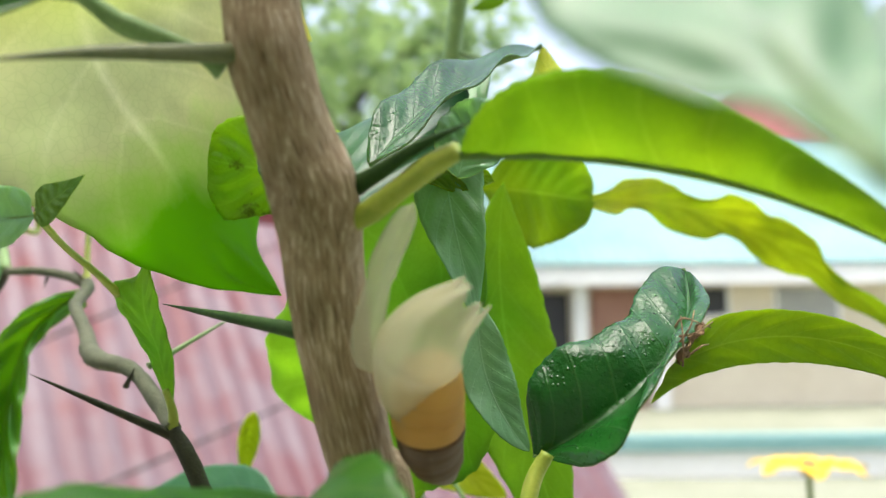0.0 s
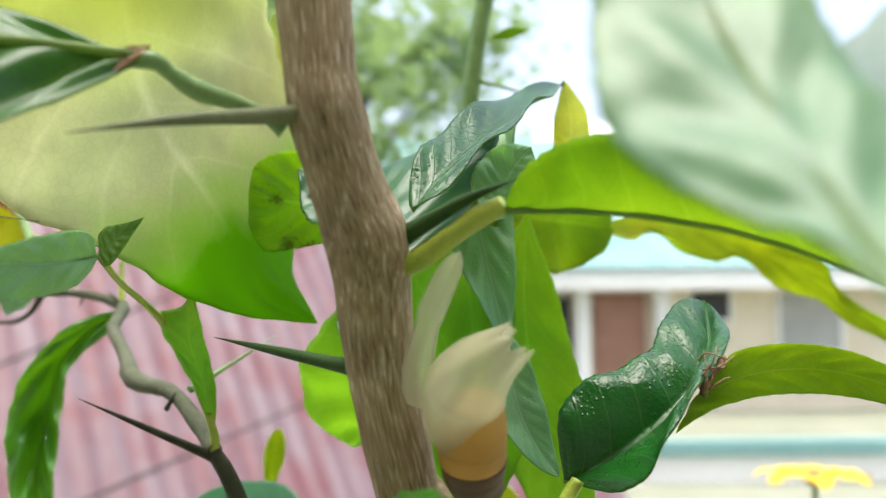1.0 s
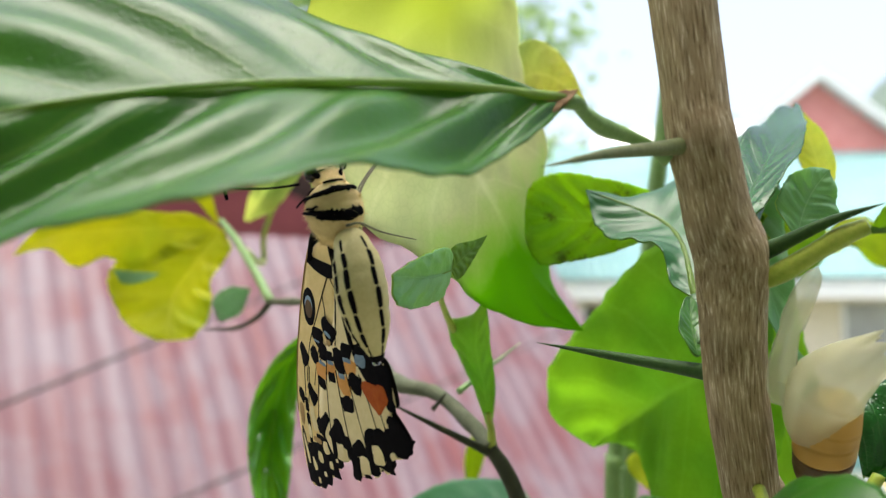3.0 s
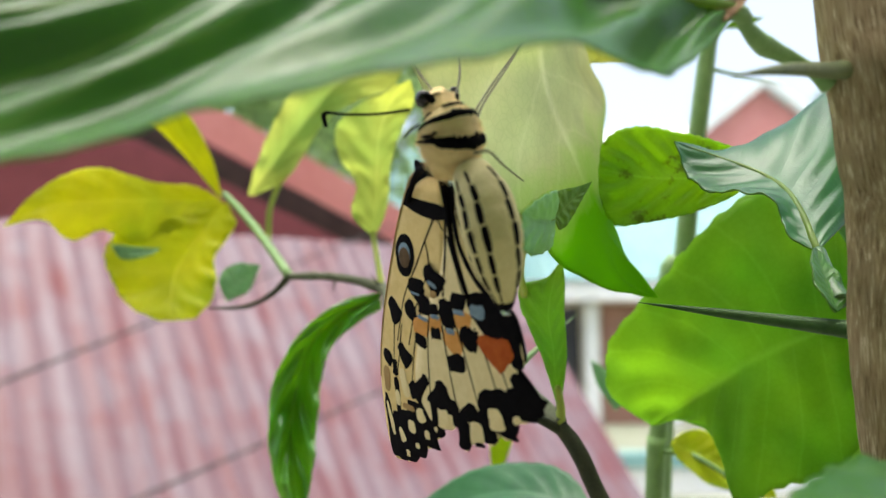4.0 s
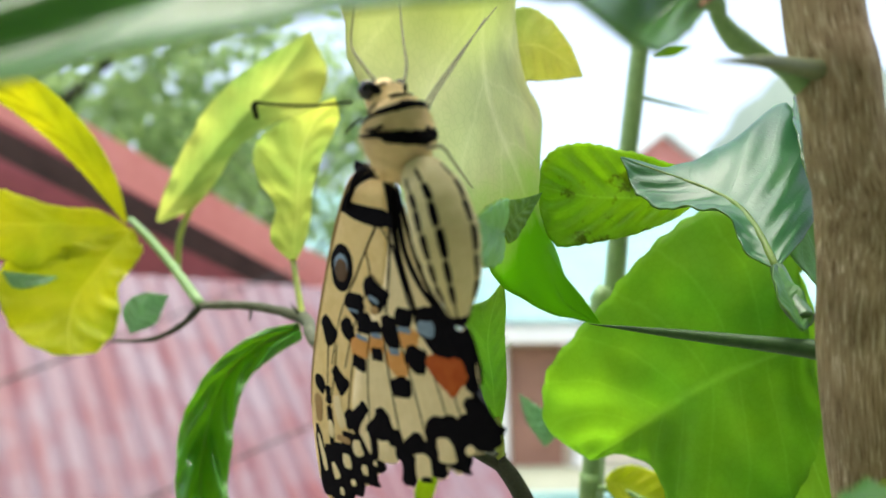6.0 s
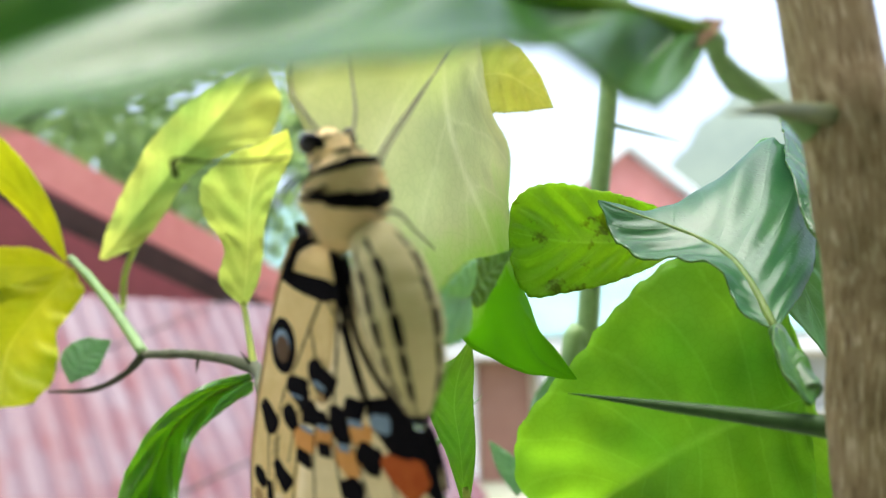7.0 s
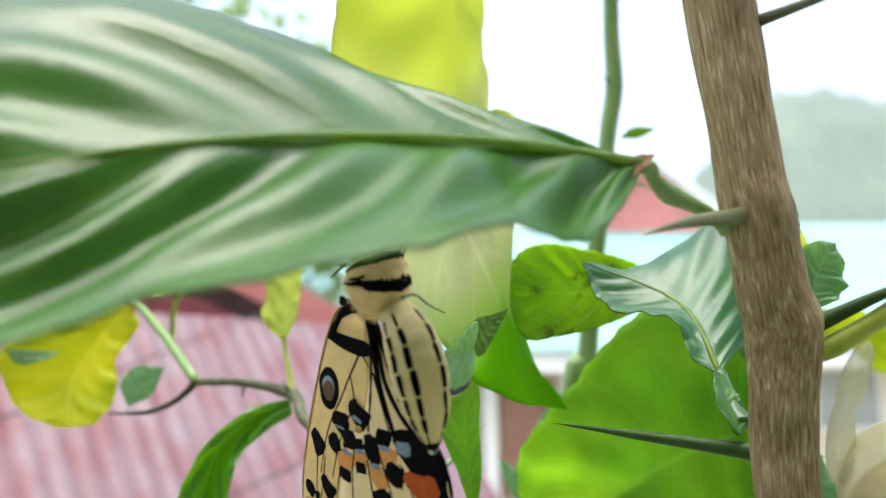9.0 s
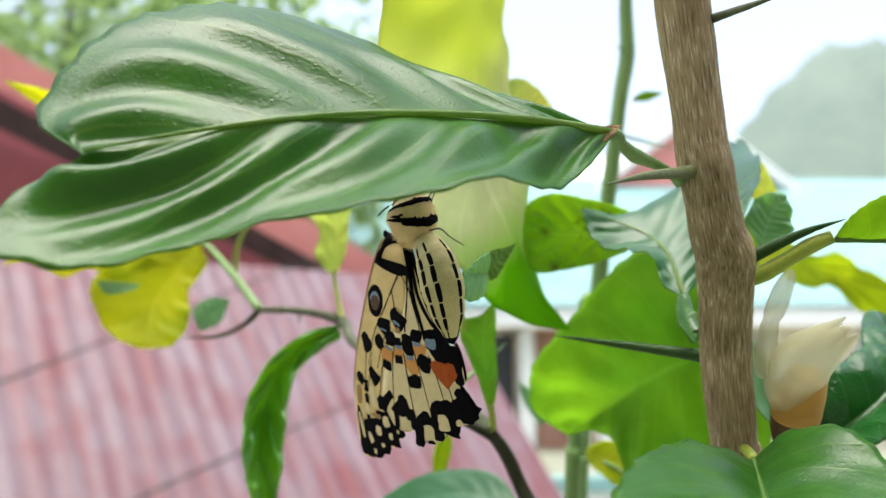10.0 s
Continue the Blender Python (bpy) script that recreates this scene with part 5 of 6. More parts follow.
sheet_leaf(plant, [(0.0295, 0.1280, 1.2950), (0.0385, 0.1306, 1.2976), (0.0481, 0.1322, 1.2981), (0.0576, 0.1335, 1.2962), (0.0663, 0.1347, 1.2921), (0.0744, 0.1360, 1.2868)],
           [(0.0299, 0.1280, 1.2959), (0.0352, 0.1299, 1.3006), (0.0424, 0.1313, 1.3020), (0.0497, 0.1324, 1.3016), (0.0568, 0.1333, 1.2998), (0.0633, 0.1343, 1.2965), (0.0690, 0.1351, 1.2918), (0.0744, 0.1360, 1.2868)],
           [(0.0258, 0.1280, 1.2895), (0.0323, 0.1296, 1.2927), (0.0393, 0.1309, 1.2942), (0.0466, 0.1320, 1.2945), (0.0538, 0.1330, 1.2938), (0.0609, 0.1340, 1.2922), (0.0678, 0.1350, 1.2897), (0.0744, 0.1360, 1.2868)],
           M_LIME, M_LIME, "green leaf seen from below", seed=34, bow=0.1, rib=0)

leaf(plant, [(0.0296, 0.1275, 1.2947), (0.0317, 0.1280, 1.2979), (0.0338, 0.1285, 1.3002)], (0.5, 0.2, 0.6), .0030, M_BROWN, M_BROWN, "brown dried edge of an eaten leaf", seed=54, bites=1.2, quilt=0.3, wave=0.2, rib=False, nu=24, nv=10)
stem("fibre", [(0.0297, 0.1265, 1.2984), (0.0320, 0.1255, 1.2990), (0.0347, 0.1275, 1.3004)], [0.00018, 0.00014, 8e-05], M_BROWN, plant, rings=8, seg=6)
stem("fibre", [(0.0294, 0.1265, 1.2971), (0.0310, 0.1255, 1.2997), (0.0322, 0.1275, 1.3019)], [0.00018, 0.00014, 8e-05], M_BROWN, plant, rings=8, seg=6)
stem("fibre", [(0.0306, 0.1265, 1.2956), (0.0324, 0.1255, 1.2971), (0.0340, 0.1275, 1.2973)], [0.00018, 0.00014, 8e-05], M_BROWN, plant, rings=8, seg=6)
stem("fibre", [(0.0292, 0.1265, 1.2997), (0.0302, 0.1255, 1.3009), (0.0344, 0.1275, 1.2996)], [0.00018, 0.00014, 8e-05], M_BROWN, plant, rings=8, seg=6)
stem("fibre", [(0.0301, 0.1265, 1.2944), (0.0300, 0.1255, 1.2981), (0.0303, 0.1275, 1.3012)], [0.00018, 0.00014, 8e-05], M_BROWN, plant, rings=8, seg=6)
# low front leaf and others below
sheet_leaf(plant, [(-0.0152, 0.1000, 1.2826), (-0.0182, 0.0905, 1.2802), (-0.0216, 0.0809, 1.2788), (-0.0250, 0.0713, 1.2777), (-0.0284, 0.0617, 1.2767), (-0.0318, 0.0520, 1.2758)],
           [(-0.0157, 0.1000, 1.2824), (-0.0226, 0.0914, 1.2849), (-0.0297, 0.0828, 1.2869), (-0.0369, 0.0742, 1.2877), (-0.0445, 0.0659, 1.2858), (-0.0495, 0.0567, 1.2819), (-0.0430, 0.0523, 1.2772), (-0.0318, 0.0520, 1.2758)],
           [(-0.0147, 0.1000, 1.2830), (-0.0119, 0.0922, 1.2880), (-0.0074, 0.0836, 1.2883), (-0.0045, 0.0761, 1.2831), (-0.0083, 0.0684, 1.2788), (-0.0146, 0.0614, 1.2764), (-0.0231, 0.0565, 1.2759), (-0.0318, 0.0520, 1.2758)],
           M_TOP, M_UNDER, "green leaf below the empty pupa", seed=35, bow=0.10, quilt=0.35, laterals=6, rib=0.0006)
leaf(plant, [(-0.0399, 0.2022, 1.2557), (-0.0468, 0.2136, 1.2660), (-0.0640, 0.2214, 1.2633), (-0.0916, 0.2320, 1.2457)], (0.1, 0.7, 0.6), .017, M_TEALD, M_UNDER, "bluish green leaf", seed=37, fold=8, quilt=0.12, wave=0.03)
leaf(plant, [(-0.0144, 0.2268, 1.2715), (-0.0034, 0.2292, 1.2685), (0.0133, 0.2331, 1.2570)], (0.2, 0.3, 0.9), .013, M_YEL, M_LIME, seed=38)
leaf(plant, [(-0.0540, 0.2558, 1.2766), (-0.0557, 0.2572, 1.2688), (-0.0575, 0.2593, 1.2585)], (1, 0.1, 0), .006, M_YEL, M_YEL, seed=39)
stem("twig", [(-0.0164, 0.2308, 1.2782), (-0.0167, 0.2320, 1.2711), (-0.0174, 0.2340, 1.2584), (-0.0174, 0.2600, 1.1200)], [0.0022, 0.0025, 0.0025, 0.003], M_STEM, plant)
stem("twig", [(-0.0170, 0.2310, 1.2691), (-0.0094, 0.2280, 1.2685), (-0.0011, 0.2260, 1.2635), (0.0036, 0.2240, 1.2571)], [0.0007, 0.0007, 0.0006, 0.0005], M_STEM, plant)
thorn((-0.0560, 0.1740, 1.2937), (-0.0429, 0.1900, 1.3035), 0.0006, M_STEM, 0.0)
stem("petiole", [(-0.0109, 0.1220, 1.2848), (-0.0127, 0.1080, 1.2829), (-0.0152, 0.1000, 1.2826)], [0.001, 0.0009, 0.0008], M_PETI, plant)

# upright thorny shoot behind
shoot = thing("citrus_shoot", "upright green thorny shoot behind the plant", "plant")
stem("stalk", [(0.0061, 0.2360, 1.4480), (0.0054, 0.2390, 1.4178), (0.0056, 0.2400, 1.3996), (0.0031, 0.2405, 1.3853), (-0.0003, 0.2420, 1.3609), (-0.0029, 0.2450, 1.3389), (-0.0050, 0.2480, 1.3168), (-0.0098, 0.2520, 1.2874), (-0.0098, 0.3000, 1.0000), (0.0102, 0.4200, -0.0500)], [.0022, .0022, .0026, .0024, .0025, .0026, .0028, .003, .004, .005], M_STEM, shoot, rings=80, seg=14, rough=0.05)
thorn((0.0056, 0.2400, 1.3996), (0.0009, 0.2360, 1.4010), 0.0010, M_STEM, 0, shoot)
thorn((0.0027, 0.2405, 1.3720), (0.0204, 0.2360, 1.3661), 0.0006, M_STEM, 0, shoot)
sheet_leaf(shoot, [(0.0065, 0.2396, 1.3837), (0.0087, 0.2396, 1.3844), (0.0108, 0.2396, 1.3851), (0.0130, 0.2396, 1.3856), (0.0153, 0.2396, 1.3860), (0.0175, 0.2396, 1.3864)],
           [(0.0065, 0.2396, 1.3833), (0.0082, 0.2396, 1.3833), (0.0099, 0.2396, 1.3833), (0.0115, 0.2396, 1.3834), (0.0131, 0.2396, 1.3839), (0.0146, 0.2396, 1.3847), (0.0161, 0.2396, 1.3856), (0.0175, 0.2396, 1.3864)],
           [(0.0065, 0.2396, 1.3837), (0.0078, 0.2396, 1.3848), (0.0091, 0.2396, 1.3859), (0.0107, 0.2396, 1.3866), (0.0124, 0.2396, 1.3868), (0.0141, 0.2396, 1.3867), (0.0158, 0.2396, 1.3865), (0.0175, 0.2396, 1.3864)],
           M_LIME, M_LIME, "", seed=40, rib=0, nu=20, nv=8)

# small thorns along the left branch
for a, b in (((-0.0998, 0.2294, 1.3140), (-0.1002, 0.2275, 1.3099)), ((-0.0871, 0.2213, 1.3106), (-0.0901, 0.2197, 1.3143)), ((-0.0623, 0.1772, 1.2894), (-0.0594, 0.1732, 1.2929))):
    thorn(a, b, 0.0005, M_TWIGD, 0.0)

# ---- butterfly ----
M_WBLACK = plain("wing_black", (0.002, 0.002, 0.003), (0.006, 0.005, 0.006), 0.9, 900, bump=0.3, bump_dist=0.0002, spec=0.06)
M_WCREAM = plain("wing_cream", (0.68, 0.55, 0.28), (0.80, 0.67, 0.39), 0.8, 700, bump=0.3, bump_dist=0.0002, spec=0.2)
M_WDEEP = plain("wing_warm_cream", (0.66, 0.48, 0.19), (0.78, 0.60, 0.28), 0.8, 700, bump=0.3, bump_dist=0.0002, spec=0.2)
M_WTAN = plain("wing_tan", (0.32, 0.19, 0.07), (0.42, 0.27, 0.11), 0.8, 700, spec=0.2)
M_WORANGE = plain("wing_orange", (0.56, 0.24, 0.05), (0.68, 0.34, 0.10), 0.8, 700, spec=0.2)
M_WRED = plain("wing_red", (0.32, 0.045, 0.006), (0.46, 0.11, 0.015), 0.8, 700, spec=0.2)
M_WBLUE = plain("wing_blue_dust", (0.12, 0.19, 0.26), (0.24, 0.32, 0.39), 0.8, 1500, spec=0.2)
M_FUR = plain("cream_fur", (0.74, 0.55, 0.26), (0.86, 0.68, 0.37), 0.9, 900, bump=0.6, bump_dist=0.0004, spec=0.15)
M_BELLY = plain("olive_cream_skin", (0.52, 0.44, 0.20), (0.65, 0.57, 0.29), 0.7, 300, bump=0.3, bump_dist=0.0003, spec=0.3)
M_EYE = plain("glossy_eye", (0.004, 0.004, 0.005), (0.012, 0.012, 0.014), 0.12, 200, bump=0.0)

butterfly = thing("butterfly", "cream and black butterfly with orange spots, resting with closed wings", "butterfly", at=(-0.0718, 0.1030, 1.3187))
WO = Vector((-0.0736, 0.1035, 1.3182))
WN, WU, WV = Vector((-0.766, -0.608, -0.209)), Vector((0.641, -0.693, -0.331)), Vector((-0.056, 0.387, -0.920))


def wing_at(u, v, h=0.0):
    """A place on the wings, from millimetres across, down and out, with the wing's slight camber."""
    camber = 0.9 * math.sin(min(1.0, max(0.0, v / 44.0)) * math.pi) - 0.012 * (u - 2) ** 2 * 0.5
    return (WU * u + WV * v + WN * (h + camber)) * 0.001


def wing_sheet(name, edge, h, parent, mat, thick=0.10, label=""):
    """A thin wing from its outline, smoothed, filled by rings towards its middle so that it follows the camber."""
    loop = [spline([(a, b, 0) for a, b in edge + edge[:1]], k / 150) for k in range(150)]
    c = sum(loop, Vector()) / 150
    verts, faces, rings = [], [], 8
    for side in (0, 1):
        for r in range(rings):
            f = 1 - r / rings
            verts += [wing_at(c.x + (p.x - c.x) * f, c.y + (p.y - c.y) * f, h - side * thick) for p in loop]
        verts.append(wing_at(c.x, c.y, h - side * thick))
    block = rings * 150 + 1
    for side in (0, 1):
        o = side * block
        for r in range(rings - 1):
            for k in range(150):
                q = (o + r * 150 + k, o + r * 150 + (k + 1) % 150, o + (r + 1) * 150 + (k + 1) % 150, o + (r + 1) * 150 + k)
                faces.append(q if side else q[::-1])
        for k in range(150):
            q = (o + (rings - 1) * 150 + k, o + (rings - 1) * 150 + (k + 1) % 150, o + block - 1)
            faces.append(q if side else q[::-1])
    for k in range(150):
        faces.append((k, (k + 1) % 150, block + (k + 1) % 150, block + k))
    return part(name, to_mesh(name, verts, faces, mat), parent, label)


def patch(parent, name, row, h, mat, rounding=0.55, thick=0.035, seed=0, ragged=0.10):
    """A rounded, tapering field of coloured scales from its two ends and widths (millimetres)."""
    u0, v0, u1, v1, w0, w1 = row
    a, b = Vector((u0, v0)), Vector((u1, v1))
    d = (b - a)
    L = d.length
    d.normalize()
    p = Vector((-d.y, d.x))
    ring = []
    n = 36
    for k in range(n):
        t = 2 * math.pi * k / n
        cs, sn = math.cos(t), math.sin(t)
        e = rounding
        x = math.copysign(abs(cs) ** e, cs)
        y = math.copysign(abs(sn) ** e, sn)
        s = (x + 1) / 2
        w = w0 + (w1 - w0) * s
        j = 1 + ragged * noise.noise(Vector((cs * 1.7 + seed * 5.3, sn * 1.7, u0)))
        ring.append(a + d * (L * s) + p * (w / 2 * y * j))
    c = a.lerp(b, 0.5)
    verts = [wing_at(q.x, q.y, h) for q in ring]
    verts += [wing_at(c.x + (q.x - c.x) * 0.93, c.y + (q.y - c.y) * 0.93, h + thick) for q in ring]
    verts += [wing_at(c.x + (q.x - c.x) * 0.5, c.y + (q.y - c.y) * 0.5, h + thick) for q in ring]
    verts.append(wing_at(c.x, c.y, h + thick))
    faces = []
    for r in range(2):
        for k in range(n):
            faces.append((r * n + k, (r + 1) * n + k, (r + 1) * n + (k + 1) % n, r * n + (k + 1) % n))
    for k in range(n):
        faces.append((2 * n + k, 3 * n, 2 * n + (k + 1) % n))
    return part(name, to_mesh(name, verts, faces, mat), parent)


def strip(name, pts, r, h, mat, parent):
    """A dark vein lying flat on the wing, wavering in width and thinning to its end."""
    verts, faces, n = [], [], 40
    row = [(a, b, 0) for a, b in pts]
    for k in range(n + 1):
        s = k / n
        c, d = spline(row, s), (spline(row, min(1, s + 0.02)) - spline(row, max(0, s - 0.02))).normalized()
        w = r * (1 - 0.45 * s) * (1 + 0.35 * noise.noise(Vector((s * 9, r * 40, pts[0][0]))))
        for q, z in ((-1, -0.05), (-0.6, 0.0), (0.6, 0.0), (1, -0.05)):
            verts.append(wing_at(c.x - d.y * w * q, c.y + d.x * w * q, h + z))
    for k in range(n):
        for q in range(3):
            a = k * 4 + q
            faces.append((a, a + 4, a + 5, a + 1))
    return part(name, to_mesh(name, verts, faces, mat), parent)


FORE_EDGE = [(-0.5, 0.4), (-3.5, 0.7), (-5.8, 1.3), (-7.2, 3.2), (-8.4, 6.8), (-9.4, 11.4), (-10.5, 17.6), (-11.3, 22.4), (-11.9, 27.7), (-11.9, 32.3), (-10.9, 37.2), (-9.8, 41.0), (-8.1, 43.2), (-6.5, 43.2), (-5.6, 42.6), (-4.2, 42.3), (-2.8, 41.2), (-1.1, 39.8), (-0.6, 38.6), (1.0, 37.6), (1.4, 36.5), (2.7, 35.3), (3.1, 34.0), (3.5, 31.3), (3.5, 24.5), (2.3, 15.4), (1.2, 7.4)]
HIND_EDGE = [(0.8, 0.7), (1.6, 11.9), (-1.4, 19.5), (-2.3, 28.7), (0.5, 32.6), (2.1, 33.3), (3.7, 33.3), (5.5, 32.7), (6.3, 31.7), (7.0, 32.3), (7.6, 34.3), (8.3, 34.5), (9.2, 33.1), (10.4, 33.1), (11.2, 31.8), (12.0, 32.1), (13.0, 31.4), (13.4, 30.1), (14.5, 30.4), (15.6, 29.4), (15.2, 27.9), (17.2, 26.9), (18.6, 25.8), (18.7, 24.2), (17.2, 22.6), (15.2, 20.9), (16.1, 19.8), (15.1, 16.8), (13.4, 14.3), (10.4, 13.5), (6.2, 9.2)]

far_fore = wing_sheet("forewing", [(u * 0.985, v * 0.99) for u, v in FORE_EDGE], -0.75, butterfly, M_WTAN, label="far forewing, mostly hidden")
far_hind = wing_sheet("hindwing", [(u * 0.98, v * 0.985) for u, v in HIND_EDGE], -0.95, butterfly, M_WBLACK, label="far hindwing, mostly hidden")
forewing = wing_sheet("forewing", FORE_EDGE, -0.42, butterfly, M_WDEEP, label="cream forewing with black veins, bars and an eyespot")
hindwing = wing_sheet("hindwing", HIND_EDGE, -0.10, butterfly, M_WCREAM, label="scalloped cream hindwing with black, blue, orange and red spots")
FORE_BARS = [(-8.3, 5.7, 1.3, 5.3, 1.5, 2.2), (-6.3, 0.5, -3.7, 0.1, 1.2, 1.0), (-9.9, 19.7, -7.1, 22.2, 1.9, 2.9), (-5.5, 16.0, -1.7, 16.7, 1.7, 3.0), (-5.5, 18.6, -3.2, 20.6, 2.6, 1.9), (-11.1, 28.0, -8.7, 29.0, 1.7, 1.9), (-7.0, 25.3, -4.1, 27.4, 1.7, 3.2), (-8.1, 28.1, -7.6, 30.4, 1.6, 1.3)]
FORE_TIP = [(-10.4, 34.2, -7.5, 43.1, 1.4, 2.7), (-7.7, 35.9, -5.4, 42.7, 2.7, 3.7), (-5.7, 34.8, -3.1, 41.8, 3.7, 4.3), (-3.4, 32.4, -1.5, 40.2, 4.6, 4.6), (-0.9, 28.0, 1.0, 37.6, 2.4, 5.3), (1.3, 32.1, 2.6, 35.3, 3.2, 3.0), (-2.6, 29.3, 0.6, 29.3, 2.9, 3.2), (-7.6, 30.6, -6.6, 35.8, 1.3, 1.3), (-4.0, 29.9, -2.3, 31.2, 1.9, 3.0)]
FORE_BLUE = [(-4.7, 17.1, -2.6, 16.9, 0.3, 0.3)]
FORE_CREAM = [(-10.0, 35.4, -7.9, 39.8, 0.7, 1.2), (-6.5, 37.9, -5.3, 39.7, 1.0, 1.6), (-4.4, 40.5, -4.3, 41.5, 0.9, 0.9), (-3.6, 35.5, -3.3, 37.3, 1.6, 1.9), (-2.2, 38.3, -1.9, 39.1, 1.0, 1.0), (-1.8, 32.8, -1.0, 34.7, 1.7, 2.0), (-0.1, 35.4, 0.3, 36.6, 1.1, 1.3), (-0.9, 29.7, 0.6, 31.6, 0.8, 2.2), (1.8, 34.0, 2.1, 34.6, 0.9, 0.7), (-7.2, 32.4, -6.7, 34.6, 1.2, 1.2), (-6.0, 28.6, -4.5, 32.4, 1.7, 2.0)]
FORE_TAN = [(-10.2, 30.0, -9.8, 33.7, 1.9, 1.7), (-5.7, 34.1, -2.8, 33.5, 0.9, 0.9)]
HIND_DISC = [(-1.7, 12.7, 2.1, 14.7, 1.8, 3.9), (-1.4, 16.4, -1.2, 19.0, 2.4, 3.0), (0.7, 16.9, 1.1, 18.3, 1.8, 2.5), (2.3, 15.7, 4.3, 19.3, 2.4, 2.4), (3.8, 14.9, 6.4, 15.6, 1.8, 3.2), (6.7, 14.5, 12.1, 15.1, 2.0, 5.4), (7.8, 15.3, 13.4, 16.5, 3.3, 5.6), (12.5, 14.8, 15.7, 20.5, 3.9, 1.7)]
HIND_BAND = [(-2.7, 23.0, -0.2, 22.5, 1.7, 2.0), (0.6, 21.0, 2.6, 20.5, 1.9, 1.9), (5.9, 19.2, 9.2, 19.5, 2.6, 3.1), (4.2, 23.5, 7.3, 22.7, 2.2, 2.5), (0.1, 27.3, -2.4, 31.4, 1.7, 2.5), (3.0, 26.7, 3.1, 30.8, 1.4, 6.5), (1.5, 30.0, 2.3, 33.6, 1.4, 1.4), (5.6, 28.4, 6.2, 32.0, 1.7, 1.1)]
HIND_MARGIN = [(8.5, 27.6, 9.0, 30.3, 1.1, 6.2), (7.2, 30.4, 8.1, 34.5, 2.4, 2.4), (11.3, 28.5, 12.2, 31.8, 2.6, 2.4), (10.3, 32.4, 10.5, 33.0, 1.4, 1.8), (11.0, 24.7, 11.7, 27.1, 1.8, 5.0), (12.5, 24.1, 13.8, 26.6, 2.1, 4.5), (10.4, 27.0, 11.0, 29.3, 1.8, 1.4), (14.4, 25.4, 14.5, 30.0, 2.4, 4.0), (14.8, 21.3, 17.6, 25.4, 1.4, 6.1), (16.2, 22.6, 17.3, 26.7, 4.6, 4.3)]
HIND_BLUE = [(7.3, 15.6, 9.8, 15.4, 1.5, 2.0), (4.5, 16.7, 6.5, 16.4, 0.7, 0.7), (3.5, 19.5, 5.1, 19.3, 0.8, 0.8), (0.3, 18.7, 2.1, 18.4, 0.6, 0.6), (-2.3, 19.6, -0.2, 19.5, 0.6, 0.6), (-0.8, 14.4, 1.1, 14.7, 0.6, 0.6)]
HIND_CREAM = [(3.4, 30.7, 4.5, 32.6, 2.0, 2.6), (9.5, 29.8, 10.1, 32.3, 2.1, 2.6), (12.3, 26.8, 13.2, 29.6, 1.9, 3.0), (15.5, 26.6, 16.2, 27.4, 1.0, 1.5)]
HIND_ORANGE = [(-3.2, 21.4, 0.1, 20.3, 2.6, 2.6), (-0.0, 20.1, 2.6, 19.1, 2.2, 2.6), (3.0, 20.1, 6.7, 21.0, 2.5, 3.8), (4.7, 17.2, 7.7, 17.4, 2.8, 3.0)]
HIND_RED = [(9.0, 18.7, 14.0, 20.0, 1.6, 5.3), (11.5, 18.6, 14.0, 20.5, 4.2, 3.4)]
HIND_TAN = [(-0.1, 15.8, 1.2, 15.6, 0.9, 0.9)]
VEINS_BASE = [([(0.5, 0.6), (1.4, 5.1), (2.1, 9.5), (2.4, 15.4)], 0.3, True), ([(-0.8, 5.7), (-2.4, 9.4), (-3.9, 13.2), (-6.1, 18.2), (-7.3, 25.0)], 0.17, False), ([(-2.4, 9.4), (-1.3, 12.8), (-3.4, 19.2), (-4.5, 24.5)], 0.17, False), ([(2.2, 7.6), (4.1, 10.7), (6.1, 14.2)], 0.22, True), ([(0.9, 0.7), (2.8, 4.7), (4.8, 8.6), (8.4, 12.1), (11.6, 13.7)], 0.5, True), ([(-0.8, 5.9), (1.2, 7.4)], 0.14, False)]
VEINS_MIDDLE = [([(-1.7, 16.7), (-3.0, 23.0), (-3.6, 30.7)], 0.14, False), ([(-0.0, 18.1), (0.1, 22.8), (1.1, 30.3)], 0.14, True), ([(2.6, 19.1), (4.1, 23.4), (6.5, 30.1)], 0.16, True), ([(4.2, 16.7), (6.9, 21.3), (9.6, 26.9)], 0.14, True), ([(8.3, 17.6), (10.4, 20.5), (12.5, 24.4)], 0.14, True), ([(13.0, 21.4), (14.3, 23.7)], 0.12, True)]
VEINS_OUTER = [([(-0.2, 0.4), (-3.1, 1.0), (-5.7, 2.5), (-7.5, 4.7), (-7.8, 5.8)], 0.42, False), ([(-3.1, 0.9), (-0.5, 0.4), (0.8, 0.4)], 0.34, True), ([(-8.3, 22.9), (-8.1, 27.9)], 0.13, False), ([(-6.4, 22.2), (-6.8, 27.3), (-7.4, 30.7)], 0.13, False)]
FH, HH = -0.42, -0.10
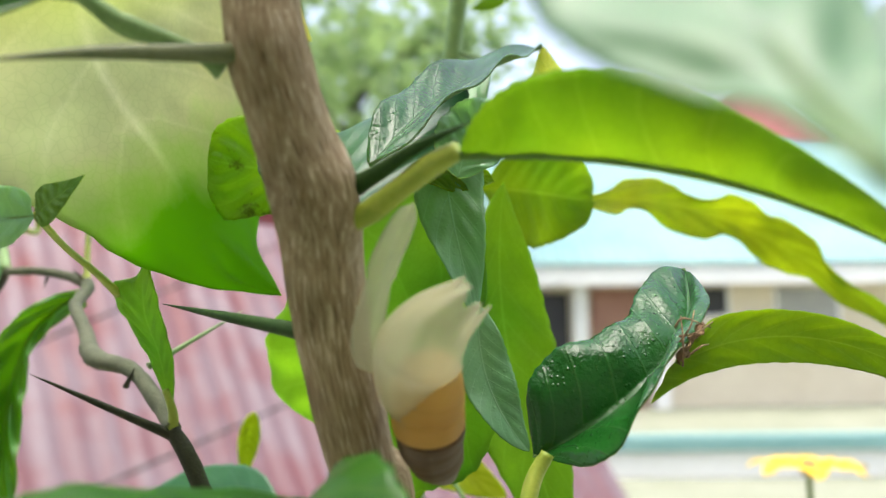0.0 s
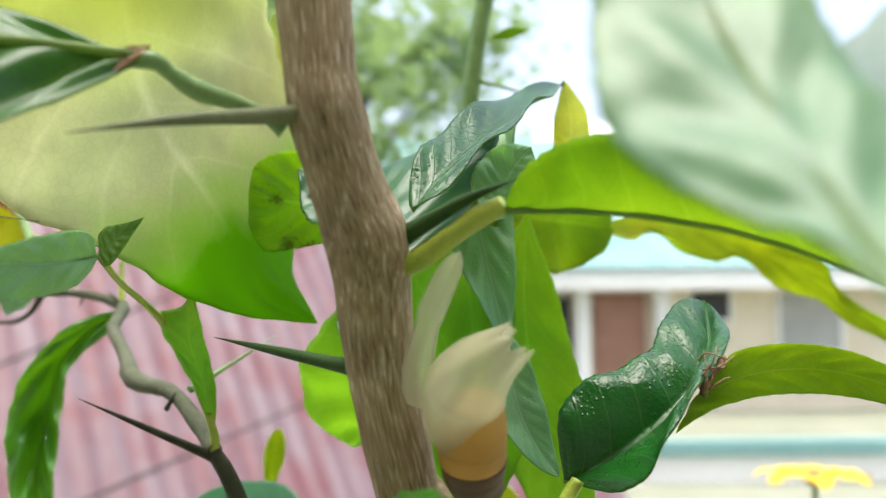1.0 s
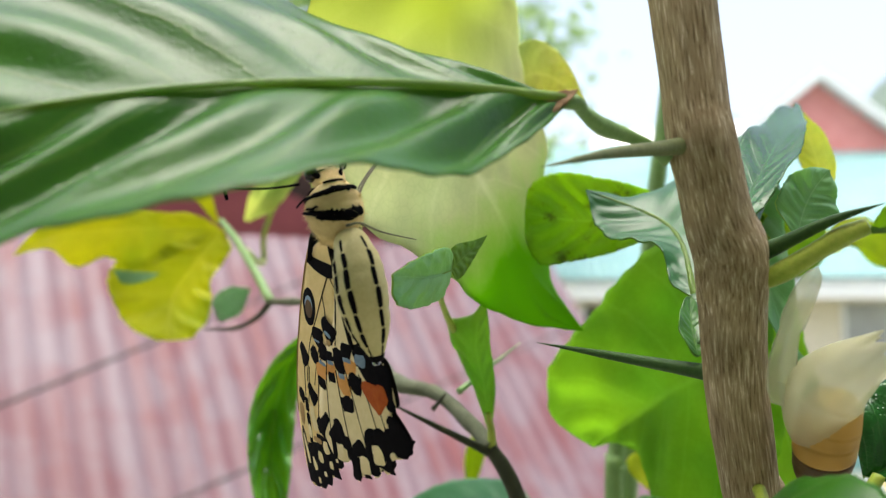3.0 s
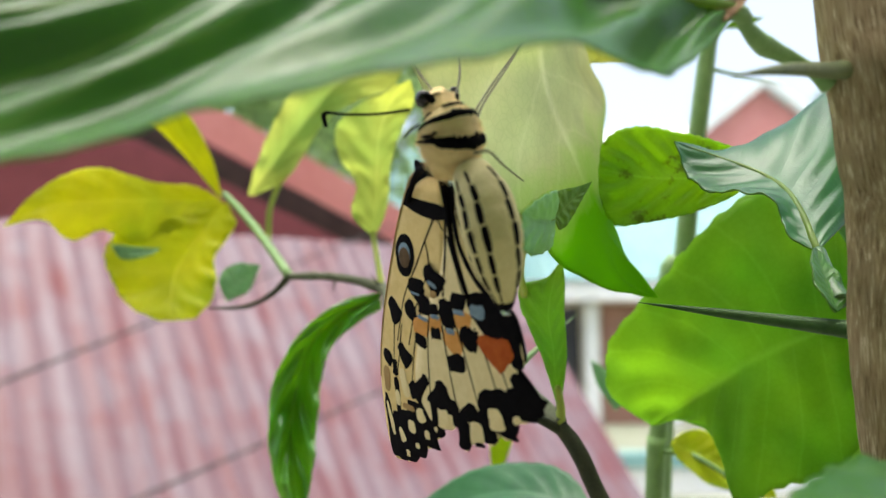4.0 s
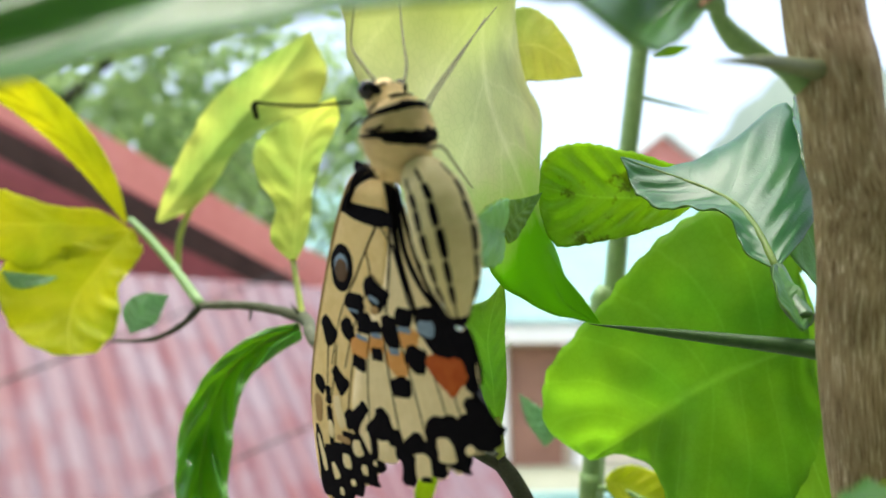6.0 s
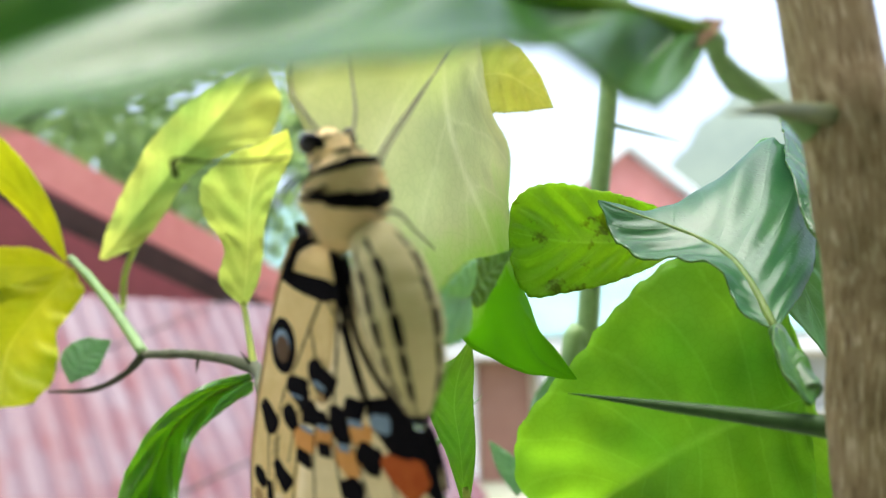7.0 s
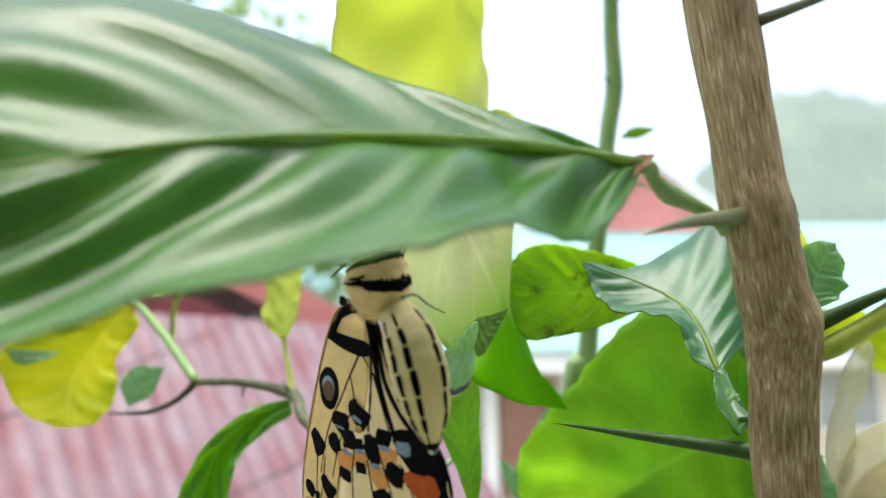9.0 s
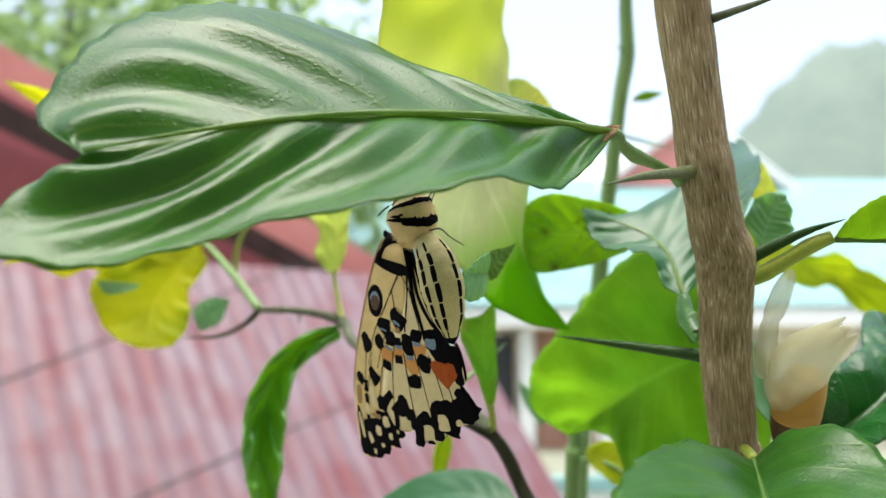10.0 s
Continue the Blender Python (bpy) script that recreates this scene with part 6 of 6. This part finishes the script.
for k, (rows, wing, h, mt, nm) in enumerate([(FORE_BARS + FORE_TIP, forewing, FH, M_WBLACK, "black_spot"), (HIND_DISC + HIND_BAND + HIND_MARGIN, hindwing, HH, M_WBLACK, "black_spot"),
                                             (FORE_TAN, forewing, FH + 0.04, M_WTAN, "tan_spot"), (HIND_TAN, hindwing, HH + 0.03, M_WTAN, "tan_spot"), (HIND_ORANGE, hindwing, HH - 0.01, M_WORANGE, "orange_spot"), (HIND_RED, hindwing, HH + 0.035, M_WRED, "red_spot"),
                                             (FORE_CREAM, forewing, FH + 0.045, M_WCREAM, "cream_spot"), (HIND_CREAM, hindwing, HH + 0.045, M_WCREAM, "cream_spot"),
                                             (FORE_BLUE, forewing, FH + 0.05, M_WBLUE, "blue_spot"), (HIND_BLUE, hindwing, HH + 0.05, M_WBLUE, "blue_spot")]):
    for i, r in enumerate(rows):
        patch(wing, nm, r, h + 0.0011 * i, mt, 0.5 if nm == "black_spot" else 0.6, seed=k * 20 + i, ragged=0.5 if nm == "black_spot" else 0.3)
EYE = [(-7.0, 9.8, -6.4, 15.5, 4.9, 4.7), (-7.0, 11.0, -6.6, 14.2, 3.0, 2.8), (-6.85, 11.6, -6.45, 14.3, 2.7, 2.6)]
M_WBROWN = plain("eyespot_brown", (0.07, 0.04, 0.02), (0.13, 0.08, 0.04), 0.8, 700, spec=0.2)
for k, (r, mt) in enumerate(zip(EYE, (M_WBLACK, M_WBLUE, M_WBROWN))):
    patch(forewing, ("eyespot", "eyespot_ring", "eyespot_core")[k], r, FH + 0.035 * k, mt, 1.0)
for pts, r, on_hind in VEINS_BASE + VEINS_MIDDLE + VEINS_OUTER:
    strip("vein", pts, r, (HH if on_hind else FH) + 0.062, M_WBLACK, hindwing if on_hind else forewing)
stem("leading_edge", [tuple(wing_at(u, v, FH)) for u, v in FORE_EDGE[1:10]], [0.00022, 0.00018, 0.00012], M_WTAN, forewing, rings=24, seg=6)


def along(pts, s):
    return spline(pts, s) - WO


def bulb(name, pts, radii, mat, parent, label="", rings=40, seg=32, grooves=0, depth=0.04):
    """A rounded body part with ring grooves."""
    loc = [tuple(Vector(p) - WO) for p in pts]
    v, f = tube(loc, radii, rings, seg, 0.02, 900)
    out = []
    for i, p in enumerate(v):
        s = (i // seg) / rings
        c = spline(loc, s)
        k = 1 - depth * max(0.0, math.cos(s * grooves * 2 * math.pi)) ** 6 if grooves else 1
        out.append(c + (p - c) * k)
    return part(name, to_mesh(name, out, f, mat), parent, label)


def body_mark(parent, name, pts, radii, s0, s1, a0, a1, mat, eye=(-0.081, -0.0514, 1.299), lift=0.00008, grow=1.0):
    """A dark marking lying on a body part: from s0 to s1 along it and from a0 to a1 degrees round it, 0 facing the viewer's side."""
    verts, faces, n, m = [], [], 8, 8
    for i in range(n + 1):
        s = s0 + (s1 - s0) * i / n
        c = spline(pts, s)
        d = (spline(pts, min(1, s + 0.02)) - spline(pts, max(0, s - 0.02))).normalized()
        x = Vector(eye) - c
        x = (x - d * x.dot(d)).normalized()
        y = d.cross(x)
        k = s * (len(radii) - 1)
        j = min(int(k), len(radii) - 2)
        r = (radii[j] + (radii[j + 1] - radii[j]) * (k - j)) * grow + lift
        pinch = math.sin(math.pi * (0.12 + 0.76 * i / n)) ** 0.3
        for q in range(m + 1):
            am = (a0 + a1) / 2
            a = radians(am + (a0 - am + (a1 - a0) * q / m) * pinch)
            rr = r - (0.0001 if q in (0, m) or i in (0, n) else 0)
            verts.append(c + (x * math.cos(a) + y * math.sin(a)) * rr - WO)
    for i in range(n):
        for q in range(m):
            a = i * (m + 1) + q
            faces.append((a, a + 1, a + m + 2, a + m + 1))
    return part(name, to_mesh(name, verts, faces, mat), parent)


ABD = [(-0.0701, 0.0990, 1.3174), (-0.0687, 0.0963, 1.3135), (-0.0678, 0.0950, 1.3095), (-0.0669, 0.0960, 1.3053), (-0.0662, 0.0980, 1.3013)]
ABD_R = [.0022, .0033, .0035, .0027, .0007]
abdomen = bulb("abdomen", ABD, ABD_R, M_BELLY, butterfly, "fat pale olive abdomen with dashed black lines", grooves=8, depth=0.05)
for a in (-50, 13, 46):
    for k in range(7):
        s0 = 0.10 + k * 0.125
        w = 8 - abs(k - 3)
        body_mark(abdomen, "stripe", ABD, ABD_R, s0, s0 + 0.117, a - w - 2 * (k % 2), a + w * 0.7 + 1.5 * (k % 3), M_WBLACK)
body_mark(abdomen, "tip_mark", ABD, ABD_R, 0.93, 1.0, -120, 120, M_WBLACK)
THX = [(-0.0732, 0.1000, 1.3244), (-0.0727, 0.0997, 1.3230), (-0.0724, 0.1002, 1.3211), (-0.0728, 0.1013, 1.3192), (-0.0738, 0.1030, 1.3176)]
THX_R = [.0023, .0037, .0041, .0033, .0010]
thorax = bulb("thorax", THX, THX_R, M_FUR, butterfly, "furry cream thorax with jagged black bands", grooves=3, depth=0.05)


def jag(parent, s0, s1, a0, a1, up, low, seed):
    """A ragged black band across the thorax; up, low: how far its edges tear along the body."""
    verts, faces, m = [], [], 40
    for q in range(m + 1):
        f = q / m
        a = radians(a0 + (a1 - a0) * f)
        thin = math.sin(math.pi * min(1, 0.06 + 0.9 * f)) ** 0.5
        mid = (s0 + s1) / 2 + 0.02 * noise.noise(Vector((f * 3, seed, 1)))
        hw = (s1 - s0) / 2 * thin
        ends = (mid - hw - up * abs(noise.noise(Vector((f * 11, seed, 4)))), mid + hw + low * abs(noise.noise(Vector((f * 13, seed, 8)))))
        for i in range(5):
            s = min(1, max(0, ends[0] + (ends[1] - ends[0]) * i / 4))
            c = spline(THX, s)
            d = (spline(THX, min(1, s + 0.02)) - spline(THX, max(0, s - 0.02))).normalized()
            x = Vector((-0.081, -0.0514, 1.299)) - c
            x = (x - d * x.dot(d)).normalized()
            k = s * 4
            j = min(int(k), 3)
            r = THX_R[j] + (THX_R[j + 1] - THX_R[j]) * (k - j) + (0.00034 if i in (1, 2, 3) else -0.0001)
            verts.append(c + (x * math.cos(a) + d.cross(x) * math.sin(a)) * r - WO)
    for q in range(m):
        for i in range(4):
            a = q * 5 + i
            faces.append((a, a + 1, a + 6, a + 5))
    return part("band", to_mesh("band", verts, faces, M_WBLACK), parent)


for s0, s1, a0, a1, up, low, sd in ((0.19, 0.24, -85, 72, 0.05, 0.03, 1), (0.41, 0.51, -75, 22, 0.10, 0.05, 2), (0.38, 0.45, -10, 74, 0.05, 0.04, 3), (0.33, 0.36, 20, 55, 0.03, 0.02, 9), (0.66, 0.72, -95, -60, 0.05, 0.05, 4), (0.06, 0.12, -60, -5, 0.03, 0.03, 6), (0.04, 0.09, 25, 60, 0.03, 0.03, 7)):
    jag(thorax, s0, s1, a0, a1, up, low, sd)


def fur(parent, pts, radii, count, length, mat, seed):
    """Short soft hairs standing off a body part, lying back along it."""
    rng = random.Random(seed)
    verts, faces = [], []
    for k in range(count):
        s = rng.uniform(0.05, 0.95)
        c = spline(pts, s)
        d = (spline(pts, min(1, s + 0.02)) - spline(pts, max(0, s - 0.02))).normalized()
        x = d.orthogonal().normalized()
        a = rng.uniform(0, 2 * math.pi)
        o = x * math.cos(a) + d.cross(x) * math.sin(a)
        q = s * (len(radii) - 1)
        j = min(int(q), len(radii) - 2)
        r = radii[j] + (radii[j + 1] - radii[j]) * (q - j)
        p = c + o * r * 0.97 - WO
        e = p + (o * 0.6 + d * rng.uniform(0.2, 0.9) + Vector((rng.gauss(0, .2), rng.gauss(0, .2), rng.gauss(0, .2)))) * length * rng.uniform(0.5, 1.2)
        w = o.cross(d) * 0.00004
        n = len(verts)
        verts += [p - w, p + w, p + d * 0.00006, e]
        faces += [(n, n + 1, n + 3), (n + 1, n + 2, n + 3), (n + 2, n, n + 3)]
    ob = part("fur", to_mesh("fur", verts, faces, mat, False), parent, "soft cream hairs")
    ob["kind"] = "stuff"


fur(thorax, THX, THX_R, 1800, 0.0008, M_FUR, 4)
stem("wing_root", [tuple(wing_at(0.5, -0.5, 1.6)), tuple(wing_at(-2.6, 0.2, 1.2)), tuple(wing_at(-5.0, 2.5, 0.4)), tuple(wing_at(-6.8, 5.4, -0.3))], [.0006, .0005, .0004, .0003], M_WBLACK, butterfly)
stem("wing_root", [tuple(wing_at(0.8, 0.0, 0.6)), tuple(wing_at(1.6, 3.0, 0.25)), tuple(wing_at(3.6, 8.6, 0.0)), tuple(wing_at(7.0, 14.4, -0.1))], [.0006, .0004, .0003, .0003], M_WBLACK, butterfly)

HEAD = [(-0.0739, 0.1017, 1.3280), (-0.0737, 0.1015, 1.3265), (-0.0732, 0.1010, 1.3246)]
head = bulb("head", HEAD, [.0007, .0023, .0024], M_FUR, butterfly, "small cream head")
for c, e in (((-0.0756, 0.1000, 1.3263), 0.0011), ((-0.0719, 0.1035, 1.3282), 0.0006)):
    bulb("eye", [tuple(Vector(c) + Vector((0, 0, k * e))) for k in (-1.0, -0.72, 0, 0.72, 1.0)], [0.0001, e * 0.72, e, e * 0.72, 0.0001], M_EYE, head, "glossy black eye", rings=12, seg=16)
for s, a, b in ((0.30, -50, -20), (0.50, -10, 25), (0.62, 10, 50)):
    body_mark(head, "mark", HEAD, [.0007, .0023, .0024], s, s + 0.08, a, b, M_WBLACK)
for pts in ([(-0.0743, 0.0995, 1.3258), (-0.0751, 0.0990, 1.3264), (-0.0754, 0.0990, 1.3269)], [(-0.0722, 0.1009, 1.3255), (-0.0717, 0.1002, 1.3265), (-0.0715, 0.1001, 1.3272)]):
    stem("palp", [tuple(Vector(p) - WO) for p in pts], [.0005, .0004, .0001], M_WBLACK, head, rings=8, seg=8)


def limb(name, pts, radii, mat):
    return stem(name, [tuple(Vector(p) - WO) for p in pts], [q * 0.8 for q in radii], mat, butterfly, rings=24, seg=8)


limb("antenna", [(-0.0772, 0.1000, 1.3250), (-0.0813, 0.1000, 1.3245), (-0.0852, 0.1000, 1.3245), (-0.0869, 0.1000, 1.3247), (-0.0875, 0.1000, 1.3244), (-0.0872, 0.1000, 1.3230)], [.00022, .00020, .00020, .00024, .00040, .00030], M_WBLACK)
limb("antenna", [(-0.0761, 0.1015, 1.3237), (-0.0773, 0.1017, 1.3228), (-0.0780, 0.1019, 1.3220)], [.00018, .00018, .00016], M_WBLACK)
M_LEG = plain("leg_brown", (0.09, 0.085, 0.05), (0.17, 0.16, 0.10), 0.7, 400)
limb("leg", [(-0.0739, 0.1014, 1.3268), (-0.0761, 0.1037, 1.3304), (-0.0774, 0.1064, 1.3339), (-0.0770, 0.1077, 1.3393)], [.0002, .00018, .00014, .0001], M_LEG)
limb("leg", [(-0.0719, 0.1012, 1.3264), (-0.0712, 0.1042, 1.3306), (-0.0714, 0.1077, 1.3353), (-0.0716, 0.1111, 1.3410)], [.0002, .00018, .00014, .0001], M_LEG)
limb("leg", [(-0.0695, 0.1014, 1.3231), (-0.0684, 0.1034, 1.3265), (-0.0646, 0.1093, 1.3335), (-0.0598, 0.1198, 1.3429)], [.00024, .0002, .00016, .0001], M_LEG)
limb("leg", [(-0.0700, 0.1020, 1.3227), (-0.0690, 0.1045, 1.3265), (-0.0637, 0.1110, 1.3355), (-0.0580, 0.1214, 1.3452)], [.0002, .00018, .00014, .0001], M_LEG)
limb("leg", [(-0.0698, 0.0942, 1.3186), (-0.0681, 0.0955, 1.3190), (-0.0660, 0.1015, 1.3185), (-0.0626, 0.1143, 1.3188)], [.00024, .0002, .00016, .0001], M_LEG)

# clear drop hanging at the abdomen's tip
drop = Vector((-0.0644, 0.0972, 1.3016))
drop_mesh = to_mesh("water_drop", *tube([(0, 0, 0.0005), (0, 0, 0.00035), (0, 0, 0), (0, 0, -0.0004), (0, 0, -0.00055)], [0.00005, 0.0003, 0.0006, 0.00045, 0.00005], 14, 16), M_WATER)
tagged(part("water_drop", drop_mesh, m=Matrix.Translation(drop)), "small clear water drop under the butterfly's abdomen", "water drop")

# ---- empty pupa case ----


def shell_mat(name, col, through_col, clear):
    m, nt, b, out = mat_base(name)
    co = nt.nodes.new("ShaderNodeTexCoord")
    n1 = node(nt, "ShaderNodeTexNoise", Scale=260.0, Detail=5.0)
    nt.links.new(co.outputs["Object"], n1.inputs["Vector"])
    nt.links.new(ramp(nt, n1.outputs["Fac"], [(0.35, tuple(c * 0.85 for c in col)), (0.65, col)]), b.inputs["Base Color"])
    b.inputs["Roughness"].default_value = 0.35
    bp = node(nt, "ShaderNodeBump", Strength=0.4, Distance=0.0003)
    nt.links.new(n1.outputs["Fac"], bp.inputs["Height"])
    nt.links.new(bp.outputs["Normal"], b.inputs["Normal"])
    tr = nt.nodes.new("ShaderNodeBsdfTranslucent")
    tr.inputs["Color"].default_value = (*through_col, 1)
    cl = nt.nodes.new("ShaderNodeBsdfTransparent")
    m1, m2 = nt.nodes.new("ShaderNodeMixShader"), nt.nodes.new("ShaderNodeMixShader")
    m1.inputs["Fac"].default_value, m2.inputs["Fac"].default_value = 0.5, clear
    nt.links.new(b.outputs[0], m1.inputs[1])
    nt.links.new(tr.outputs[0], m1.inputs[2])
    nt.links.new(m1.outputs[0], m2.inputs[1])
    nt.links.new(cl.outputs[0], m2.inputs[2])
    nt.links.new(m2.outputs[0], out.inputs["Surface"])
    return m


M_SHELL = shell_mat("milky_shell", (0.60, 0.58, 0.40), (0.84, 0.82, 0.56), 0.48)
M_AMBER = shell_mat("amber_shell", (0.52, 0.36, 0.11), (0.86, 0.62, 0.18), 0.22)
M_UMBER = shell_mat("brown_shell", (0.15, 0.10, 0.055), (0.30, 0.19, 0.09), 0.06)

pupa = thing("pupa_case", "empty split pupa case, milky above and brown below, on the stem", "pupa")


def lathe(name, pts, radii, mat, label="", a0=-180, a1=180, view=(-0.0419, -0.024, 1.307), rings=30, seg=28, grooves=0, ragged=0.0, thick=0.00025):
    """An open or closed round shell with thickness along the points; a0..a1: the degrees round it that are there."""
    verts, faces = [], []
    for side in (0, 1):
        for i in range(rings + 1):
            s = i / rings
            c = spline(pts, s)
            d = (spline(pts, min(1, s + 0.02)) - spline(pts, max(0, s - 0.02))).normalized()
            x = Vector(view) - c
            x = (x - d * x.dot(d)).normalized()
            y = d.cross(x)
            k = s * (len(radii) - 1)
            j = min(int(k), len(radii) - 2)
            r = radii[j] + (radii[j + 1] - radii[j]) * (k - j) - side * thick
            if grooves:
                r *= 1 - 0.05 * max(0.0, math.cos(s * grooves * 2 * math.pi)) ** 8
            for q in range(seg + 1):
                a = radians(a0 + (a1 - a0) * q / seg)
                e = ragged * noise.noise(Vector((q * 0.35, s * 3, 2.0))) * (s ** 3)
                verts.append(c + (x * math.cos(a) + y * math.sin(a)) * r + d * e)
    m = (rings + 1) * (seg + 1)
    for side in (0, 1):
        for i in range(rings):
            for q in range(seg):
                a = side * m + i * (seg + 1) + q
                f = (a, a + 1, a + seg + 2, a + seg + 1)
                faces.append(f if side == 0 else f[::-1])
    for q in range(seg):
        faces.append((rings * (seg + 1) + q, rings * (seg + 1) + q + 1, m + rings * (seg + 1) + q + 1, m + rings * (seg + 1) + q))
    return part(name, to_mesh(name, verts, faces, mat), pupa, label)


lathe("base", [(-0.0020, 0.1145, 1.2821), (-0.0031, 0.1120, 1.2844), (-0.0039, 0.1095, 1.2870), (-0.0040, 0.1080, 1.2890)], [0.0013, 0.0032, 0.0039, 0.0042], M_UMBER, "dark brown ringed base", grooves=4)
lathe("middle", [(-0.0041, 0.1080, 1.2887), (-0.0042, 0.1065, 1.2913), (-0.0040, 0.1050, 1.2935), (-0.0036, 0.1030, 1.2959)], [0.0042, 0.0043, 0.0041, 0.0032], M_AMBER, "amber coloured middle", grooves=3)
lathe("shell", [(-0.0044, 0.1070, 1.2913), (-0.0054, 0.1055, 1.2944), (-0.0049, 0.1030, 1.2978), (-0.0028, 0.0995, 1.3007), (0.0007, 0.0975, 1.3035)], [0.0041, 0.0047, 0.0051, 0.0039, 0.0022], M_SHELL, "milky translucent upper shell, torn open", a0=-150, a1=110, ragged=0.002)
leaf(pupa, [(-0.0104, 0.1045, 1.2952), (-0.0112, 0.1045, 1.3012), (-0.0092, 0.1040, 1.3069), (-0.0060, 0.1030, 1.3130)], (0.9, -0.2, 0.1), .0042, M_SHELL, M_SHELL, "thin torn flap of shell", name="flap", fold=25, quilt=0.0, tip=0.1, shape=0.45, rib=False, nu=24, nv=8, seed=50)
stem("silk_girdle", [(-0.0126, 0.1082, 1.2994), (-0.0112, 0.1042, 1.2986), (-0.0097, 0.1023, 1.2983)], [.00006, .00006, .00006], M_SHELL, pupa, rings=8, seg=6)


def motions():
    # the butterfly sways a hair's breadth with the plant
    base = butterfly.location.copy()
    rows = [(0.0, 0, 0), (3.0, 0.0001, 0), (5.0, 0, 0.0001), (7.0, 0.0001, 0.0), (10.0, 0, 0)]
    walk(butterfly, [(t, pose(base.x + dx, base.y, base.z + dz)) for t, dx, dz in rows])


motions()
